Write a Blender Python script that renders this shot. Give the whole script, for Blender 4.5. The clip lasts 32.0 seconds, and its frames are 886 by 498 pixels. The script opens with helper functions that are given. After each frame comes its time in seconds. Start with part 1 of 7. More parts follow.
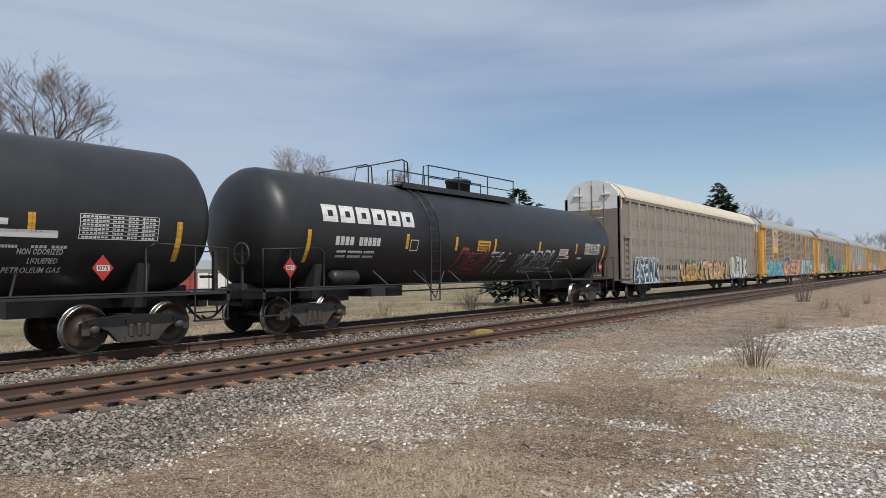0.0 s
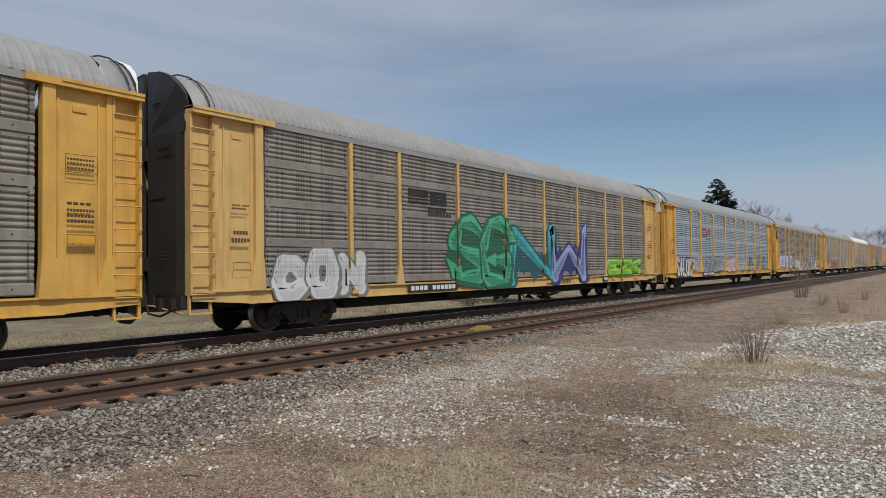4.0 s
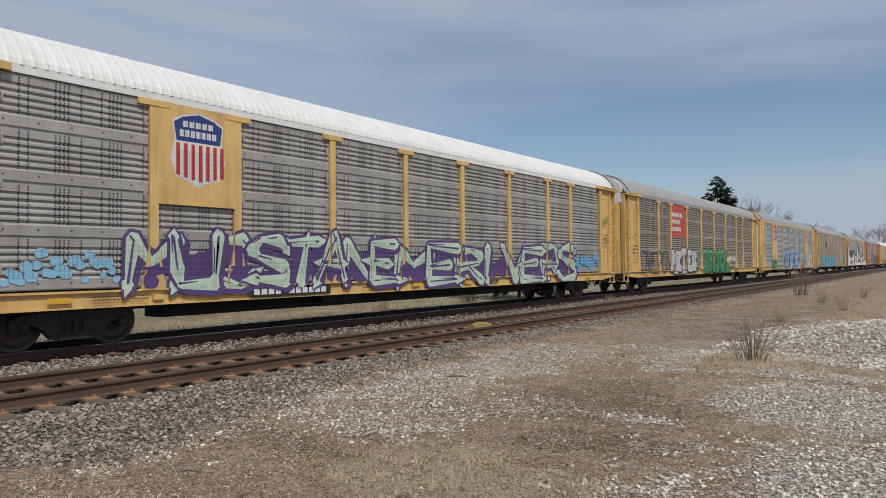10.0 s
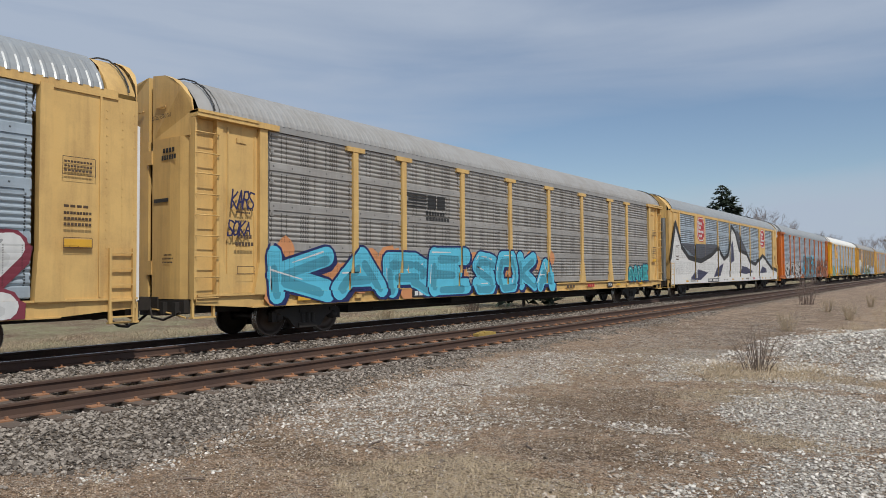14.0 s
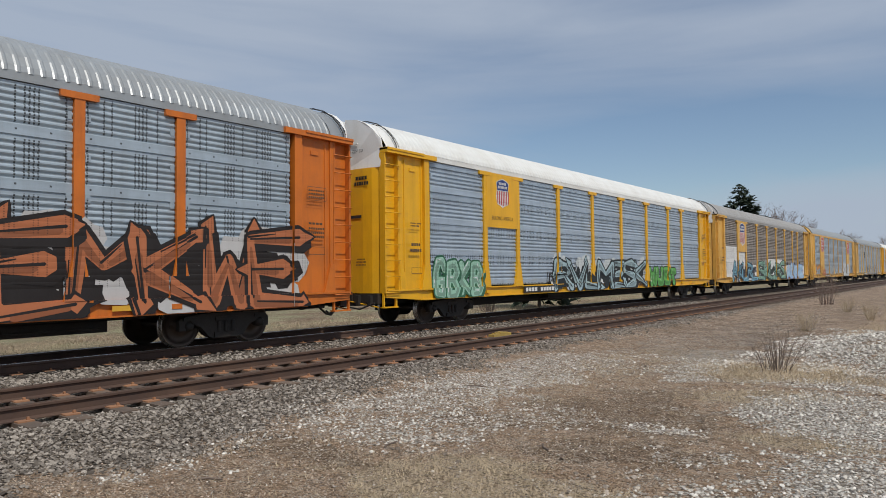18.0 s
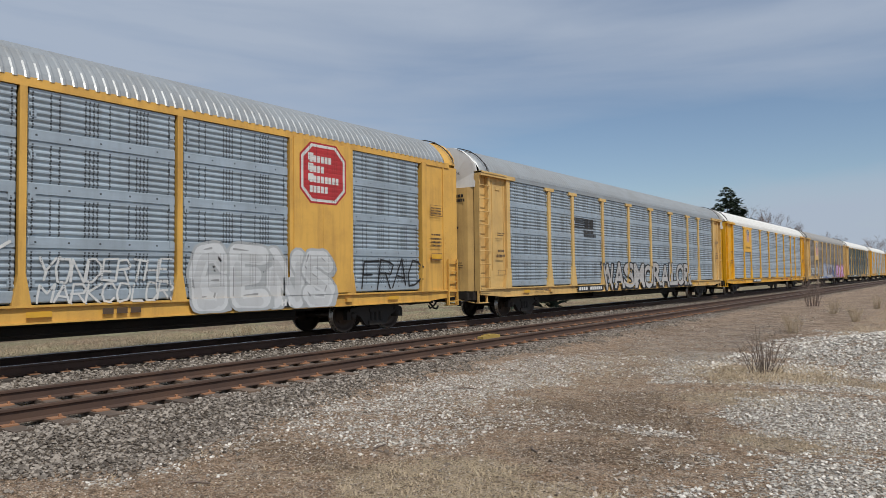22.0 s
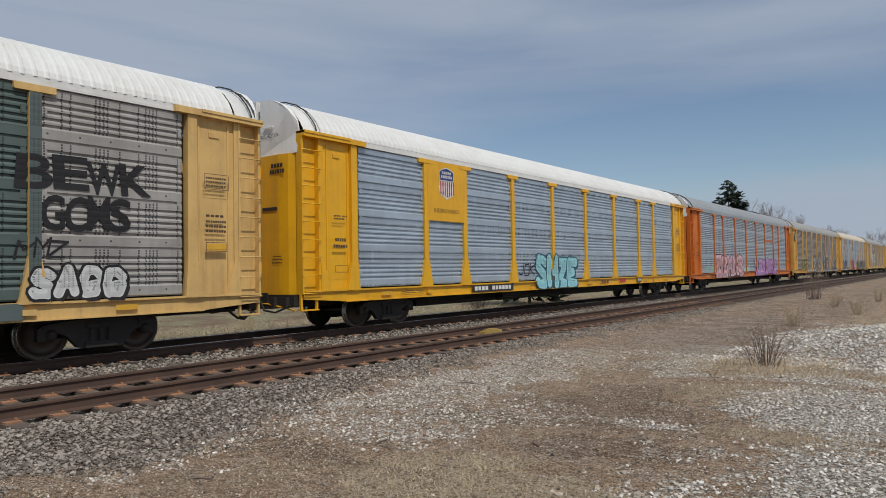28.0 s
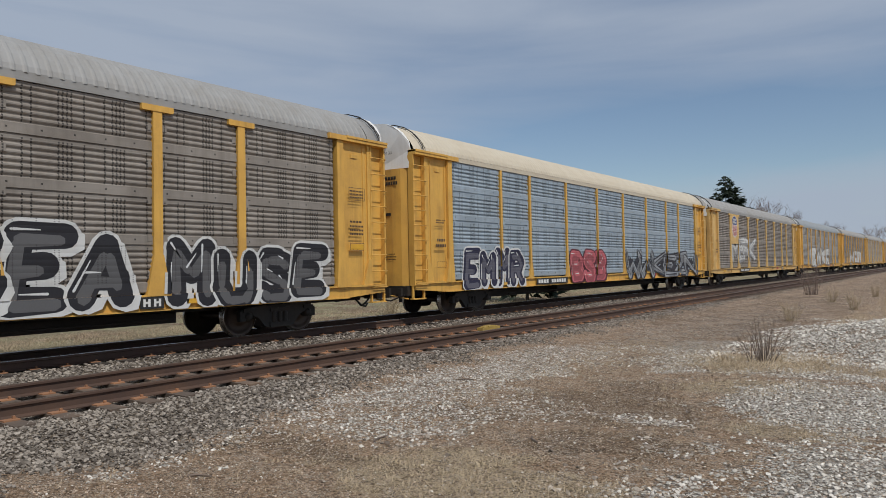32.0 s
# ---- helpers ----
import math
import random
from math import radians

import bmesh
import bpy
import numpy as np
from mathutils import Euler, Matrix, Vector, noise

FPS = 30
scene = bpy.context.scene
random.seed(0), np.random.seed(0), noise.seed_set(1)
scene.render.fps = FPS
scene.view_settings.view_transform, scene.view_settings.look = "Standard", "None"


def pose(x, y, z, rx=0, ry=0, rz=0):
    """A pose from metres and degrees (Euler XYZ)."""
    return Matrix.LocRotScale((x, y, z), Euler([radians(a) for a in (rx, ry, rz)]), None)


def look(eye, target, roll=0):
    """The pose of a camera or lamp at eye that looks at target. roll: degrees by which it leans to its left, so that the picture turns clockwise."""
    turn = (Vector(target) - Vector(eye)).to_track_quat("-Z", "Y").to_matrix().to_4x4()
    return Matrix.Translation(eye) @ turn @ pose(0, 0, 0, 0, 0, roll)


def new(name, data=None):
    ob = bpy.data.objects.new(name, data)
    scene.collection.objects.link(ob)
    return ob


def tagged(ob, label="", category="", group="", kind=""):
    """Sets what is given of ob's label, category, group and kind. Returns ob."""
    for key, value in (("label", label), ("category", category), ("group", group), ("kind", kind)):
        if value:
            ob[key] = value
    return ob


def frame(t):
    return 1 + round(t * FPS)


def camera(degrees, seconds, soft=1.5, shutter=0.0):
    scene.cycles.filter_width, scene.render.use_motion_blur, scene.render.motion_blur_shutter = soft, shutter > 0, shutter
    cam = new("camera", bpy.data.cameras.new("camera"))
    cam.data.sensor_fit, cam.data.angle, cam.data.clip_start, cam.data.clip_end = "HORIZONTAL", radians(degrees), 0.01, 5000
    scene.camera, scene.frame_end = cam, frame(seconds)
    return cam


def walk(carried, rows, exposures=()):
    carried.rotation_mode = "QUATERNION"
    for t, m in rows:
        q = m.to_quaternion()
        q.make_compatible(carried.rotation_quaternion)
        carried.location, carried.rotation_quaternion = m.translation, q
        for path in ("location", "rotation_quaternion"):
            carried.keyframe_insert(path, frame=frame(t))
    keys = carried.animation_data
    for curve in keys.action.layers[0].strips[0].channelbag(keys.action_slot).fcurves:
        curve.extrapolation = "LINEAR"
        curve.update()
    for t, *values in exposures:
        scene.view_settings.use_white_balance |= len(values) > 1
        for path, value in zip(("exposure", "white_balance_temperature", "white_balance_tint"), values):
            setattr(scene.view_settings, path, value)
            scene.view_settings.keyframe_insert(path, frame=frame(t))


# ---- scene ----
# ---- the camera: held by hand at one spot, swaying slightly ----
EYE = Vector((0.0, 0.0, 1.485))
cam = camera(65.03, 32.0, soft=0.5)
# seconds, degrees left of the track's direction, degrees up, roll
TURN = [
    (0, 36.31, 1.86, -0.64),
    (0.5, 36.29, 1.86, -0.73),
    (1, 36.32, 1.84, -0.77),
    (1.5, 36.34, 1.81, -0.79),
    (2, 36.35, 1.78, -0.77),
    (2.5, 36.33, 1.75, -0.79),
    (3, 36.29, 1.69, -0.83),
    (3.5, 36.24, 1.62, -0.76),
    (5.5, 36.17, 1.48, -0.76),
    (6, 36.13, 1.46, -0.72),
    (6.5, 36.09, 1.44, -0.68),
    (7, 36.07, 1.42, -0.64),
    (7.5, 36.06, 1.38, -0.63),
    (8, 36.06, 1.34, -0.62),
    (8.5, 36.07, 1.31, -0.56),
    (9, 36.09, 1.31, -0.50),
    (9.5, 36.14, 1.31, -0.51),
    (10, 36.20, 1.29, -0.54),
    (10.5, 36.26, 1.29, -0.55),
    (11, 36.30, 1.37, -0.58),
    (11.5, 36.31, 1.53, -0.59),
    (12, 36.34, 1.67, -0.52),
    (12.5, 36.40, 1.80, -0.48),
    (13, 36.46, 1.92, -0.50),
    (13.5, 36.51, 1.98, -0.48),
    (14, 36.57, 1.99, -0.43),
    (14.5, 36.69, 2.00, -0.44),
    (16.5, 37.31, 1.88, -0.17),
    (17, 37.46, 1.93, -0.33),
    (17.5, 37.67, 2.01, -0.51),
    (18, 37.82, 2.06, -0.61),
    (18.5, 37.91, 2.06, -0.59),
    (19, 37.92, 2.10, -0.59),
    (19.5, 37.79, 2.17, -0.58),
    (20, 37.61, 2.26, -0.56),
    (20.5, 37.42, 2.32, -0.57),
    (21, 37.19, 2.32, -0.58),
    (21.5, 37.02, 2.29, -0.59),
    (22, 36.91, 2.24, -0.64),
    (22.5, 36.84, 2.18, -0.77),
    (23, 36.79, 2.10, -0.88),
    (23.5, 36.74, 2.01, -0.89),
    (24, 36.68, 1.92, -0.91),
    (24.5, 36.64, 1.89, -0.99),
    (25, 36.63, 1.89, -1.02),
    (25.5, 36.65, 1.88, -0.96),
    (27.5, 37.02, 1.89, -0.93),
    (28, 37.01, 1.83, -0.95),
    (28.5, 37.01, 1.76, -0.97),
    (29, 37.01, 1.66, -1.02),
    (29.5, 36.99, 1.56, -1.12),
    (30, 36.94, 1.49, -1.18),
    (30.5, 36.89, 1.46, -1.13),
    (31, 36.86, 1.47, -1.07),
    (31.5, 36.84, 1.50, -1.08),
    (32, 36.83, 1.55, -1.12),
]


def gaze(left, up, roll):
    a, b = radians(left), radians(up)
    return look(EYE, EYE + Vector((-math.sin(a) * math.cos(b), math.cos(a) * math.cos(b), math.sin(b))) * 10, roll)


# the camera's own exposure drifts a little: seconds, stops
EXPOSE = [(0, 0.2), (1, 0.12), (2, 0.05), (3, -0.05), (6, -0.1), (9, -0.08), (12, 0.03), (14, 0.05), (17, 0.02), (19, -0.06), (20.5, 0.06),
          (22, 0.0), (24, -0.02), (25, -0.14), (28, -0.15), (30, -0.18), (31, -0.1), (32, -0.12)]
walk(cam, [(t, gaze(a, b, r)) for t, a, b, r in TURN],
     exposures=EXPOSE)

# ---- sky, sun and exposure ----
SUN_EL, SUN_AZ = radians(54), radians(114)  # azimuth clockwise from the track's direction
world = bpy.data.worlds.new("sky")
scene.world = world
world.use_nodes = True


def link(tree, a, b):
    tree.links.new(a, b)


def build_sky():
    t = world.node_tree
    t.nodes.clear()
    out, bg = t.nodes.new("ShaderNodeOutputWorld"), t.nodes.new("ShaderNodeBackground")
    sky = t.nodes.new("ShaderNodeTexSky")
    sky.sky_type, sky.sun_disc = "NISHITA", False
    sky.sun_elevation, sky.sun_rotation = SUN_EL, SUN_AZ
    sky.dust_density, sky.ozone_density = 0.4, 2.4
    co = t.nodes.new("ShaderNodeTexCoord")
    sep = t.nodes.new("ShaderNodeSeparateXYZ")
    link(t, co.outputs["Generated"], sep.inputs[0])
    up = t.nodes.new("ShaderNodeMath"); up.operation = "MAXIMUM"; up.inputs[1].default_value = 0.0
    link(t, sep.outputs["Z"], up.inputs[0])
    den = t.nodes.new("ShaderNodeMath"); den.operation = "ADD"; den.inputs[1].default_value = 0.12
    link(t, up.outputs[0], den.inputs[0])
    div = t.nodes.new("ShaderNodeVectorMath"); div.operation = "DIVIDE"
    link(t, co.outputs["Generated"], div.inputs[0]); link(t, den.outputs[0], div.inputs[1])
    mp = t.nodes.new("ShaderNodeMapping")
    mp.inputs["Scale"].default_value = (0.55, 0.22, 0.0)
    mp.inputs["Location"].default_value = (1.9, 0.35, 0.0)
    mp.inputs["Rotation"].default_value = (0, 0, radians(55))
    link(t, div.outputs[0], mp.inputs[0])
    n = t.nodes.new("ShaderNodeTexNoise")
    n.inputs["Scale"].default_value, n.inputs["Detail"].default_value, n.inputs["Roughness"].default_value = 0.8, 8, 0.52
    n.inputs["Distortion"].default_value = 0.5
    link(t, mp.outputs[0], n.inputs["Vector"])
    # cover: drifting banks, thicker high up and away from the line's far end, with haze along the horizon
    def calc(op, x, y):
        q = t.nodes.new("ShaderNodeMath")
        q.operation = op
        for k, s in enumerate((x, y)):
            if isinstance(s, (int, float)):
                q.inputs[k].default_value = s
            else:
                link(t, s, q.inputs[k])
        return q.outputs[0]

    z = sep.outputs["Z"]

    def step(s, lo, hi, a, b):
        q = t.nodes.new("ShaderNodeMapRange")
        q.interpolation_type = "SMOOTHSTEP"
        for k, x in zip(("From Min", "From Max", "To Min", "To Max"), (lo, hi, a, b)):
            q.inputs[k].default_value = x
        link(t, s, q.inputs["Value"])
        return q.outputs[0]
    streak = t.nodes.new("ShaderNodeTexNoise")
    sm = t.nodes.new("ShaderNodeMapping")
    sm.inputs["Scale"].default_value, sm.inputs["Rotation"].default_value = (1.3, 1.3, 10.0), (radians(5), radians(-4), 0)
    link(t, co.outputs["Generated"], sm.inputs[0]); link(t, sm.outputs[0], streak.inputs["Vector"])
    streak.inputs["Scale"].default_value, streak.inputs["Detail"].default_value, streak.inputs["Distortion"].default_value = 1.6, 7, 0.4
    cover = calc("ADD", calc("MULTIPLY", calc("SUBTRACT", n.outputs["Fac"], 0.5), 1.7), 0.46)
    cover = calc("ADD", cover, calc("MULTIPLY", calc("SUBTRACT", streak.outputs["Fac"], 0.5), 1.3))
    clear = calc("MULTIPLY", step(z, 0.09, 0.16, 0.0, 1.0), step(z, 0.17, 0.27, 1.0, 0.0))
    cover = calc("SUBTRACT", cover, calc("MULTIPLY", clear, step(sep.outputs["Y"], 0.72, 0.96, 0.0, 0.46)))
    cover = calc("ADD", cover, step(z, 0.17, 0.36, 0.0, 0.32))
    cover = calc("ADD", cover, step(z, 0.02, 0.16, 0.75, 0.0))
    cover = calc("ADD", cover, step(sep.outputs["Y"], 0.55, 0.95, 0.25, -0.12))
    cover = calc("MINIMUM", calc("MAXIMUM", cover, 0.05), 0.92)
    mix = t.nodes.new("ShaderNodeMix"); mix.data_type = "RGBA"
    link(t, cover, mix.inputs["Factor"])
    link(t, sky.outputs[0], mix.inputs["A"])
    mix.inputs["B"].default_value = (4.3, 5.0, 6.15, 1)
    link(t, mix.outputs["Result"], bg.inputs[0])
    bg.inputs[1].default_value = 0.092
    link(t, bg.outputs[0], out.inputs[0])


build_sky()
sun = new("sun", bpy.data.lights.new("sun", "SUN"))
sun.data.energy, sun.data.angle, sun.data.color = 3.0, radians(1.0), (1.0, 0.95, 0.88)
toward = Vector((math.sin(SUN_AZ) * math.cos(SUN_EL), math.cos(SUN_AZ) * math.cos(SUN_EL), math.sin(SUN_EL)))
sun.matrix_world = look(toward * 50, (0, 0, 0))


# ---- materials ----
def nodes_of(name):
    m = bpy.data.materials.new(name)
    m.use_nodes = True
    t = m.node_tree
    return m, t, t.nodes["Principled BSDF"]


def noise_node(t, vec, scale, detail=4, rough=0.55, stretch=None):
    if stretch:
        mp = t.nodes.new("ShaderNodeMapping")
        mp.inputs["Scale"].default_value = stretch
        link(t, vec, mp.inputs[0])
        vec = mp.outputs[0]
    n = t.nodes.new("ShaderNodeTexNoise")
    n.inputs["Scale"].default_value, n.inputs["Detail"].default_value, n.inputs["Roughness"].default_value = scale, detail, rough
    link(t, vec, n.inputs["Vector"])
    return n.outputs["Fac"]


def ramp(t, fac, lo, hi, a=0.0, b=1.0):
    r = t.nodes.new("ShaderNodeMapRange")
    r.inputs["From Min"].default_value, r.inputs["From Max"].default_value = lo, hi
    r.inputs["To Min"].default_value, r.inputs["To Max"].default_value = a, b
    link(t, fac, r.inputs["Value"])
    return r.outputs[0]


def math_node(t, op, a, b=None):
    n = t.nodes.new("ShaderNodeMath")
    n.operation = op
    for i, v in enumerate((a, b)):
        if v is None:
            continue
        if isinstance(v, (int, float)):
            n.inputs[i].default_value = v
        else:
            link(t, v, n.inputs[i])
    return n.outputs[0]


def mixed(t, fac, a, b):
    n = t.nodes.new("ShaderNodeMix")
    n.data_type = "RGBA"
    for sock, v in (("Factor", fac), ("A", a), ("B", b)):
        if isinstance(v, (int, float)):
            n.inputs[sock].default_value = v
        elif isinstance(v, tuple):
            n.inputs[sock].default_value = (*v, 1)
        else:
            link(t, v, n.inputs[sock])
    return n.outputs["Result"]


def bumped(t, p, height, strength, distance):
    b = t.nodes.new("ShaderNodeBump")
    b.inputs["Strength"].default_value, b.inputs["Distance"].default_value = strength, distance
    link(t, height, b.inputs["Height"])
    link(t, b.outputs[0], p.inputs["Normal"])


def object_vec(t, shift=True):
    """Object coordinates, shifted per object so that repeats differ."""
    co = t.nodes.new("ShaderNodeTexCoord").outputs["Object"]
    if not shift:
        return co
    info = t.nodes.new("ShaderNodeObjectInfo")
    v = t.nodes.new("ShaderNodeVectorMath")
    v.operation = "ADD"
    m = math_node(t, "MULTIPLY", info.outputs["Random"], 40.0)
    c = t.nodes.new("ShaderNodeCombineXYZ")
    for i in range(3):
        link(t, m, c.inputs[i])
    link(t, co, v.inputs[0]); link(t, c.outputs[0], v.inputs[1])
    return v.outputs[0]


def surface(name, color, rough=0.6, metal=0.0, dirt=(0.06, 0.045, 0.03), amount=0.35, streaks=0.3, grain=30.0, bump=0.15):
    """Painted, weathered or plain surfaces: two scales of stain, streaks that run down, fine relief."""
    m, t, p = nodes_of(name)
    v = object_vec(t)
    big = ramp(t, noise_node(t, v, 1.3, 6, 0.6), 0.42, 0.72, 0, amount)
    run = ramp(t, noise_node(t, v, 4.0, 5, 0.6, (1.0, 1.0, 0.09)), 0.48, 0.75, 0, streaks)
    fine = noise_node(t, v, grain, 4, 0.6)
    c = mixed(t, big, color, dirt)
    c = mixed(t, run, c, dirt)
    c = mixed(t, ramp(t, fine, 0.3, 0.75, 0, 0.22), c, tuple(min(1, x * 1.25 + 0.02) for x in color))
    link(t, c, p.inputs["Base Color"])
    link(t, ramp(t, fine, 0.3, 0.7, max(0.05, rough - 0.12), min(1, rough + 0.12)), p.inputs["Roughness"])
    p.inputs["Metallic"].default_value = metal
    bumped(t, p, fine, bump, 0.004)
    return m


def sheet_metal(name, color, dirt, amount, gap, metal=0.35, rough=0.45, columns=True):
    """Perforated corrugated side sheets: rows of small dark holes and weather stains."""
    m, t, p = nodes_of(name)
    co = object_vec(t, False)
    v = object_vec(t)
    sep = t.nodes.new("ShaderNodeSeparateXYZ")
    link(t, co, sep.inputs[0])

    def cell(sock, period):
        f = math_node(t, "FRACT", math_node(t, "DIVIDE", math_node(t, "ADD", sock, 50.0), period))
        return math_node(t, "ABSOLUTE", math_node(t, "SUBTRACT", f, 0.5))
    row = math_node(t, "MULTIPLY", math_node(t, "FLOOR", math_node(t, "DIVIDE", math_node(t, "ADD", sep.outputs["Z"], 50.0), 0.052)), gap * 0.5)
    hole = math_node(t, "MULTIPLY", math_node(t, "LESS_THAN", cell(math_node(t, "ADD", sep.outputs["Y"], row), gap), 0.19),
                     math_node(t, "LESS_THAN", cell(sep.outputs["Z"], 0.052), 0.3))
    if columns:  # upright rows of fine holes at uneven distances, and bolts along each flat strip
        tier = math_node(t, "FRACT", math_node(t, "DIVIDE", math_node(t, "SUBTRACT", sep.outputs["Z"], 1.1), 0.925))
        pick = t.nodes.new("ShaderNodeTexWhiteNoise")
        pick.noise_dimensions = "1D"
        link(t, math_node(t, "FLOOR", math_node(t, "DIVIDE", math_node(t, "ADD", sep.outputs["Y"], 50.0), 0.075)), pick.inputs["W"])
        hole = math_node(t, "MULTIPLY", math_node(t, "LESS_THAN", cell(sep.outputs["Y"], 0.075), 0.2), math_node(t, "LESS_THAN", cell(sep.outputs["Z"], 0.05), 0.36))
        hole = math_node(t, "MULTIPLY", hole, math_node(t, "MULTIPLY", math_node(t, "GREATER_THAN", tier, 0.235), math_node(t, "LESS_THAN", tier, 0.96)))
        hole = math_node(t, "MULTIPLY", hole, math_node(t, "GREATER_THAN", pick.outputs["Value"], 0.45))
        bolt = math_node(t, "MULTIPLY", math_node(t, "LESS_THAN", cell(sep.outputs["Y"], 0.56), 0.032), math_node(t, "LESS_THAN", math_node(t, "ABSOLUTE", math_node(t, "SUBTRACT", tier, 0.13)), 0.018))
        band = 1.0
        hole = math_node(t, "MAXIMUM", hole, bolt)
    else:
        # rows of round holes along the flat strips at each sheet's edges, in short runs
        tier = cell(math_node(t, "SUBTRACT", sep.outputs["Z"], 1.1 - 50.0 % 0.925), 0.925)
        band = math_node(t, "MULTIPLY", math_node(t, "GREATER_THAN", tier, 0.335), math_node(t, "LESS_THAN", tier, 0.48))
        band = math_node(t, "MULTIPLY", band, math_node(t, "GREATER_THAN", cell(sep.outputs["Y"], 0.62), 0.09))
    hole = math_node(t, "MULTIPLY", math_node(t, "MULTIPLY", hole, band), 0.85 if columns else 0.95)
    big = ramp(t, noise_node(t, v, 0.9, 6, 0.65), 0.4, 0.7, 0, amount)
    run = ramp(t, noise_node(t, v, 5.0, 5, 0.6, (1.0, 1.0, 0.07)), 0.45, 0.78, 0, amount * 0.9)
    side = ramp(t, noise_node(t, v, 4.0, 4, 0.6, (1.0, 0.12, 1.6)), 0.42, 0.68, 0, 0.45)
    fine = noise_node(t, v, 40, 3, 0.6)
    c = mixed(t, big, color, dirt)
    c = mixed(t, run, c, dirt)
    c = mixed(t, side, c, tuple(x * 0.6 for x in color))
    c = mixed(t, ramp(t, fine, 0.3, 0.8, 0, 0.2), c, tuple(min(1, x * 1.3) for x in color))
    c = mixed(t, hole, c, (0.015, 0.014, 0.013))
    link(t, c, p.inputs["Base Color"])
    p.inputs["Metallic"].default_value = metal
    link(t, ramp(t, fine, 0.3, 0.7, rough - 0.08, rough + 0.15), p.inputs["Roughness"])
    bumped(t, p, fine, 0.1, 0.003)
    return m


GOLD = surface("faded_gold_paint", (0.67, 0.385, 0.08), 0.55, dirt=(0.2, 0.095, 0.035), amount=0.34, streaks=0.45)
TAN = surface("pale_tan_paint", (0.64, 0.42, 0.15), 0.6, dirt=(0.22, 0.115, 0.05), amount=0.34, streaks=0.45)
YELLOW = surface("bright_yellow_paint", (0.74, 0.385, 0.008), 0.42, dirt=(0.27, 0.13, 0.02), amount=0.25, streaks=0.25)
ORANGE = surface("weathered_orange_paint", (0.58, 0.15, 0.012), 0.5, dirt=(0.2, 0.06, 0.02), amount=0.4, streaks=0.4)
TAUPE = surface("taupe_grey_paint", (0.235, 0.205, 0.165), 0.6, dirt=(0.12, 0.085, 0.055), amount=0.35, streaks=0.4)
TAUPE_RIB = surface("dusty_taupe_paint", (0.3, 0.27, 0.225), 0.6, dirt=(0.16, 0.12, 0.085), amount=0.35, streaks=0.3)
WHITE = surface("chalky_white_paint", (0.74, 0.74, 0.72), 0.6, dirt=(0.42, 0.38, 0.32), amount=0.25, streaks=0.3)
BLACK = surface("dusty_black_paint", (0.018, 0.018, 0.019), 0.48, dirt=(0.055, 0.05, 0.045), amount=0.6, streaks=0.35)
TANKSKIN = surface("satin_black_tank_paint", (0.012, 0.0125, 0.0145), 0.46, dirt=(0.03, 0.029, 0.028), amount=0.6, streaks=0.3, grain=60, bump=0.06)
STEEL = surface("grimy_running_gear_steel", (0.02, 0.018, 0.016), 0.7, 0.1, dirt=(0.05, 0.036, 0.026), amount=0.6, streaks=0.2)
# lighter copy of the running gear steel: light on the tank cars' bogies painted in
TRUCK = surface("dusty_truck_steel", (0.048, 0.045, 0.042), 0.6, 0.2, dirt=(0.13, 0.1, 0.075), amount=0.5, streaks=0.2)
WHEELFACE = surface("wheel_steel", (0.085, 0.062, 0.048), 0.5, 0.6, dirt=(0.05, 0.035, 0.025), amount=0.6, streaks=0.0)
TREAD = surface("polished_wheel_tread", (0.42, 0.40, 0.37), 0.3, 0.9, amount=0.1, streaks=0.0)
ROOF_W = surface("white_roof_paint", (0.66, 0.665, 0.64), 0.55, dirt=(0.42, 0.38, 0.31), amount=0.3, streaks=0.2)
ROOF_C = surface("cream_roof_paint", (0.52, 0.465, 0.365), 0.6, dirt=(0.36, 0.29, 0.2), amount=0.35, streaks=0.2)
ROOF_G = surface("galvanised_roof", (0.36, 0.38, 0.385), 0.42, 0.45, dirt=(0.25, 0.24, 0.22), amount=0.5, streaks=0.3)
ROOF_D = surface("dull_galvanised_roof", (0.3, 0.3, 0.295), 0.7, 0.1, dirt=(0.2, 0.18, 0.15), amount=0.5, streaks=0.3)
SHEET_BLUE = sheet_metal("bluish_galvanised_sheet", (0.41, 0.485, 0.545), (0.21, 0.23, 0.25), 0.45, 0.075)
SHEET_NEW = sheet_metal("bright_galvanised_sheet", (0.49, 0.57, 0.645), (0.25, 0.29, 0.335), 0.4, 0.1, 0.5, 0.38, False)
SHEET_BROWN = sheet_metal("brown_weathered_sheet", (0.315, 0.285, 0.252), (0.12, 0.1, 0.08), 0.6, 0.075, 0.2, 0.6)
SHEET_GREY = sheet_metal("grey_weathered_sheet", (0.40, 0.385, 0.36), (0.18, 0.16, 0.14), 0.55, 0.075, 0.25, 0.55)
SHEET_CP = sheet_metal("taupe_painted_sheet", (0.28, 0.245, 0.2), (0.15, 0.12, 0.09), 0.35, 0.085, 0.0, 0.6, False)
SHEET_TEAL = sheet_metal("green_grey_painted_sheet", (0.085, 0.125, 0.115), (0.06, 0.075, 0.07), 0.5, 0.075, 0.0, 0.6)
RAILRUST = surface("rusty_rail_side", (0.08, 0.048, 0.036), 0.8, 0.2, dirt=(0.15, 0.085, 0.052), amount=0.6, streaks=0.0)
RAILTOP = surface("rolled_rail_head", (0.20, 0.15, 0.12), 0.45, 0.7, dirt=(0.1, 0.07, 0.05), amount=0.5, streaks=0.0)
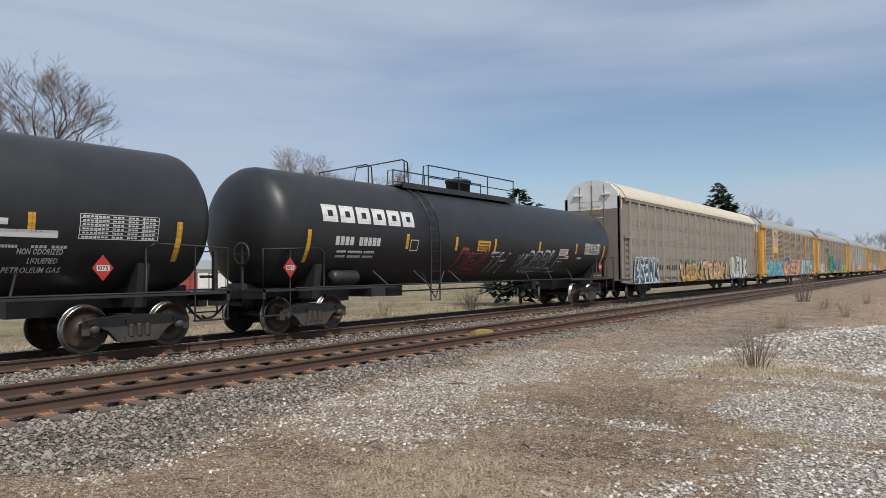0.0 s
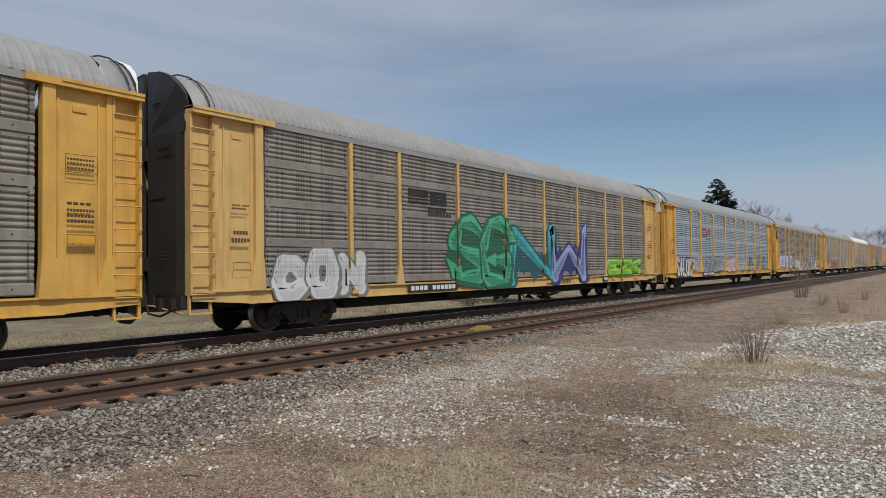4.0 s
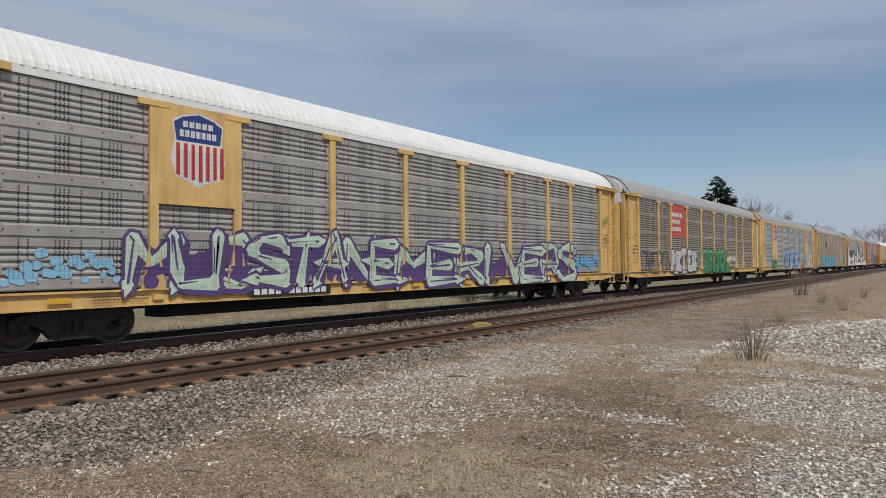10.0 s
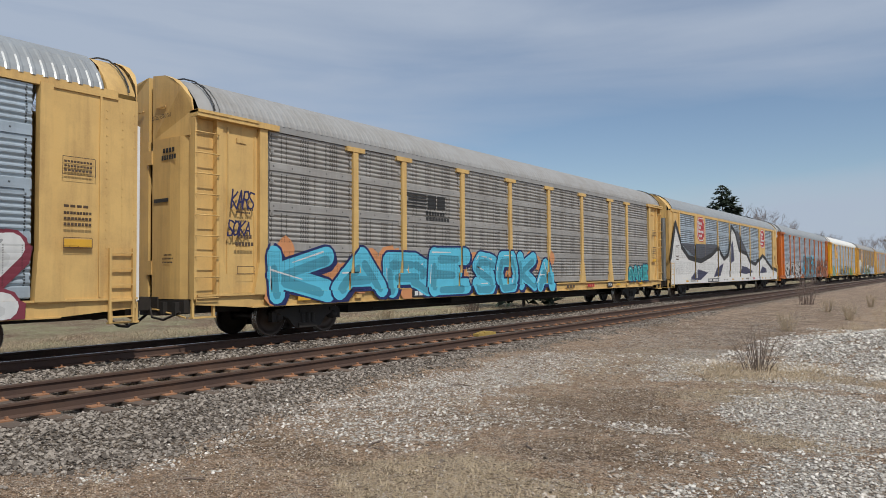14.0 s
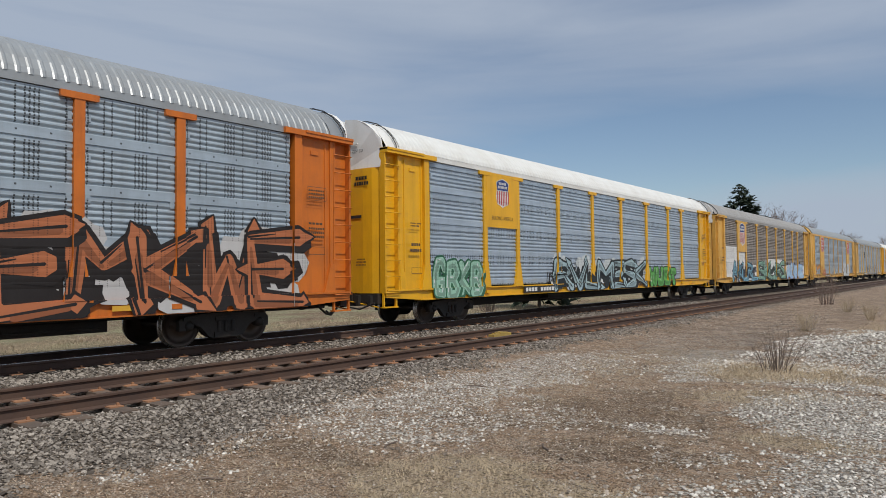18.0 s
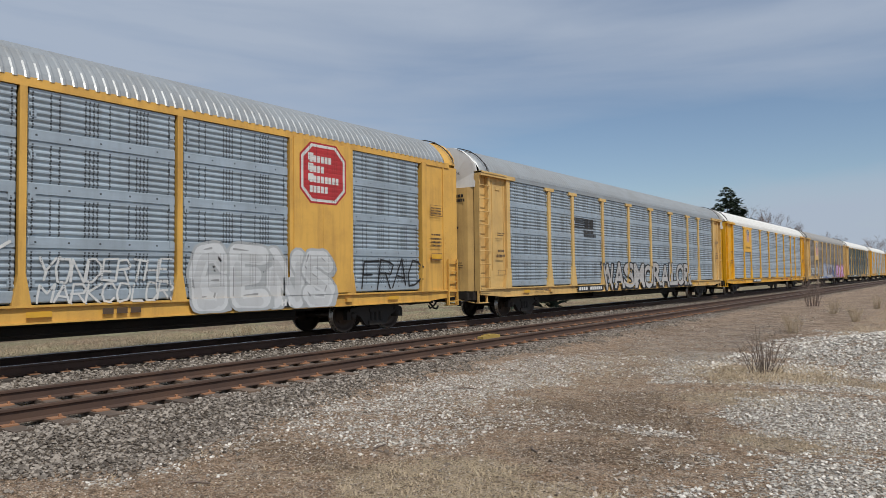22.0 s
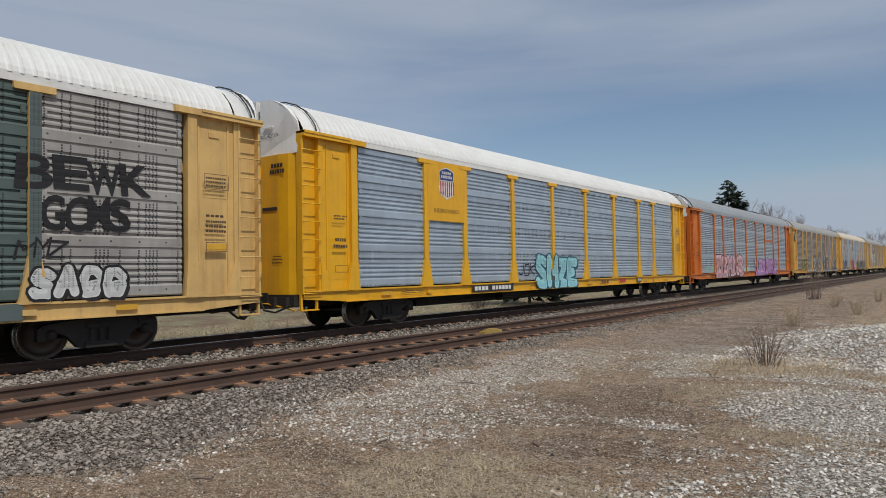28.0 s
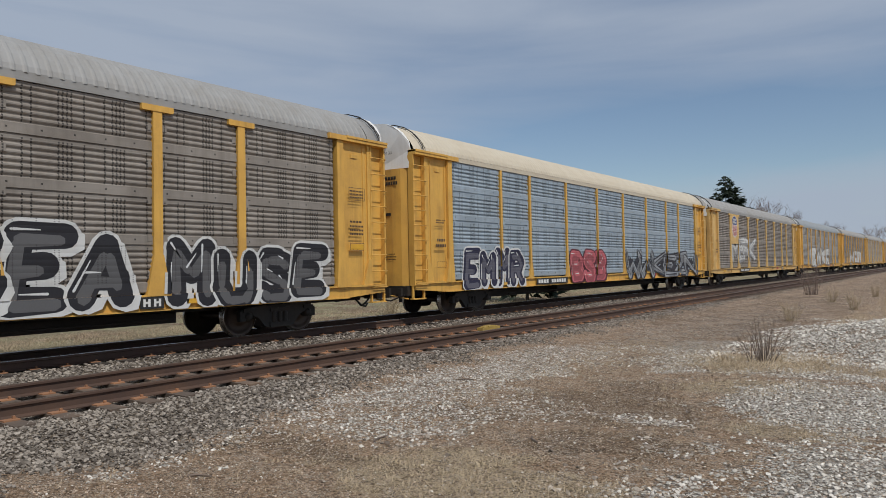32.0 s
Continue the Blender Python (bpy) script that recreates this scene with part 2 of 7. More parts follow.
RAILBRIGHT = surface("polished_rail_head", (0.50, 0.48, 0.46), 0.28, 0.9, dirt=(0.3, 0.27, 0.24), amount=0.3, streaks=0.0)
TIE = surface("weathered_sleeper_wood", (0.1, 0.075, 0.058), 0.9, dirt=(0.23, 0.15, 0.1), amount=0.7, streaks=0.0)
# main line sleepers: oil and the train's shade both put into the colour
TIE_OIL_SHADE = surface("oil_blackened_sleeper_wood", (0.045, 0.036, 0.03), 0.85, dirt=(0.09, 0.065, 0.05), amount=0.5, streaks=0.0)
PLATE = surface("rust_orange_tie_plate", (0.35, 0.175, 0.09), 0.85, 0.1, dirt=(0.14, 0.07, 0.04), amount=0.5, streaks=0.0)
SIGNYEL = surface("yellow_greased_plate", (0.42, 0.29, 0.07), 0.7, dirt=(0.16, 0.11, 0.05), amount=0.6)
BARK = surface("grey_brown_bark", (0.17, 0.13, 0.105), 0.9, dirt=(0.08, 0.06, 0.05), amount=0.5)
TWIG = surface("pale_bare_twigs", (0.24, 0.18, 0.15), 0.9, dirt=(0.12, 0.09, 0.08), amount=0.4)
NEEDLE = surface("dark_spruce_needles", (0.028, 0.045, 0.024), 0.8, dirt=(0.015, 0.022, 0.012), amount=0.6)
DRYGRASS = surface("dry_straw_grass", (0.47, 0.375, 0.25), 0.9, dirt=(0.22, 0.16, 0.1), amount=0.5)
PAINTS = {}


def spray(rgb):
    """A coat of spray paint in that colour over corrugated, perforated sheet: the ridges and holes show through."""
    key = tuple(rgb)
    if key in PAINTS:
        return PAINTS[key]
    m, t, p = nodes_of("spray_paint")
    co = object_vec(t, False)
    sep = t.nodes.new("ShaderNodeSeparateXYZ")
    link(t, co, sep.inputs[0])
    y, z = sep.outputs["Y"], sep.outputs["Z"]

    def saw(sock, start, period):
        return math_node(t, "FRACT", math_node(t, "DIVIDE", math_node(t, "ADD", sock, start), period))
    tier = math_node(t, "MULTIPLY", saw(z, 50 * 0.925 - 1.1, 0.925), 0.925)
    ridged = math_node(t, "MULTIPLY", math_node(t, "GREATER_THAN", tier, 0.2), math_node(t, "GREATER_THAN", z, 1.1))
    wave = math_node(t, "SMOOTH_MIN", saw(tier, -0.2 + 0.114 * 4, 0.114), 0.6)
    high = math_node(t, "ADD", math_node(t, "MULTIPLY", ridged, wave), math_node(t, "SUBTRACT", 1.0, ridged))
    pick = t.nodes.new("ShaderNodeTexWhiteNoise")
    pick.noise_dimensions = "1D"
    link(t, math_node(t, "FLOOR", math_node(t, "DIVIDE", math_node(t, "ADD", y, 50.0), 0.075)), pick.inputs["W"])
    dots = math_node(t, "MULTIPLY", math_node(t, "LESS_THAN", saw(y, 50.0, 0.075), 0.3), math_node(t, "LESS_THAN", saw(z, 50.0, 0.042), 0.5))
    dots = math_node(t, "MULTIPLY", math_node(t, "MULTIPLY", dots, math_node(t, "GREATER_THAN", pick.outputs["Value"], 0.5)), math_node(t, "MULTIPLY", ridged, 0.6))
    worn = ramp(t, noise_node(t, co, 1.6, 6, 0.65), 0.45, 0.75, 0, 0.3)
    run = ramp(t, noise_node(t, co, 5.0, 5, 0.6, (1.0, 1.0, 0.09)), 0.48, 0.75, 0, 0.25)
    fine = noise_node(t, co, 30, 4, 0.6)
    dull = tuple(x * 0.6 + 0.018 for x in key)
    c = mixed(t, run, mixed(t, worn, key, dull), dull)
    c = mixed(t, ramp(t, fine, 0.35, 0.75, 0, 0.18), c, tuple(min(1, x * 1.2 + 0.02) for x in key))
    c = mixed(t, dots, c, (0.015, 0.014, 0.013))
    link(t, c, p.inputs["Base Color"])
    p.inputs["Roughness"].default_value = 0.6
    bumped(t, p, high, 0.55, 0.03)
    PAINTS[key] = m
    return m


# ---- mesh helpers ----
class Shape:
    """Collects boxes, tubes and extrusions into one mesh."""

    def __init__(self):
        self.v, self.f, self.smooth = [], [], set()

    def add(self, verts, faces, smooth=False):
        n = len(self.v)
        self.v.extend(tuple(p) for p in verts)
        for f in faces:
            if smooth:
                self.smooth.add(len(self.f))
            self.f.append(tuple(i + n for i in f))
        return self

    def box(self, x0, x1, y0, y1, z0, z1):
        vs = [(x, y, z) for z in (z0, z1) for y in (y0, y1) for x in (x0, x1)]
        return self.add(vs, [(0, 2, 3, 1), (4, 5, 7, 6), (0, 1, 5, 4), (2, 6, 7, 3), (0, 4, 6, 2), (1, 3, 7, 5)])

    def extrude(self, pts, axis, a, b, cap=True):
        """A closed outline, pushed along an axis from a to b. The outline's two numbers are the other axes in order."""
        def put(p, h):
            q = list(p)
            q.insert(axis, h)
            return tuple(q)
        n = len(pts)
        faces = [(i, (i + 1) % n, n + (i + 1) % n, n + i) for i in range(n)]
        if cap:
            faces += [tuple(range(n - 1, -1, -1)), tuple(range(n, 2 * n))]
        return self.add([put(p, a) for p in pts] + [put(p, b) for p in pts], faces)

    def tube(self, path, r, n=6, caps=True, r2=None):
        rings = []
        pts = [Vector(p) for p in path]
        for i, p in enumerate(pts):
            d = (pts[min(i + 1, len(pts) - 1)] - pts[max(i - 1, 0)]).normalized()
            a = d.cross(Vector((0, 0, 1)) if abs(d.z) < 0.9 else Vector((0, 1, 0))).normalized()
            b = d.cross(a)
            q = r if r2 is None else r + (r2 - r) * i / max(1, len(pts) - 1)
            rings.append([p + a * math.cos(k * math.tau / n) * q + b * math.sin(k * math.tau / n) * q for k in range(n)])
        vs = [v for ring in rings for v in ring]
        fs = [(i * n + k, i * n + (k + 1) % n, (i + 1) * n + (k + 1) % n, (i + 1) * n + k) for i in range(len(pts) - 1) for k in range(n)]
        self.add(vs, fs, True)
        if caps:
            self.add(rings[0], [tuple(range(n - 1, -1, -1))])
            self.add(rings[-1], [tuple(range(n))])
        return self

    def turned(self, prof, axis, centre, n=24):
        """A profile of (radius, along) turned round an axis through centre."""
        vs = []
        for r, h in prof:
            for k in range(n):
                a = k * math.tau / n
                q = [r * math.cos(a), r * math.sin(a)]
                q.insert(axis, h)
                vs.append(tuple(q[i] + centre[i] for i in range(3)))
        fs = [(i * n + k, i * n + (k + 1) % n, (i + 1) * n + (k + 1) % n, (i + 1) * n + k) for i in range(len(prof) - 1) for k in range(n)]
        return self.add(vs, fs, True)

    def mesh(self, name):
        m = bpy.data.meshes.new(name)
        m.from_pydata(self.v, [], self.f)
        if self.smooth:
            m.polygons.foreach_set("use_smooth", [i in self.smooth for i in range(len(self.f))])
        m.materials.append(None)
        m.update()
        return m


MESHES = {}


def shared(key, make):
    """One mesh for all that look alike."""
    if key not in MESHES:
        MESHES[key] = make().mesh(key)
    return MESHES[key]


def part(name, mesh, material, parent, label="", at=(0, 0, 0), turn=0.0):
    ob = new(name, mesh.mesh(name) if isinstance(mesh, Shape) else mesh)
    ob.material_slots[0].link = "OBJECT"
    ob.material_slots[0].material = material
    ob.parent = parent
    ob.location, ob.rotation_euler = at, (0, 0, turn)
    return tagged(ob, label) if label else ob


def thing(name, label, category, group="", kind="", at=(0, 0, 0)):
    ob = new(name)
    ob.empty_display_size = 0.3
    ob.location = at
    return tagged(ob, label, category, group, kind)


# ---- the ground ----
TRAIN_X, NEAR_X = -14.172, -9.763


def smooth(a, b, x):
    u = min(1.0, max(0.0, (x - a) / (b - a)))
    return u * u * (3 - 2 * u)


def hill(x, y, cx, cy, rx, ry, h):
    d = ((x - cx) / rx) ** 2 + ((y - cy) / ry) ** 2
    return h * max(0.0, 1 - d) ** 1.3 if d < 1 else 0.0


def ground_z(x, y):
    z = -0.33 - 0.035 * smooth(-8.72, -8.86, x) * smooth(-10.8, -10.66, x)
    bed = smooth(-7.1, -8.3, x) * smooth(-18.6, -17.0, x)
    z += 0.12 * bed
    z -= 0.25 * smooth(-17.5, -20, x)
    n = noise.noise((x * 0.5, y * 0.5, 0.0)) * 0.05 + noise.noise((x * 1.7, y * 1.7, 4.0)) * 0.025
    z += n * (1 - bed) * (1.0 if abs(x) < 40 else 0.4)
    z += hill(x, y, 0.5, 18.2, 4.3, 4.2, 0.62) + hill(x, y, 3.4, 15.5, 4, 4, 0.45)
    z += hill(x, y, -1.6, 10.6, 1.6, 2.2, 0.12)
    return z


def blobs(x, y, spots):
    """How far a place lies inside soft, ragged patches: 0 outside, 1 within."""
    n = 0.55 * noise.noise((x * 0.9, y * 0.9, 3.0)) + 0.45 * noise.noise((x * 2.3, y * 2.3, 8.0)) + 0.4 * noise.noise((x * 6.1, y * 6.1, 2.0))
    best = 0.0
    for cx, cy, rx, ry, k in spots:
        d = math.hypot((x - cx) / rx, (y - cy) / ry)
        if d < 2:
            best = max(best, k * smooth(1.35, 0.6, d + n * 0.9))
    return best


GRAVEL = ((-0.7, 9.6, 2.0, 1.2, 1), (-0.1, 5.9, 1.9, 2.4, 1), (1.6, 9.0, 2.0, 6.0, 0.95), (0.5, 18.6, 4.4, 5.6, 1), (3.4, 15.0, 4.2, 4.2, 1),
          (-4.4, 14.8, 0.9, 2.6, 0.75), (-4.0, 12.0, 0.5, 0.5, 0.7), (-6.5, 10.0, 1.05, 4.6, 0.6), (-5.9, 20.0, 1.4, 9.0, 0.35), (-4.9, 7.6, 1.0, 0.9, 0.3), (-5.4, 6.3, 0.9, 1.2, 0.45), (-3.0, 7.9, 0.5, 0.25, 0.7), (-1.7, 12.1, 1.3, 0.7, 0.7))
STRAW = ((-3.6, 4.9, 1.5, 0.8, 1), (-2.9, 13.4, 1.5, 1.6, 0.9), (-0.9, 13.0, 1.3, 0.8, 0.8), (-1.6, 8.1, 0.8, 0.4, 0.7), (0.4, 8.0, 0.5, 0.8, 0.6), (-2.6, 10.2, 1.0, 0.7, 0.8), (-5.5, 14.0, 1.2, 5.0, 0.4))
HUMUS = ((-3.6, 8.5, 1.4, 1.3, 1), (-3.0, 6.6, 1.0, 0.6, 1), (-4.9, 7.3, 0.8, 0.4, 0.9), (-5.5, 4.9, 1.2, 0.35, 0.8), (-3.9, 10.0, 0.9, 0.6, 0.7), (0.2, 10.8, 0.8, 0.4, 0.7))


def ballast_edge(y):
    return float(np.interp(y, (2.7, 3.8, 4.8, 6.2, 7.4, 11, 17.7, 34, 80), (-6.9, -6.5, -6.6, -7.2, -7.6, -7.9, -8.1, -8.2, -8.2)))


def ballast_cover(x, y):
    n = 0.5 * noise.noise((x * 1.1, y * 1.1, 13.0)) + 0.35 * noise.noise((x * 3, y * 3, 18.0))
    return smooth(0.45, -0.3, x - ballast_edge(y) + n)


def build_ground():
    def steps(a, b, d):
        return [a + d * i for i in range(int(round((b - a) / d)))]
    xs = [-1500, -600, -300, -150, -90, -60, -40, -30, -25, -22] + steps(-20, -9, 0.25) + steps(-9, 3, 0.125) + steps(3, 6.1, 0.25)
    xs += [8, 12, 20, 40, 80, 150, 300, 700, 1500]
    ys = [-600, -200, -60, -25, -12, -6, -3] + steps(-2, 2, 0.25) + steps(2, 18, 0.125) + steps(18, 33.5, 0.25) + steps(33.5, 81.5, 0.8)
    ys += [83, 90, 100, 120, 150, 200, 300, 500, 900, 1800, 3500]
    w = len(xs)
    vs, mix = [], []
    for y in ys:
        for x in xs:
            vs.append((x, y, ground_z(x, y)))
            near = -10 < x < 8 and 0 < y < 30
            mix.append((blobs(x, y, GRAVEL) if near else 0.0, blobs(x, y, STRAW) if near else 0.15,
                        blobs(x, y, HUMUS) if near else 0.0, ballast_cover(x, y) * smooth(-18.2, -17.2, x) if x > -20 else 0.0))
    s = Shape()
    s.add(vs, [(j * w + i, j * w + i + 1, (j + 1) * w + i + 1, (j + 1) * w + i) for j in range(len(ys) - 1) for i in range(w - 1)], True)
    me = s.mesh("ground")
    # what covers the ground where: gravel, straw, dark humus, ballast
    for k, name in enumerate(("gravel", "straw", "humus", "ballast")):
        me.attributes.new(name, "FLOAT", "POINT").data.foreach_set("value", [q[k] for q in mix])
    m, t, p = nodes_of("dirt_gravel_and_dry_grass")
    v = object_vec(t, False)

    def cover(name):
        q = t.nodes.new("ShaderNodeAttribute")
        q.attribute_name = name
        return q.outputs["Fac"]

    def cells(scale):
        q = t.nodes.new("ShaderNodeTexVoronoi")
        q.inputs["Scale"].default_value = scale
        link(t, v, q.inputs["Vector"])
        c = t.nodes.new("ShaderNodeSeparateColor")
        link(t, q.outputs["Color"], c.inputs[0])
        return ramp(t, q.outputs["Distance"], 0.42, 0.75), c.outputs[0], c.outputs[1]
    sep = t.nodes.new("ShaderNodeSeparateXYZ")
    link(t, v, sep.inputs[0])
    x, y = sep.outputs["X"], sep.outputs["Y"]
    big, mid = noise_node(t, v, 0.45, 6, 0.62), noise_node(t, v, 2.6, 6, 0.68)
    fine, grit = noise_node(t, v, 24, 6, 0.75), noise_node(t, v, 110, 3, 0.7)
    gap, pick, tone = cells(24)
    gap2, pick2, tone2 = cells(62)
    dirt = mixed(t, ramp(t, fine, 0.36, 0.66), (0.125, 0.078, 0.046), (0.52, 0.36, 0.235))
    dirt = mixed(t, ramp(t, mid, 0.42, 0.62, 0, 0.6), dirt, mixed(t, ramp(t, fine, 0.4, 0.65), (0.22, 0.152, 0.103), (0.57, 0.435, 0.315)))
    straw = mixed(t, ramp(t, fine, 0.38, 0.66), (0.2, 0.145, 0.088), (0.60, 0.48, 0.325))
    humus = mixed(t, ramp(t, fine, 0.38, 0.7), (0.06, 0.038, 0.023), (0.33, 0.225, 0.14))
    green = mixed(t, ramp(t, fine, 0.3, 0.7), (0.14, 0.145, 0.068), (0.36, 0.34, 0.2))
    wob = math_node(t, "MULTIPLY", math_node(t, "SUBTRACT", mid, 0.5), 1.3)
    c = mixed(t, ramp(t, math_node(t, "ADD", cover("straw"), wob), 0.35, 0.7), dirt, straw)
    c = mixed(t, ramp(t, math_node(t, "ADD", cover("humus"), wob), 0.3, 0.7, 0, 0.85), c, humus)
    # small stones sunk in the dirt, then the gravel, stone by stone
    sunk = math_node(t, "LESS_THAN", pick2, ramp(t, mid, 0.4, 0.65, 0.04, 0.4))
    c = mixed(t, sunk, c, mixed(t, gap2, mixed(t, tone2, (0.32, 0.26, 0.205), (0.70, 0.62, 0.51)), (0.12, 0.088, 0.062)))
    lain = math_node(t, "LESS_THAN", pick, ramp(t, math_node(t, "ADD", cover("gravel"), math_node(t, "MULTIPLY", wob, 0.5)), 0.1, 0.9))
    c = mixed(t, lain, c, mixed(t, gap, mixed(t, tone, (0.44, 0.40, 0.35), (0.78, 0.735, 0.66)), (0.25, 0.21, 0.165)))
    # the grey-brown lane farther on
    lane = math_node(t, "MULTIPLY", ramp(t, y, 10.0, 22.0), ramp(t, math_node(t, "ADD", x, wob), -2.6, -4.0))
    c = mixed(t, math_node(t, "MULTIPLY", lane, 0.62), c, mixed(t, ramp(t, noise_node(t, v, 1.6, 9, 0.8), 0.43, 0.6), (0.085, 0.058, 0.042), (0.40, 0.30, 0.225)))
    # ballast: the shade in the gaps between stones is put in as dark colour
    bed = math_node(t, "LESS_THAN", pick, cover("ballast"))
    c = mixed(t, bed, c, mixed(t, gap, mixed(t, tone, (0.13, 0.104, 0.08), (0.42, 0.36, 0.295)), (0.05, 0.038, 0.028)))
    # oil stain plus the shade under the train, both painted into the main line's bed
    oil_shade = math_node(t, "MULTIPLY", ramp(t, math_node(t, "ADD", x, math_node(t, "MULTIPLY", wob, 0.3)), -16.4, -15.7), ramp(t, math_node(t, "ADD", x, math_node(t, "MULTIPLY", wob, 0.3)), -12.5, -13.1))
    c = mixed(t, math_node(t, "MULTIPLY", oil_shade, 0.8), c, (0.03, 0.025, 0.021))
    c = mixed(t, ramp(t, x, -18.4, -20.5), c, mixed(t, ramp(t, big, 0.4, 0.6), green, humus))
    speck = noise_node(t, v, 55, 2, 0.5)
    c = mixed(t, ramp(t, speck, 0.57, 0.66, 0, 0.85), c, (0.04, 0.027, 0.018))
    c = mixed(t, ramp(t, speck, 0.41, 0.34, 0, 0.6), c, (0.60, 0.48, 0.36))
    # crumbs and clods of darker, damp soil and of pale dust
    clod = noise_node(t, v, 9, 7, 0.8)
    c = mixed(t, ramp(t, clod, 0.545, 0.61, 0, 0.6), c, (0.07, 0.048, 0.033))
    c = mixed(t, ramp(t, clod, 0.46, 0.39, 0, 0.45), c, (0.56, 0.46, 0.355))
    link(t, c, p.inputs["Base Color"])
    p.inputs["Roughness"].default_value = 0.95
    p.inputs["Specular IOR Level"].default_value = 0.2
    lump = math_node(t, "MULTIPLY", math_node(t, "SUBTRACT", 1.0, gap), math_node(t, "MAXIMUM", lain, bed))
    bumped(t, p, math_node(t, "ADD", math_node(t, "ADD", fine, math_node(t, "MULTIPLY", grit, 0.5)), lump), 1.0, 0.035)
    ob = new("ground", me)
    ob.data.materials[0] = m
    tagged(ob, "dusty ground of dirt, pale gravel and dry grass", "ground", kind="structure")


build_ground()


# ---- the two tracks ----
def rail_profile(x, top):
    h = 0.18
    q = [(-0.07, 0), (0.07, 0), (0.07, 0.012), (0.012, 0.035), (0.01, 0.13), (0.036, 0.142), (0.036, 0.17), (0.028, 0.18), (-0.028, 0.18), (-0.036, 0.17), (-0.036, 0.142), (-0.01, 0.13), (-0.012, 0.035), (-0.07, 0.012)]
    return [(x + a, top - h + b) for a, b in q]


def build_track(cx, head, wood, label):
    track = thing("railway_track", label, "track", kind="structure", at=(cx, 0, 0))
    for sx in (-0.754, 0.754):
        q = rail_profile(sx, -0.004)
        r = part("rail", Shape().extrude(q, 1, -80, 1500), RAILRUST, track, "rust-brown steel rail")
        part("rail_head", Shape().box(sx - 0.027, sx + 0.027, -80, 1500, -0.003, 0.0), head, r)
    tie = shared("tie", lambda: Shape().box(-1.28, 1.28, -0.11, 0.11, -0.34, -0.188))
    pl = shared("plate", lambda: Shape().box(-0.18, 0.18, -0.09, 0.09, -0.188, -0.172).box(-0.12, -0.085, -0.06, -0.03, -0.172, -0.14).box(0.085, 0.12, 0.03, 0.06, -0.172, -0.14))
    rng = random.Random(3)
    for i in range(150):
        y = -3 + 0.535 * i
        k = part("sleeper", tie, wood, track, at=(rng.uniform(-0.03, 0.03), y + rng.uniform(-0.02, 0.02), rng.uniform(-0.015, 0.01)), turn=rng.uniform(-0.015, 0.015))
        if i < 70:
            for sx in (-0.754, 0.754):
                part("tie_plate", pl, PLATE, k, at=(sx, 0, 0))
    far = Shape()
    for i in range(150, 420):
        y = -3 + 0.535 * i
        far.box(-1.28, 1.28, y - 0.11, y + 0.11, -0.34, -0.19)
    tagged(part("far_sleepers", far, wood, track), kind="stuff")
    return track


near_track = build_track(NEAR_X, RAILTOP, TIE, "unused siding with rusty rails on ballast")
train_track = build_track(TRAIN_X, RAILBRIGHT, TIE_OIL_SHADE, "main line with polished rails under the train")


# ---- running gear, shared by all the cars ----
def side_frame():
    s = Shape()
    q = [(-1.12, 0.36), (-1.12, 0.58), (-0.95, 0.66), (-0.45, 0.70), (0.45, 0.70), (0.95, 0.66), (1.12, 0.58), (1.12, 0.36), (0.98, 0.36), (0.93, 0.46),
         (0.80, 0.50), (0.62, 0.42), (0.42, 0.20), (0.30, 0.17), (-0.30, 0.17), (-0.42, 0.20), (-0.62, 0.42), (-0.80, 0.50), (-0.93, 0.46), (-0.98, 0.36)]
    s.extrude(q, 0, -0.07, 0.07)
    s.extrude([(-0.30, 0.30), (-0.30, 0.18), (0.30, 0.18), (0.30, 0.30)], 0, -0.1, 0.1)
    for y in (-0.89, 0.89):
        s.turned([(0, 0.13), (0.06, 0.13), (0.085, 0.1), (0.11, 0.06), (0.11, -0.1)], 0, (0, y, 0.457), 14)
        s.box(-0.08, 0.1, y - 0.15, y + 0.15, 0.56, 0.64)
    return s


def spring_nest():
    s = Shape()
    for y in (-0.17, 0.0, 0.17):
        s.turned([(0.02, 0.28)] + [(0.072 if k % 2 else 0.05, 0.28 + 0.022 * k) for k in range(12)] + [(0.02, 0.54)], 2, (0.06, y, 0), 12)
    s.box(-0.06, 0.1, -0.28, 0.28, 0.54, 0.62)
    return s


def wheelset():
    s = Shape()
    for sx in (-1, 1):
        prof = [(0.06, 0.80), (0.11, 0.80), (0.13, 0.75), (0.27, 0.725), (0.37, 0.755), (0.395, 0.80), (0.44, 0.80)]
        s.turned([(r, sx * h) for r, h in prof], 0, (0, 0, 0), 28)
        inn = [(0.478, 0.69), (0.478, 0.665), (0.40, 0.66), (0.37, 0.70), (0.14, 0.70), (0.08, 0.66)]
        s.turned([(r, sx * h) for r, h in inn], 0, (0, 0, 0), 28)
        s.box(sx * 0.7 - 0.03, sx * 0.76 + 0.0, -0.04, 0.04, 0.16, 0.23)
    s.turned([(0.08, -1.0), (0.08, 1.0)], 0, (0, 0, 0), 10)
    return s


def tread(sx):
    s = Shape()
    if sx:
        s.turned([(0.44, sx * 0.80), (0.455, sx * 0.79), (0.46, sx * 0.70), (0.478, sx * 0.69)], 0, (0, 0, 0), 28)
    return s


WHEELS = []


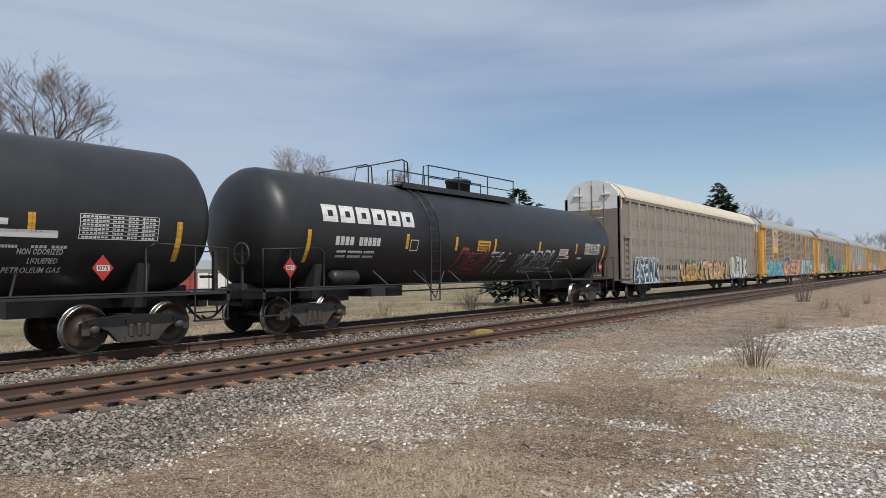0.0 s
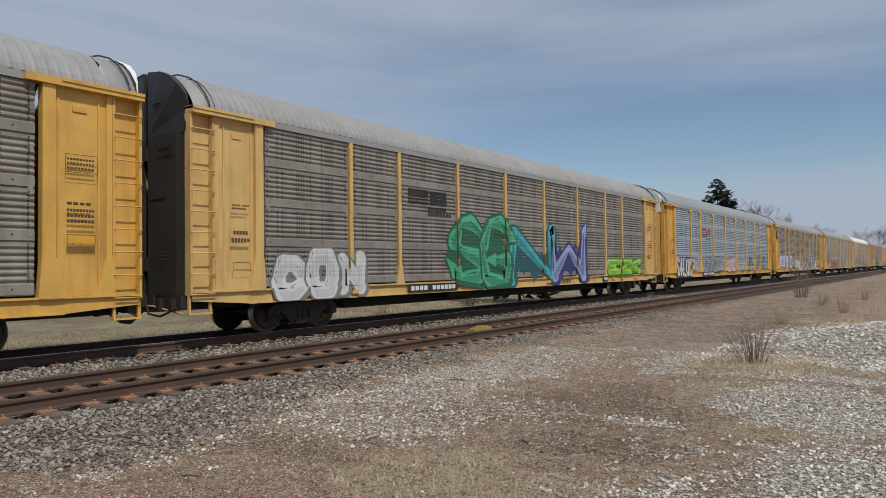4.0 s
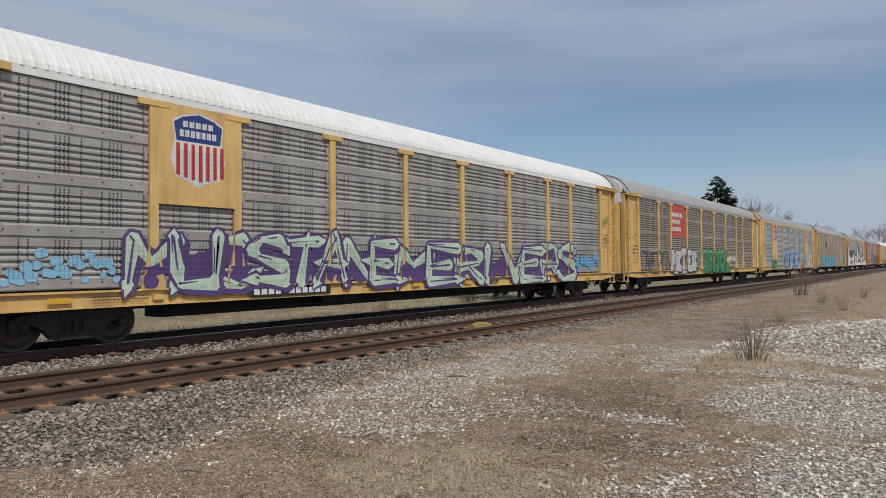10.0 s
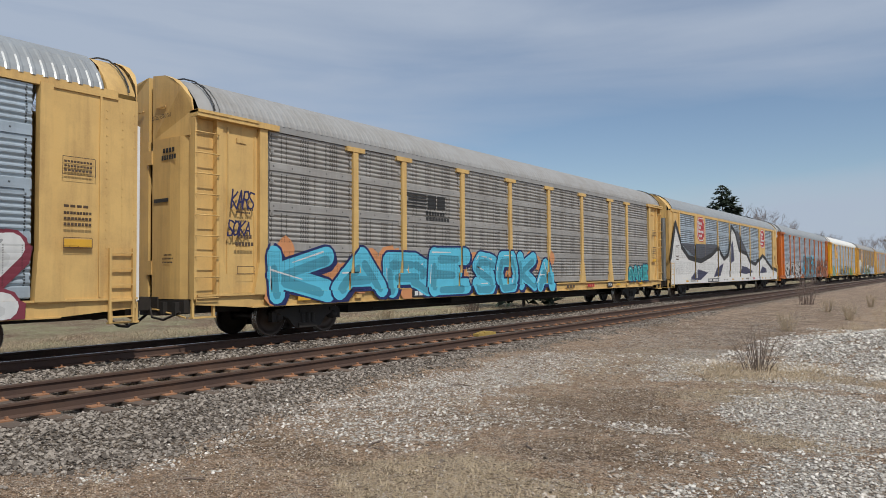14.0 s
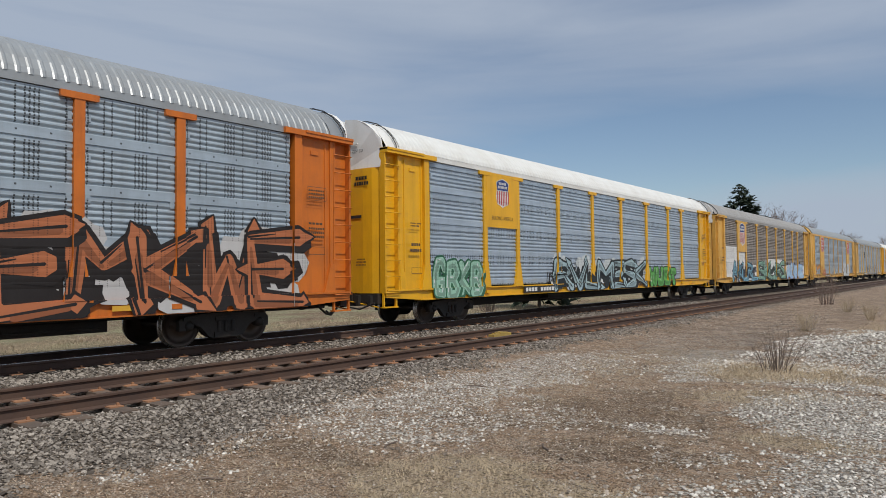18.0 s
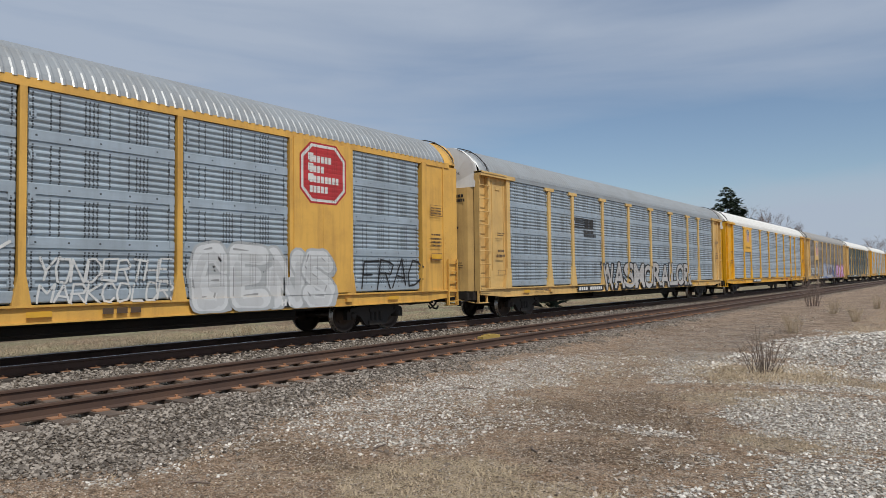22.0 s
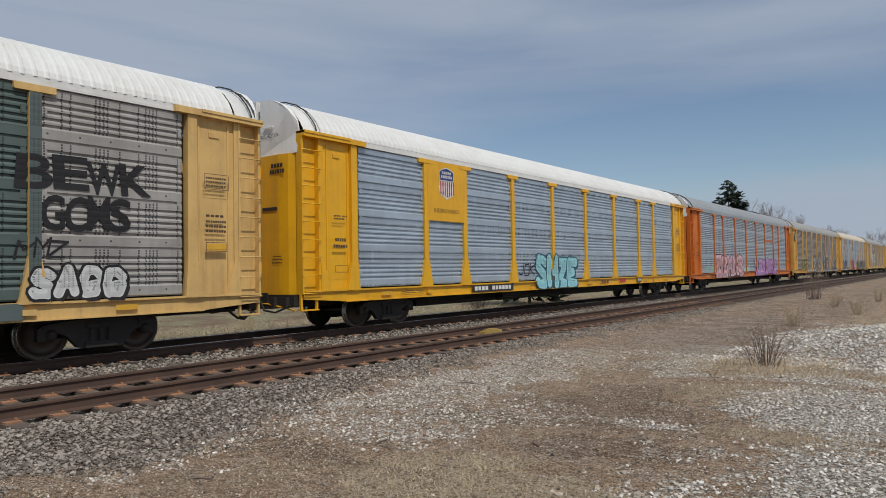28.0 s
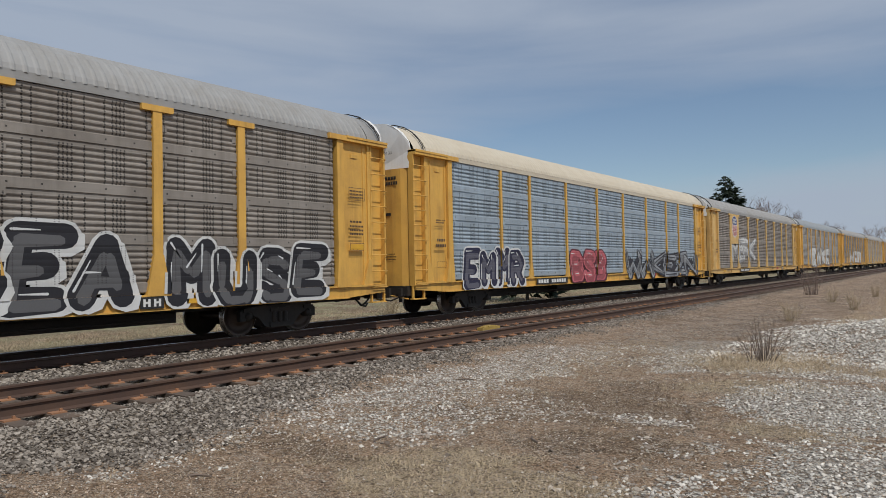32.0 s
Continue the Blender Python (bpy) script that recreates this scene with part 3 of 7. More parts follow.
def bogie(parent, y, frame_paint=None):
    t = part("bogie", shared("bolster", lambda: Shape().box(-1.0, 1.0, -0.2, 0.2, 0.42, 0.72).box(-0.3, 0.3, -0.3, 0.3, 0.6, 0.82).box(-0.9, 0.9, -0.62, -0.5, 0.38, 0.5).box(-0.9, 0.9, 0.5, 0.62, 0.38, 0.5)), STEEL, parent, at=(0, y, 0))
    for sx in (-1, 1):
        part("side_frame", shared("side_frame", side_frame), frame_paint or STEEL, t, at=(sx * 1.05, 0, 0), turn=0 if sx > 0 else math.pi)
        part("spring_nest", shared("spring_nest", spring_nest), frame_paint or STEEL, t, at=(sx * 1.05, 0, 0), turn=0 if sx > 0 else math.pi)
    for dy in (-0.89, 0.89):
        w = part("wheelset", shared("wheelset", wheelset), WHEELFACE, t, "solid steel wheels on an axle", at=(0, dy, 0.457))
        for sx in (-1, 1):
            part("wheel_tread", shared("tread_%d" % sx, lambda: tread(sx)), TREAD, w)
        WHEELS.append((parent, w, dy))
    return t


def coupler(parent, y, way):
    def make():
        s = Shape().box(-0.1, 0.1, 0.0, 0.5, 0.8, 0.98).box(-0.17, 0.17, 0.38, 0.62, 0.74, 1.02)
        s.extrude([(-0.2, 0.62), (-0.06, 0.7), (0.1, 0.66), (0.17, 0.55), (0.0, 0.5)], 2, 0.76, 1.0)
        return s
    part("coupler", shared("coupler", make), STEEL, parent, at=(0, y, 0), turn=0 if way > 0 else math.pi)

    def hose():
        return Shape().tube([(0.32, 0.0, 0.8), (0.33, 0.15, 0.62), (0.3, 0.38, 0.46), (0.24, 0.62, 0.42), (0.2, 0.75, 0.5)], 0.03, 7)
    part("air_hose", shared("hose", hose), BLACK, parent, at=(0, y, 0), turn=0 if way > 0 else math.pi)


# ---- autorack cars ----
L = 29.0
H = L / 2
PITCH = 29.3236  # from car to car
BAYS = [-12.2, -9.29, -7.3, -4.38, -1.44]
BAYS += [-b for b in BAYS[::-1]]
Z0, Z1, EAVE, PEAK = 1.10, 4.80, 4.95, 5.85


def sheet_profile(style):
    """(offset, height) points up one stack of side sheets."""
    pts = []
    if style == "wide":
        n, hgt = 4, (Z1 - Z0) / 4
        for i in range(n):
            z = Z0 + i * hgt
            pts += [(0.0, z), (0.0, z + 0.02), (0.035, z + 0.025), (0.035, z + 0.16)]
            step = (hgt - 0.32) / 5
            for k in range(5):
                a = z + 0.16 + k * step
                pts += [(0.036, a + 0.28 * step), (0.0, a + 0.66 * step), (0.0, a + 0.9 * step), (0.036, a + step)]
            pts += [(0.035, z + hgt - 0.02), (0.0, z + hgt - 0.015)]
    else:
        n, hgt = 4, (Z1 - Z0) / 4
        for i in range(n):
            z = Z0 + i * hgt
            pts += [(-0.004, z), (-0.004, z + 0.02), (0.038, z + 0.024), (0.038, z + 0.2)]
            step = (hgt - 0.24) / 6
            for k in range(6):
                a = z + 0.2 + k * step
                pts += [(0.018, a + 0.06 * step), (0.004, a + 0.16 * step), (0.008, a + 0.34 * step), (0.026, a + 0.5 * step), (0.036, a + 0.68 * step), (0.034, a + 0.9 * step)]
            pts += [(0.035, z + hgt - 0.012), (-0.004, z + hgt - 0.008)]
    return pts


def sheet(style, w):
    s = Shape()
    pts = sheet_profile(style)
    vs = [(1.43 + x, y, z) for y in (0, w) for x, z in pts]
    n = len(pts)
    s.add(vs, [(i, n + i, n + i + 1, i + 1) for i in range(n - 1)])
    s.box(1.36, 1.425, 0, w, Z0, Z1)
    # bolt plates along the edges
    for i in range(5):
        z = Z0 + 0.35 + i * 0.73
        for y in (0.07, w - 0.07):
            s.box(1.46, 1.475, y - 0.045, y + 0.045, z - 0.07, z + 0.07)
    return s


def post():
    s = Shape()
    s.box(1.4, 1.52, -0.095, 0.095, 1.02, 4.78)
    s.extrude([(-0.26, 1.04), (0.26, 1.04), (0.24, 1.12), (0.1, 1.85), (-0.1, 1.85), (-0.24, 1.12)], 0, 1.4, 1.535)
    s.extrude([(-0.34, 4.80), (-0.34, 4.7), (-0.32, 4.68), (0.32, 4.68), (0.34, 4.7), (0.34, 4.80)], 0, 1.4, 1.535)
    return s


def slim_post():
    s = Shape()
    s.box(1.4, 1.505, -0.06, 0.06, 1.02, 4.8)
    s.extrude([(-0.16, 1.04), (0.16, 1.04), (0.06, 1.6), (-0.06, 1.6)], 0, 1.4, 1.515)
    return s


def arch():
    """The roof's outline from eave to eave: (x, z)."""
    half = [(1.49, EAVE), (1.455, EAVE + 0.12), (1.33, EAVE + 0.32), (1.1, EAVE + 0.56), (0.82, EAVE + 0.74), (0.45, EAVE + 0.86), (0.0, PEAK)]
    return half + [(-x, z) for x, z in half[-2::-1]]


def roof(period=0.2, rise=0.013):
    s = Shape()
    prof = arch()
    ys, y = [], -H + 1.05
    while y < H - 1.05 - period:
        ys += [(y, 0.0), (y + 0.5 * period, 0.0), (y + 0.65 * period, rise), (y + 0.85 * period, rise)]
        y += period
    n = len(prof)
    vs = []
    for y, d in ys:
        for x, z in prof:
            k = 1 + d / 1.5
            vs.append((x * k, y, EAVE + (z - EAVE) + d * (z - EAVE) / 0.9))
    s.add(vs, [(j * n + i, j * n + i + 1, (j + 1) * n + i + 1, (j + 1) * n + i) for j in range(len(ys) - 1) for i in range(n - 1)])
    return s


def roof_end():
    """The smooth hooped cap between the ribbed roof and the end hood."""
    s = Shape()
    prof = [(x * 0.985, z - 0.015) for x, z in arch()]
    n = len(prof)
    ys = [(-H + 0.54, -0.06), (-H + 0.57, 0.0), (-H + 1.1, 0.0)]
    vs = [(x, y, z + d) for y, d in ys for x, z in prof]
    s.add(vs, [(j * n + i, j * n + i + 1, (j + 1) * n + i + 1, (j + 1) * n + i) for j in range(2) for i in range(n - 1)], True)
    return s


def chord(sx):
    s = Shape()
    s.box(1.38, 1.5, -H + 0.9, H - 0.9, 4.802, 4.86)
    s.box(1.42, 1.49, -H + 0.9, H - 0.9, 4.86, 4.97)
    return s


def side_sill():
    s = Shape()
    s.extrude([(-H + 0.5, 1.07), (-H + 0.5, 0.86), (-H + 1.9, 0.76), (H - 1.9, 0.76), (H - 0.5, 0.86), (H - 0.5, 1.07)], 0, 1.34, 1.46)
    s.box(1.3, 1.52, -H + 0.5, H - 0.5, 1.03, 1.07)
    s.box(1.3, 1.5, -H + 1.9, H - 1.9, 0.745, 0.775)
    for y in (-9.2, 9.2):
        s.box(1.46, 1.54, y - 0.11, y + 0.11, 0.85, 0.95)
    return s


def side_door():
    """The flat side door between the corner ladder and the first sheet."""
    return Shape().box(1.36, 1.43, -H + 1.04, -H + 2.1, 1.02, 4.8)


def door_strip(y0, y1, z0, z1):
    """A seam, latch or hinge bar on the side door."""
    return Shape().box(1.43, 1.452, -H + y0, -H + y1, z0, z1)


DOOR_FITTINGS = (("seam", 1.26, 1.3, 1.1, 4.7), ("latch", 1.5, 1.75, 4.4, 4.5), ("hinge_bar", 1.98, 2.02, 1.5, 4.6))


def door_jamb():
    s = Shape().box(1.36, 1.47, -H + 1.035, -H + 1.14, 1.02, 4.795)
    return s.extrude([(-H + 1.03, 1.04), (-H + 1.36, 1.04), (-H + 1.14, 1.75), (-H + 1.03, 1.75)], 0, 1.4, 1.5)


def end_post():
    s = Shape().box(1.36, 1.53, -H + 2.08, -H + 2.3, 1.02, 4.795)
    return s.extrude([(-H + 1.92, 1.04), (-H + 2.36, 1.04), (-H + 2.31, 1.75), (-H + 2.06, 1.75)], 0, 1.4, 1.54)


def header():
    s = Shape().box(1.3, 1.58, -H + 0.44, -H + 2.6, 4.8, 4.93)
    s.box(1.3, 1.6, -H + 0.44, -H + 2.0, 4.88, 4.94)
    return s


def corner_ladder():
    """The recessed back plate of the corner ladder."""
    return Shape().box(1.28, 1.33, -H + 0.46, -H + 1.02, 0.98, 4.795)


def ladder_rail(y):
    return Shape().box(1.28, 1.48, -H + y, -H + y + 0.055, 0.98, 4.795)


def rung():
    return Shape().tube([(1.36, -H + 0.46, 0), (1.53, -H + 0.46, 0), (1.53, -H + 1.0, 0), (1.36, -H + 1.0, 0)], 0.014, 6)


def end_door():
    """One leaf of the end door, folded out to the middle seam."""
    q = [(0.08, -H + 0.37), (0.75, -H + 0.375), (1.05, -H + 0.42), (1.24, -H + 0.5), (1.3, -H + 0.6), (1.22, -H + 0.62), (1.16, -H + 0.56), (1.0, -H + 0.48), (0.75, -H + 0.44), (0.08, -H + 0.43)]
    s = Shape()
    s.extrude(q, 2, 0.98, 4.42)
    for z in (1.5, 3.9):
        s.box(0.0, 0.09, -H + 0.34, -H + 0.38, z, z + 0.3)
    return s


def end_hood():
    """The white upper half of an end leaf, with the arched top."""
    s = Shape()
    top = [(0.08, 5.85), (0.55, 5.79), (0.86, 5.66), (1.12, 5.46), (1.33, 5.2), (1.38, 4.95), (1.32, 4.42), (0.08, 4.42)]
    n = len(top)

    def bulge(x, z):
        return -H + 0.37 + 0.10 * max(0, (x - 0.9) / 0.42) ** 2
    vs = [(x, bulge(x, z), z) for x, z in top] + [(x, -H + 0.52, z) for x, z in top]
    s.add(vs, [tuple(range(n)), *[(i, n + i, n + (i + 1) % n, (i + 1) % n) for i in range(n)]])
    s.box(0.25, 0.6, -H + 0.33, -H + 0.36, 5.1, 5.13)
    return s


def under_frame():
    s = Shape()
    s.box(-0.34, 0.34, -H + 0.3, H - 0.3, 0.62, 1.02)
    s.box(-1.34, 1.34, -H + 0.5, H - 0.5, 1.0, 1.06)
    for y in (-10.6, 10.6):
        s.box(-1.3, 1.3, y - 0.3, y + 0.3, 0.74, 1.0)
    for i in range(-5, 6):
        s.box(-1.34, 1.34, i * 1.6 - 0.06, i * 1.6 + 0.06, 0.78, 1.0)
    s.box(-0.34, 0.34, -8.4, 8.4, 0.40, 0.64)
    s.tube([(0.7, -4.2, 0.62), (0.7, -2.9, 0.62)], 0.2, 12)
    s.tube([(-0.9, -8, 0.5), (-0.9, 8, 0.5)], 0.02, 5)
    s.tube([(0.9, -8, 0.52), (0.9, 8, 0.52)], 0.02, 5)
    return s


def end_beam():
    """The dark buffer beam under the end doors, with brackets and a hanging brake pipe."""
    s = Shape().box(-1.28, 1.28, -H + 0.34, -H + 0.62, 0.7, 0.97)
    for x in (-1.05, -0.6, 0.6, 1.05):
        s.box(x - 0.06, x + 0.06, -H + 0.24, -H + 0.36, 0.66, 0.92)
    return s.tube([(1.2, -H + 0.3, 0.72), (0.75, -H + 0.2, 0.55), (0.4, -H + 0.15, 0.6), (0.15, -H + 0.25, 0.8)], 0.025, 6)


def under_step():
    s = Shape()
    for y in (0.0, 0.5):
        s.box(1.36, 1.42, y - 0.025, y + 0.025, 0.58, 0.98)
    s.box(1.3, 1.46, -0.03, 0.53, 0.58, 0.61)
    s.tube([(1.3, -0.1, 0.6), (0.3, -0.16, 0.75), (-0.3, -0.16, 0.75)], 0.02, 5)
    return s


def mirrored(make):
    """The same part for the other end or side: turned half round about z, or mirrored in x."""
    s = make()
    o = Shape()
    o.add([(-x, y, z) for x, y, z in s.v], [f[::-1] for f in s.f])
    o.smooth = s.smooth
    return o


def autorack(paint, panel, roofing, style="tight", thin=False, hood=WHITE, label="", chord_mat=None, kcs=False, leaf=None, last_grey=False):
    car = thing("autorack_car", label, "rail car", "autorack cars of the train")
    part("underframe", shared("underframe", under_frame), STEEL, car)
    for half in (0.0, math.pi):  # near side, then the far side turned round
        part("side_sill", shared("side_sill", side_sill), paint, car, turn=half)
        part("roof_chord", shared("chord", lambda: chord(1)), chord_mat or roofing, car, turn=half)
        for i in range(9):
            w = BAYS[i + 1] - BAYS[i] - 0.2
            m = SHEET_GREY if last_grey and i == 8 else panel
            part("side_sheet", shared("sheet_%s_%.2f" % (style, w), lambda: sheet(style, w)), m, car, at=(0, BAYS[i] + 0.1, 0) if half == 0 else (0, -BAYS[i] - 0.1, 0), turn=half)
        for i in range(1, 9):
            part("post", shared("slim_post" if thin else "post", slim_post if thin else post), paint, car, at=(0, BAYS[i] if half == 0 else -BAYS[i], 0), turn=half)
        for end in (0, 1):
            g = (lambda f: mirrored(f)) if end else (lambda f: f())
            tag = "_b" if end else ""
            tu = half + (math.pi if end else 0)
            out = -0.04 if tu % math.tau < 1 else 0.04
            if kcs:
                part("corner_plate", shared("kcs_end" + tag, lambda: g(kcs_end)), paint, car, turn=tu)
                part("short_ladder", shared("short_ladder" + tag, lambda: g(short_ladder)), paint, car, turn=tu)
            else:
                door = part("side_door", shared("side_door" + tag, lambda: g(side_door)), paint, car, turn=tu)
                for word, *at in DOOR_FITTINGS:
                    part(word, shared(word + tag, lambda: g(lambda: door_strip(*at))), paint, door)
                part("door_jamb", shared("door_jamb" + tag, lambda: g(door_jamb)), paint, car, turn=tu)
                part("end_post", shared("end_post" + tag, lambda: g(end_post)), paint, car, turn=tu)
                part("header_beam", shared("header" + tag, lambda: g(header)), paint, car, turn=tu)
                lad = part("corner_ladder", shared("ladder" + tag, lambda: g(corner_ladder)), paint, car, turn=tu)
                for k, y in enumerate((0.44, 0.975)):
                    part("ladder_rail", shared("ladder_rail_%d%s" % (k, tag), lambda: g(lambda: ladder_rail(y))), paint, lad)
                for k in range(9):
                    part("rung", shared("rung" + tag, lambda: g(rung)), paint, lad, at=(0, 0, 1.0 + 0.435 * k))
            part("end_leaf", shared(("kcs_leaf" if kcs else "end_door") + tag, lambda: g(kcs_end_leaf if kcs else end_door)), leaf or paint, car, at=(0, out, 0), turn=tu)
            part("end_hood", shared("end_hood" + tag, lambda: g(end_hood)), hood, car, at=(0, out, 0), turn=tu)
            part("step", shared("step" + tag, lambda: g(under_step)), paint, car, at=(0, (-H + 0.46) * (1 if tu % math.tau < 1 else -1), 0), turn=tu)
    part("roof", shared("roof", roof), roofing, car)
    for turn in (0.0, math.pi):
        part("roof_cable", shared("roof_cable", lambda: Shape().tube([(x * 1.015, -H + 0.8 + 0.1 * x / 1.5, z + 0.03) for x, z in arch()], 0.018, 5)), BLACK, car, turn=turn)
        part("roof_cap", shared("roof_end", roof_end), paint if kcs else roofing, car, turn=turn)
        coupler(car, -(H - 0.6) if turn else H - 0.6, -1 if turn else 1)
        part("end_beam", shared("end_beam", end_beam), STEEL, car, turn=turn)
    bogie(car, -10.62)
    bogie(car, 10.62)
    return car


# ---- paint on the cars: lettering, marks and graffiti ----
def font_shapes(chars, offset):
    """Triangles of each character of the built-in font, in a box from 0 to 1 each way, with its natural width."""
    made = {}
    obs = []
    for ch in chars:
        cu = bpy.data.curves.new("glyph", "FONT")
        cu.body, cu.size, cu.resolution_u, cu.offset = ch, 1.0, 3, offset
        ob = bpy.data.objects.new("glyph", cu)
        scene.collection.objects.link(ob)
        obs.append((ch, ob, cu))
    dg = bpy.context.evaluated_depsgraph_get()
    for ch, ob, cu in obs:
        me = bpy.data.meshes.new_from_object(ob.evaluated_get(dg))
        me.calc_loop_triangles()
        tris = [[tuple(me.vertices[i].co[:2]) for i in tri.vertices] for tri in me.loop_triangles]
        xs, ys = [p[0] for t in tris for p in t], [p[1] for t in tris for p in t]
        x0, w, y0, h = min(xs), max(xs) - min(xs), min(ys), max(ys) - min(ys)
        made[ch] = ([[((p[0] - x0) / w, (p[1] - y0) / h) for p in t] for t in tris], w, h, y0)
        bpy.data.meshes.remove(me)
    for ch, ob, cu in obs:
        bpy.data.objects.remove(ob)
        bpy.data.curves.remove(cu)
    return made


LETTERS = "ABCDEFGHIKLMNOPQRSTUWXYZ0157-"
PLAIN = font_shapes(LETTERS, 0.0)
BOLD = font_shapes(LETTERS, 0.025)
FAT = font_shapes(LETTERS, 0.06)


def line_of_text(text, x0, z0, height, width, glyphs):
    """Plain lettering fitted into a box: a list of polygons."""
    adv = [0.34 if c == " " else glyphs[c][1] + 0.09 for c in text]
    k = width / sum(adv)
    out, x = [], x0
    for c, a in zip(text, adv):
        if c != " ":
            tris, w, h, y0 = glyphs[c]
            out += [[(x + p[0] * w * k, z0 + p[1] * height) for p in t] for t in tris]
        x += a * k
    return out


def cut(polys, axis, at):
    """Cuts convex polygons along a straight line."""
    out = []
    for poly in polys:
        d = [p[axis] - at for p in poly]
        if min(d) >= 0 or max(d) <= 0:
            out.append(poly)
            continue
        a, b = [], []
        n = len(poly)
        for i in range(n):
            p, q, dp, dq = poly[i], poly[(i + 1) % n], d[i], d[(i + 1) % n]
            if dp >= 0:
                a.append(p)
            if dp <= 0:
                b.append(p)
            if dp * dq < 0:
                f = dp / (dp - dq)
                c = (p[0] + (q[0] - p[0]) * f, p[1] + (q[1] - p[1]) * f)
                a.append(c)
                b.append(c)
        out += [s for s in (a, b) if len(s) > 2]
    return out


POSTS = [b + H for b in BAYS[1:-1]]


PLATED = set()


def side_depth(u, z, plated=False):
    """How far the car's painted side stands out at u metres from its end and the height z."""
    if u < 2.34 or u > L - 2.34:
        return 1.545
    if z < 1.075:
        return 1.527
    if plated and (POSTS[0] < u < POSTS[1] or POSTS[-2] < u < POSTS[-1]):
        return 1.536
    reach = 0.24 if z < 1.5 else 0.1
    return 1.541 if any(abs(u - p) < reach for p in POSTS) else 1.472


def side_paint(name, polys, material, car, layer=0, label="", depth=None, lifts=None):
    s = Shape()
    for k, poly in enumerate(polys):
        up = 0.0025 * layer + (lifts[k] if lifts else 0.0) + 0.0001 * (k % 19)
        if depth is not None:
            s.add([(depth + up, p[0] - H, p[1]) for p in poly], [tuple(range(len(poly)))])
            continue
        lo, hi = min(p[0] for p in poly), max(p[0] for p in poly)
        bits = cut(cut([poly], 1, 1.075), 1, 1.5)
        for e in [2.34, L - 2.34] + [p + d for p in POSTS for d in (-0.24, -0.1, 0.1, 0.24)]:
            if lo < e < hi:
                bits = cut(bits, 0, e)
        for q in bits:  # each coat lies a hair above the one before
            x = side_depth(sum(p[0] for p in q) / len(q), sum(p[1] for p in q) / len(q), car.name in PLATED) + up
            s.add([(x, p[0] - H, p[1]) for p in q], [tuple(range(len(q)))])
    ob = part(name, s, material, car, label)
    if name.endswith(("_tone", "_stroke", "_line", "_marks", "_outline")):
        tagged(ob, label, kind="stuff")
    return ob


def capsule(a, b, r0, r1=None, n=5):
    """A convex outline round two discs."""
    r1 = r0 if r1 is None else r1
    t = math.atan2(b[1] - a[1], b[0] - a[0])
    return [(b[0] + r1 * math.cos(t - math.pi / 2 + math.pi * i / n), b[1] + r1 * math.sin(t - math.pi / 2 + math.pi * i / n)) for i in range(n + 1)] + \
        [(a[0] + r0 * math.cos(t + math.pi / 2 + math.pi * i / n), a[1] + r0 * math.sin(t + math.pi / 2 + math.pi * i / n)) for i in range(n + 1)]


# skeletons of letters: strokes of points on a grid 6 wide and 8 high
STROKES = {"A": "00 38 60|13 53", "B": "00 08 48 66 44 04|44 62 50 00", "C": "66 48 18 05 03 10 40 62", "D": "00 08 38 65 63 30 00", "E": "60 00 08 68|04 44",
           "F": "00 08 68|04 44", "G": "66 48 18 05 03 10 50 63 33", "H": "00 08|60 68|04 64", "I": "30 38", "J": "02 10 40 52 58", "K": "00 08|68 04 60", "L": "08 00 60", "M": "00 08 34 68 60",
           "N": "00 08 60 68", "O": "18 05 03 10 50 63 65 58 18", "P": "00 08 48 66 54 04", "R": "00 08 48 66 54 04|34 60", "S": "67 48 18 06 15 53 62 50 10 01",
           "T": "08 68|38 30", "U": "08 02 10 50 62 68", "V": "08 30 68", "W": "08 10 35 50 68", "X": "08 60|00 68", "Y": "08 34 68|34 30", "Z": "08 68 00 60"}


def skeleton(ch, rng, wild):
    """A letter's strokes in a unit box, bent a little; wild ones sway more."""
    j = 0.075 if wild else 0.03
    return [[(int(q[0]) / 6 + rng.uniform(-j, j), int(q[1]) / 8 + rng.uniform(-j, j)) for q in st.split()] for st in STROKES[ch].split("|")]


def shift(poly, u, z, w, h, lean):
    return [(u + p[0] * w + (p[1] - 0.5) * lean * h, z + p[1] * h) for p in poly]


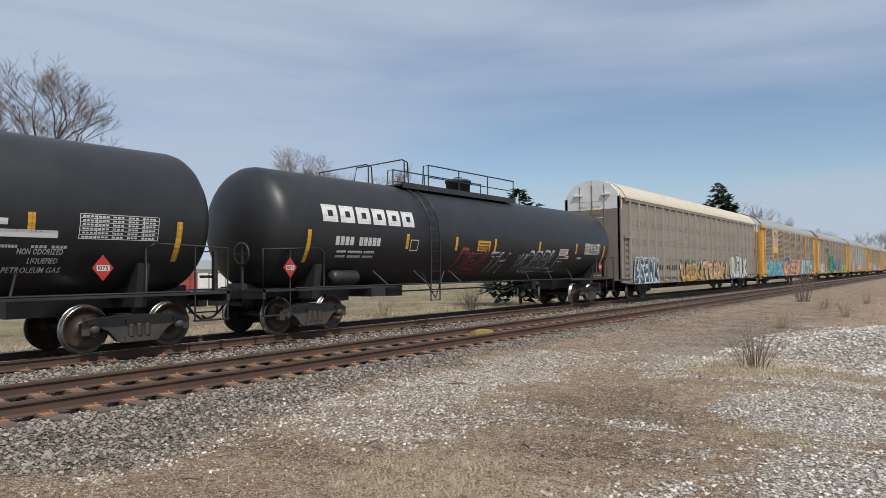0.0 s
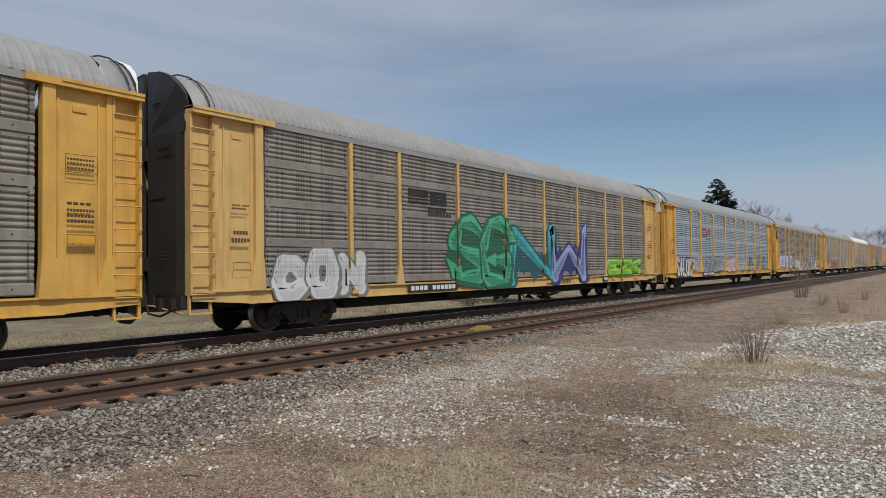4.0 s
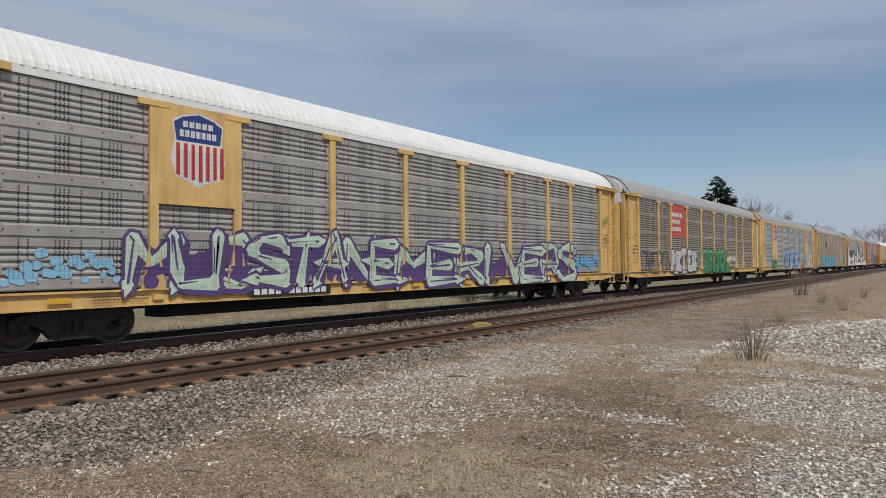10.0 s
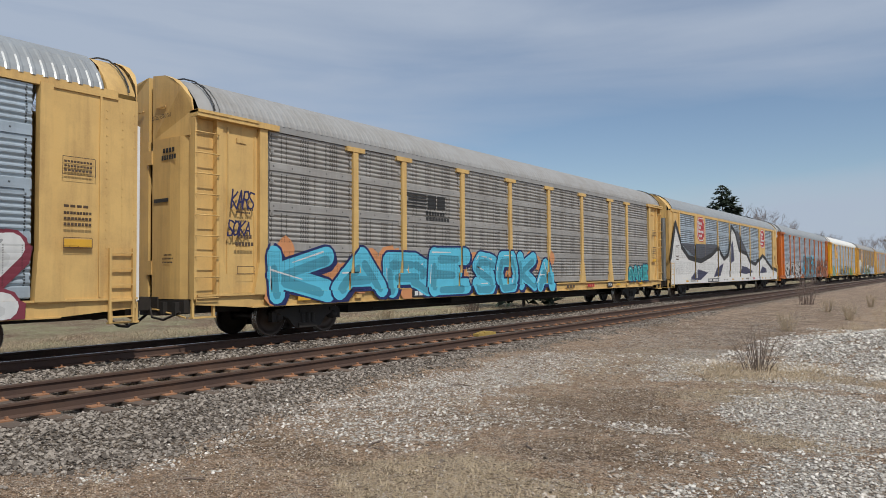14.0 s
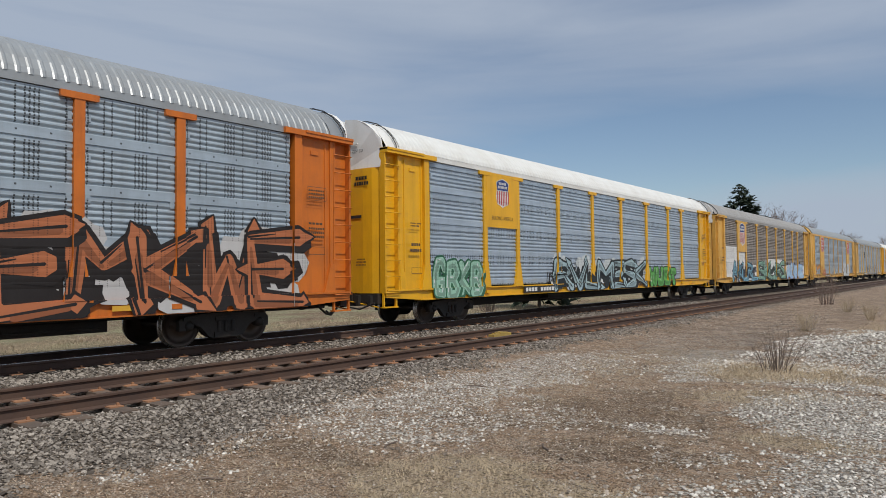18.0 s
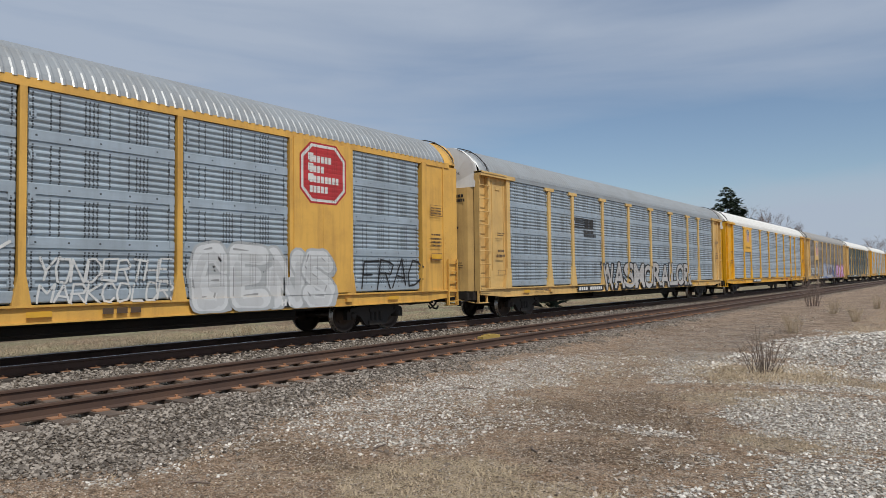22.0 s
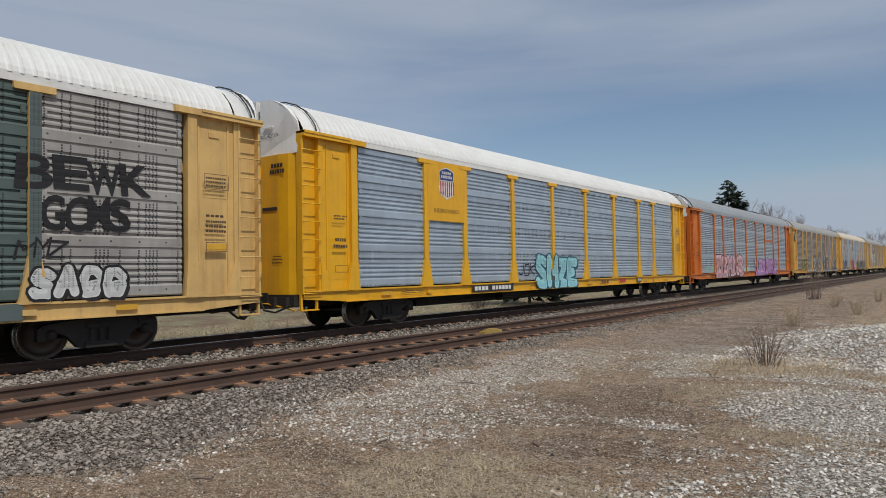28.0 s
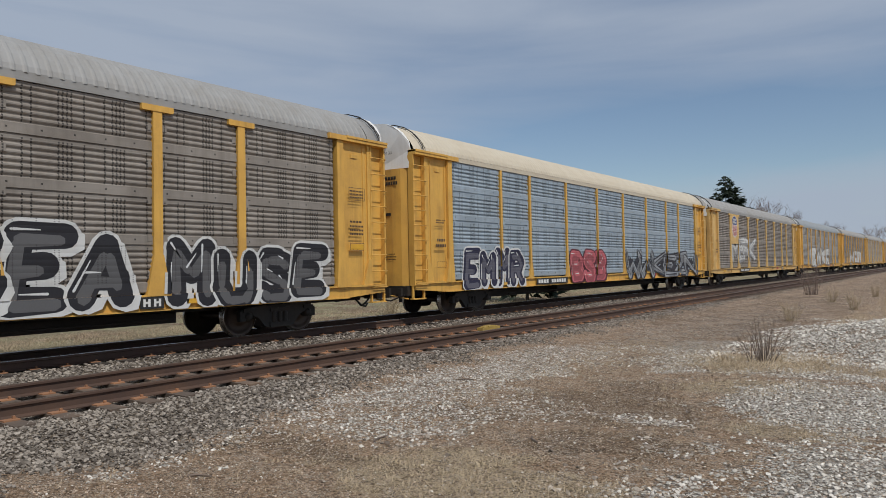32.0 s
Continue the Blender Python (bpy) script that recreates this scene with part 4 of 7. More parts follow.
def mural(car, u0, u1, z0, z1, style, text, fill, edge, rng, accent=None):
    """A piece of graffiti: a back coat, outline, fill, a second tone and fine strokes, letter over letter."""
    out, body, top, glow, spots = [], [], [], [], []
    h = z1 - z0
    n = len(text) if text.isalpha() else max(2, int(text))
    w = (u1 - u0) / n
    if style == "txt":
        for i, c in enumerate(text):
            k, dz, lean, up = rng.uniform(0.97, 1.08), rng.uniform(-0.05, 0.05) * h, rng.uniform(-0.1, 0.1), 0.009 * (i % 2)
            if c == "I":
                k *= 0.55
            for glyphs, dest, grow in ((FAT, out, 1.1), (BOLD, body, 1.0)):
                ww, hh = w * k * grow, h * grow * 0.92
                dest += [(shift(q, u0 + (i + 0.5) * w - ww / 2, z0 + h / 2 - hh / 2 + dz, ww, hh, lean), up) for q in glyphs[c][0]]
                if grow > 1:  # the thrown shadow
                    dest += [(shift(q, u0 + (i + 0.5) * w - ww / 2 + 0.05 * h, z0 + h / 2 - hh / 2 + dz - 0.04 * h, ww, hh, lean), up - 0.001) for q in glyphs[c][0]]
        if not edge:
            out = []
    elif style in ("bub", "wild"):
        fat = style == "bub"
        r = min(0.185 * h, 0.2 * w) if fat else min(0.1 * h, 0.125 * w)
        lip = (0.038 + 0.018 * h) if fat else (0.045 + 0.025 * h)
        if accent:  # a cloud behind the letters
            m = n * 5
            for i in range(m):
                c, q = (u0 + (u1 - u0) * (i + 0.5) / m, z0 + h * rng.uniform(0.1, 0.95)), h * rng.uniform(0.2, 0.3)
                spots.append(([(c[0] + q * rng.uniform(0.75, 1.15) * math.cos(a * math.tau / 11), c[1] + q * rng.uniform(0.75, 1.1) * math.sin(a * math.tau / 11)) for a in range(11)], -0.002))
        if not fat:  # a dense coat that joins the letters
            m = n * 7
            for i in range(m):
                c, q = (u0 + (u1 - u0) * (0.03 + 0.94 * i / (m - 1)), z0 + h * rng.uniform(0.2, 0.68)), h * rng.uniform(0.14, 0.25)
                out.append(([(c[0] + q * rng.uniform(0.6, 1.4) * math.cos(a * math.tau / 9), c[1] + q * rng.uniform(0.5, 1.3) * math.sin(a * math.tau / 9)) for a in range(9)], -0.002))
        letters = text if text.isalpha() else "".join(rng.choice("SKRENAZOMBGWE") for _ in range(n))
        for i, ch in enumerate(letters):
            low, size, lean, up = rng.uniform(-0.03, 0.05) * h, rng.uniform(0.9, 1.06), rng.uniform(-0.05, 0.16), 0.009 * (i % 2)
            left, wide = u0 + (i + 0.02) * w + r * 0.8, (w * (1.06 if fat else 1.22) - 2 * r) * (0.5 if ch == "I" else 1.0)
            for q in skeleton(ch, rng, not fat):
                q = shift(q, left, z0 + r + low, wide, h * size - 2 * r, lean)
                for j, (p, e) in enumerate(zip(q, q[1:])):
                    ra, rb = r * rng.uniform(0.9, 1.12), r * rng.uniform(0.9, 1.12)
                    if not fat:  # strokes that swell and run out to points
                        ra, rb = (ra * 1.3, rb * 0.55) if j % 2 else (ra * 0.6, rb * 1.3)
                    out += [(capsule(p, e, ra + lip, rb + lip, 5 if fat else 3), up), (capsule((p[0] + 0.07 * h, p[1] - 0.06 * h), (e[0] + 0.07 * h, e[1] - 0.06 * h), ra + lip * 0.6, rb + lip * 0.6, 3), up - 0.0005)]
                    body.append((capsule(p, e, ra, rb, 6 if fat else 3), up))
                    m0, m1 = rng.uniform(0.0, 0.2), rng.uniform(0.7, 1.0)
                    a, b = [(p[0] + (e[0] - p[0]) * m, p[1] + (e[1] - p[1]) * m - r * 0.35) for m in (m0, m1)]
                    glow.append((capsule(a, b, ra * 0.5, rb * 0.4, 3), up))
                    if rng.random() < 0.6:
                        top.append((capsule((p[0] - ra * 0.5, p[1] + ra * 0.45), (p[0] * 0.4 + e[0] * 0.6 - rb * 0.5, p[1] * 0.4 + e[1] * 0.6 + rb * 0.45), 0.016 + 0.006 * h, 0.01, 2), up))
                if not fat:  # spurs and arrow points
                    for p, e in ((q[1], q[0]), (q[-2], q[-1])):
                        d = Vector((e[0] - p[0], e[1] - p[1])).normalized() * rng.uniform(0.1, 0.3) * h
                        b = (e[0] + d.x + rng.uniform(-0.1, 0.1) * h, min(max(e[1] + d.y, z0 - 0.05 * h), z1 + 0.12 * h))
                        out.append((capsule(e, b, r * 1.1 + lip, lip * 0.7, 2), up))
                        top.append((capsule(p, e, 0.018, 0.03, 2), up))
                        body.append((capsule(e, b, r * 1.1, 0.01, 2), up))
    elif style == "tag":
        if text.isalpha():
            lines = [shift(q, u0 + (i + 0.08) * w, z0, w * 0.86, h, 0.15) for i, ch in enumerate(text) for q in skeleton(ch, rng, True)]
        else:
            letters = "".join(rng.choice("SKRENAZOMBGWEU") for _ in range(n))
            lines = [shift(q, u0 + (i + 0.05) * w, z0 + rng.uniform(-0.05, 0.1) * h, w * 1.0, h * rng.uniform(0.75, 1.0), 0.2) for i, ch in enumerate(letters) for q in skeleton(ch, rng, True)]
        r = 0.016 + 0.012 * h
        body += [(capsule(a, b, r * rng.uniform(0.8, 1.2), r, 3), 0.0) for q in lines for a, b in zip(q, q[1:])]
    else:  # a cloud of overlapping soft patches
        m = n * 6
        for i in range(m):
            c = (u0 + (u1 - u0) * (i + 0.5) / m, z0 + h * rng.uniform(0.2, 0.8))
            r = min(h * 0.42, (u1 - u0) / m * 1.6) * rng.uniform(0.5, 1.0)
            body.append(([(c[0] + r * math.cos(a * math.tau / 14) * rng.uniform(0.85, 1.15), c[1] + r * math.sin(a * math.tau / 14) * rng.uniform(0.7, 1.0)) for a in range(14)], 0.0))

    def coat(name, polys, color, layer, label=""):
        if polys:
            side_paint(name, [[(min(max(p[0], 0.45), L - 0.45), max(p[1], 0.765)) for p in q] for q, _ in polys], spray(color), car, layer, label, lifts=[max(up, -0.002) for _, up in polys])
    light = sum(fill) > 1.5
    coat("backing_tone", spots, accent, 0)
    coat("graffiti_outline", out, edge, 1)
    coat("graffiti", body, fill, 2, "spray-painted graffiti on the car side")
    second = tuple(round(x * 0.86 if light else x + 0.09 if sum(fill) < 0.3 else x * 0.6, 3) for x in fill)
    coat("graffiti_tone", glow, (edge or second) if style == "txt" else second, 3)
    coat("graffiti_stroke", top, edge if style == "wild" and edge else (0.64, 0.66, 0.66) if not light else tuple(round(x * 0.5, 3) for x in fill), 3)


def rect(u0, u1, z0, z1):
    return [(u0, z0), (u1, z0), (u1, z1), (u0, z1)]


def bars(u0, u1, z0, z1, words, gap=0.22):
    """Blocks that stand for lettering: one short block a character, a wider gap between words."""
    n = sum(words) + len(words) - 1
    w = (u1 - u0) / n
    out, i = [], 0
    for k in words:
        for j in range(k):
            out.append(rect(u0 + i * w, u0 + (i + 1 - gap) * w, z0, z1))
            i += 1
        i += 1
    return out


DECAL_W, DECAL_K = spray((0.66, 0.66, 0.64)), spray((0.02, 0.02, 0.02))
DECAL_RED, DECAL_BLUE = spray((0.46, 0.03, 0.035)), spray((0.02, 0.05, 0.22))
DECAL_YEL, DECAL_TXT = spray((0.66, 0.36, 0.03)), spray((0.09, 0.055, 0.03))
NAVYGREEN, SKYBLUE, CPRED = spray((0.02, 0.075, 0.07)), spray((0.25, 0.45, 0.6)), spray((0.50, 0.075, 0.05))


def shield(car, c, z, s, worn=False):
    def px(pts):
        return [(c + a * s, z + b * s) for a, b in pts]
    edge = [(-0.5, 0.42), (-0.32, 0.52), (0, 0.6), (0.32, 0.52), (0.5, 0.42), (0.44, 0.15), (0.52, -0.2), (0.42, -0.5), (0.15, -0.58), (0, -0.66), (-0.15, -0.58), (-0.42, -0.5), (-0.52, -0.2), (-0.44, 0.15)]
    side_paint("emblem_border", [px(edge[:5] + edge[5:6] + edge[13:]), px(edge[5:])], DECAL_W, car, 1, "white shield emblem", depth=1.526)
    side_paint("emblem_top", [px([(a * 0.92, b * 0.94) for a, b in ((-0.5, 0.42), (-0.45, 0.1), (0.45, 0.1), (0.5, 0.42), (0.32, 0.52), (0, 0.6), (-0.32, 0.52))])], DECAL_BLUE, car, 2, depth=1.526)
    side_paint("emblem_stripes", [px(rect(-0.42 + 0.14 * i, -0.35 + 0.14 * i, -0.56 + 0.3 * abs(i - 3) / 10, 0.06)) for i in range(7)], DECAL_RED, car, 2, depth=1.526)
    side_paint("emblem_lettering", [*bars(c - 0.3 * s, c + 0.3 * s, z + 0.33 * s, z + 0.43 * s, (5,)), *bars(c - 0.36 * s, c + 0.36 * s, z + 0.17 * s, z + 0.28 * s, (7,))], DECAL_W, car, 3, depth=1.526)


def octagon(car, c, z, w, h):
    def ring(k):
        return [(c + a * w * k, z + b * h * k) for a, b in ((-0.5, -0.28), (-0.28, -0.5), (0.28, -0.5), (0.5, -0.28), (0.5, 0.28), (0.28, 0.5), (-0.28, 0.5), (-0.5, 0.28))]
    side_paint("emblem_rim", [ring(1.0)], DECAL_RED, car, 1, "red octagonal emblem with white rim", depth=1.526)
    side_paint("emblem_border", [ring(0.94)], DECAL_W, car, 2, depth=1.526)
    side_paint("emblem_field", [ring(0.85)], DECAL_RED, car, 3, depth=1.526)
    q = []
    for i, n in enumerate((6, 4, 8, 5)):
        zz = z + h * (0.23 - 0.165 * i)
        q += bars(c - 0.3 * w, c - 0.3 * w + 0.08 * w * n, zz - 0.06 * h, zz + 0.05 * h, (n,))
    q += [rect(c - 0.33 * w, c - 0.22 * w, z + h * (0.2 - 0.17 * i), z + h * (0.32 - 0.17 * i)) for i in range(3)]
    side_paint("emblem_lettering", q, DECAL_W, car, 4, depth=1.526)


def plate_on(car, bay, z0, z1, paint):
    a, b = BAYS[bay] + H, BAYS[bay + 1] + H
    s = Shape().box(1.44, 1.525, a - H + 0.05, b - H - 0.05, z0, z1)
    s.box(1.5, 1.533, (a + b) / 2 - H - 0.02, (a + b) / 2 - H + 0.02, z0, z1 - 1.6) if z1 - z0 > 3 else None
    part("emblem_panel", s, paint, car, "flat painted panel")
    return (a + b) / 2


def stencils(car, rng, ink):
    """Lettering blocks and stickers that nearly every car carries."""
    side_paint("number_board", [rect(7.5, 10.0, 0.80, 1.02)], DECAL_K, car, 1)
    for q in bars(7.62, 9.88, 0.845, 0.975, (4, 6)):
        side_paint("board_mark", [q], DECAL_W, car, 2)
    side_paint("sill_marks", [*bars(4.0, 5.0, 0.93, 0.955, (7, 4)), *bars(4.0, 5.1, 0.88, 0.905, (9, 5)), *bars(11.2, 12.2, 0.88, 0.92, (3, 5)), *bars(17.3, 18.1, 0.86, 0.97, (3,))], ink, car, 1)
    for u in (3.2, 13.3, 16.0, 22.4, 25.2):
        side_paint("reflector", [rect(u, u + 0.42, 0.86, 0.96)], DECAL_YEL, car, 1)
    for q in bars(19.3, 20.0, 0.85, 0.99, (3,)):
        side_paint("red_mark", [q], DECAL_RED, car, 1)
    side_paint("notice_board", [rect(21.4, 21.9, 0.80, 1.03)], DECAL_K, car, 1)
    for a in (21.46, 21.68):
        side_paint("board_mark", [rect(a, a + 0.05, 0.84, 0.99), rect(a + 0.1, a + 0.15, 0.84, 0.99), rect(a, a + 0.15, 0.9, 0.94)], DECAL_W, car, 2)
    d = [*bars(1.42, 1.88, 2.9, 2.94, (5, 4)), *bars(1.42, 1.8, 2.83, 2.87, (7,)), *bars(1.45, 1.85, 2.28, 2.36, (5,)), *bars(1.4, 1.9, 2.12, 2.2, (6,))]
    e = L - 1.9
    d += [*bars(e, e + 0.5, 3.5, 3.54, (9,)), *bars(e, e + 0.5, 3.42, 3.46, (9,)), *bars(e, e + 0.5, 3.34, 3.38, (8,)), *bars(e, e + 0.45, 2.7, 2.75, (4,)), *bars(e, e + 0.5, 2.58, 2.63, (9,)), *bars(e, e + 0.5, 2.48, 2.53, (8,)), *bars(e, e + 0.5, 2.38, 2.43, (8,))]
    for a, b, c, f in ((e - 0.03, e + 0.55, 3.28, 3.6), (e, e + 0.5, 1.98, 2.16), (1.45, 1.9, 1.5, 1.66)):
        d += [rect(a, b, c, c + 0.012), rect(a, b, f, f + 0.012), rect(a, a + 0.012, c, f), rect(b, b + 0.012, c, f)]
    side_paint("stencil_marks", d, ink, car, 1)
    if rng.random() < 0.7:
        side_paint("warning_label", [rect(e, e + 0.5, 2.0, 2.14)], DECAL_YEL, car, 0)
    # the end: warning lettering high up, blocks for the car's mark
    def on_end(polys, y, m, name):
        s = Shape()
        for q in polys:
            s.add([(a, y - 0.04, b) for a, b in q], [tuple(range(len(q)))])
        part(name, s, m, car)
    on_end(line_of_text("EXCESS HEIGHT CAR", 0.08, 4.86, 0.09, 0.72, PLAIN), -H + 0.355, DECAL_K, "end_lettering")
    on_end([*bars(0.5, 0.95, 4.1, 4.2, (4,)), *bars(0.45, 1.0, 3.95, 4.05, (6,))], -H + 0.358, DECAL_K, "end_marks")
    on_end([rect(0.16, 0.72, 3.05, 3.13)], -H + 0.352, DECAL_K, "end_slot")
    on_end([*bars(0.55, 0.85, 1.9, 1.93, (6,)), *bars(0.5, 0.9, 1.82, 1.85, (8,)), *bars(0.5, 0.88, 1.74, 1.77, (7,))], -H + 0.358, DECAL_TXT, "end_small_marks")


def kcs_end():
    """A plain plated corner, without the full-height ladder."""
    s = Shape()
    s.box(1.3, 1.47, -H + 0.5, -H + 2.1, 1.02, 4.85)
    s.box(1.36, 1.5, -H + 1.2, -H + 1.24, 1.1, 4.8)
    s.box(1.36, 1.53, -H + 2.08, -H + 2.3, 1.02, 4.85)
    s.extrude([(-H + 1.85, 1.04), (-H + 2.36, 1.04), (-H + 2.31, 1.9), (-H + 2.06, 1.9)], 0, 1.36, 1.54)
    for k in range(22):
        for y in (0.56, 0.8, 1.1):
            s.box(1.47, 1.478, -H + y - 0.012, -H + y + 0.012, 1.2 + k * 0.16, 1.224 + k * 0.16)
    return s


def short_ladder():
    s = Shape()
    for y in (0.6, 1.05):
        s.box(1.5, 1.56, -H + y - 0.02, -H + y + 0.02, 0.6, 2.0)
    for k in range(5):
        s.box(1.52, 1.55, -H + 0.6, -H + 1.05, 0.7 + 0.3 * k, 0.73 + 0.3 * k)
    return s


def kcs_end_leaf():
    s = Shape()
    s.box(0.015, 1.3, -H + 0.42, -H + 0.5, 0.98, 4.42)
    for x in (0.3, 0.62, 0.95, 1.2):
        s.box(x - 0.05, x + 0.05, -H + 0.36, -H + 0.42, 1.0, 4.42)
    return s


# ---- the grey autorack behind the tank cars ----
def grey_autorack():
    car = thing("autorack_car", "taupe-grey autorack car with fine vertical ribs and cream roof", "rail car", "autorack cars of the train")
    part("underframe", shared("underframe", under_frame), STEEL, car)
    ribs = [1.6 + 1.1725 * i for i in range(23)]
    for half in (0.0, math.pi):
        k = 1 if half == 0 else -1
        part("side_sill", shared("side_sill", side_sill), TAUPE, car, turn=half)
        part("roof_chord", shared("chord", lambda: chord(1)), TAUPE, car, turn=half)
        for u in ribs[:-1]:
            part("side_sheet", shared("grey_sheet", lambda: Shape().box(1.38, 1.44, 0, 1.11, 1.02, 4.82).box(1.44, 1.446, 0.08, 1.02, 2.2, 2.26).box(1.44, 1.446, 0.08, 1.02, 3.6, 3.66)), SHEET_CP, car, at=(0, k * (u - H + 0.03), 0), turn=half)
        for u in ribs:
            part("rib", shared("grey_rib", lambda: Shape().extrude([(1.38, -0.085), (1.44, -0.085), (1.52, -0.06), (1.52, 0.06), (1.44, 0.085), (1.38, 0.085)], 2, 0.9, 4.85)), TAUPE_RIB, car, at=(0, k * (u - H), 0), turn=half)
        for end in (0, 1):
            g = (lambda f: mirrored(f)) if end else (lambda f: f())
            tag, tu = ("_b" if end else ""), half + (math.pi if end else 0)

            def corner():
                s = Shape().box(1.3, 1.4, -H + 0.45, -H + 1.6, 1.0, 4.9).box(1.3, 1.46, -H + 0.45, -H + 0.55, 1.0, 5.0)
                return s.box(1.3, 1.45, -H + 0.95, -H + 1.0, 1.0, 3.0).box(1.3, 1.45, -H + 1.45, -H + 1.5, 1.0, 3.0).box(1.3, 1.5, -H + 0.9, -H + 1.5, 3.0, 3.12)

            def flat_end():
                s = Shape().box(0.01, 1.4, -H + 0.45, -H + 0.55, 0.95, 4.42)
                return s.box(0.0, 0.03, -H + 0.43, -H + 0.45, 0.95, 5.6).box(0.62, 0.65, -H + 0.43, -H + 0.45, 0.95, 5.6)

            def flat_hood():
                q = [(0.01, 5.86), (0.5, 5.82), (0.95, 5.62), (1.3, 5.25), (1.42, 4.9), (1.42, 4.42), (0.01, 4.42)]
                return Shape().extrude([(x, z) for x, z in q], 1, -H + 0.45, -H + 0.7).box(0.5, 0.95, -H + 0.36, -H + 0.45, 5.1, 5.16)
            part("corner_panel", shared("grey_corner" + tag, lambda: g(corner)), TAUPE, car, turn=tu)
            for i in range(6):
                part("rung", shared("grey_rung" + tag, lambda: g(lambda: Shape().box(1.44, 1.47, -H + 0.98, -H + 1.46, 0, 0.03))), TAUPE, car, at=(0, 0, 1.25 + 0.3 * i), turn=tu)
            leaf = part("end_leaf", shared("grey_end" + tag, lambda: g(flat_end)), TAUPE, car, turn=tu)
            for i in range(10):
                part("rung", shared("grey_end_rung" + tag, lambda: g(lambda: Shape().tube([(0.06, -H + 0.45, 0.04), (0.06, -H + 0.37, 0), (0.58, -H + 0.37, 0), (0.58, -H + 0.45, 0.04)], 0.014, 5))), TAN, leaf, at=(0, 0, 1.2 + 0.4 * i))
            part("end_hood", shared("grey_hood" + tag, lambda: g(flat_hood)), WHITE, car, turn=tu)
    part("roof", shared("deep_roof", lambda: roof(0.3, 0.032)), ROOF_C, car)
    for turn in (0.0, math.pi):
        part("roof_cap", shared("roof_end", roof_end), ROOF_C, car, turn=turn)
        coupler(car, -(H - 0.6) if turn else H - 0.6, -1 if turn else 1)
    bogie(car, -10.4)
    bogie(car, 10.4)
    for q in bars(5.7, 9.3, 1.45, 1.72, (2, 6), 0.5):
        side_paint("side_mark", [q], DECAL_K, car, 0)
    for u in (2.0, 6.5, 13.3, 20.4, 25.2):
        side_paint("reflector", [rect(u, u + 0.42, 0.86, 0.96)], DECAL_YEL, car, 1)
    return car


# ---- tank cars ----
TL = 20.94
TH, TR, TZ = TL / 2, 1.53, 2.63


def tank_shell():
    prof = []
    for i in range(9):
        a = math.pi / 2 * i / 8
        prof.append((TR * math.sin(a), -9.34 - 0.78 * math.cos(a)))
    prof += [(TR, -4.5), (TR, 0), (TR, 4.5)]
    prof += [(r, -y) for r, y in prof[8::-1]]
    return Shape().turned(prof, 1, (0, 0, TZ), 56)


def tank_side(y, z):
    return math.sqrt(max(0.01, TR * TR - (z - TZ) ** 2))


def tank_paint(name, polys, material, car, layer=0, label=""):
    s = Shape()
    for k, poly in enumerate(polys):
        bits = [poly]
        for i in range(1, 24):
            bits = cut(bits, 1, 1.2 + i * 0.12)
        for q in bits:
            s.add([(tank_side(p[0], p[1]) + 0.006 + 0.004 * layer + 0.0001 * (k % 31), p[0] * 1.024, p[1]) for p in q], [tuple(range(len(q)))])
    return part(name, s, material, car, label)


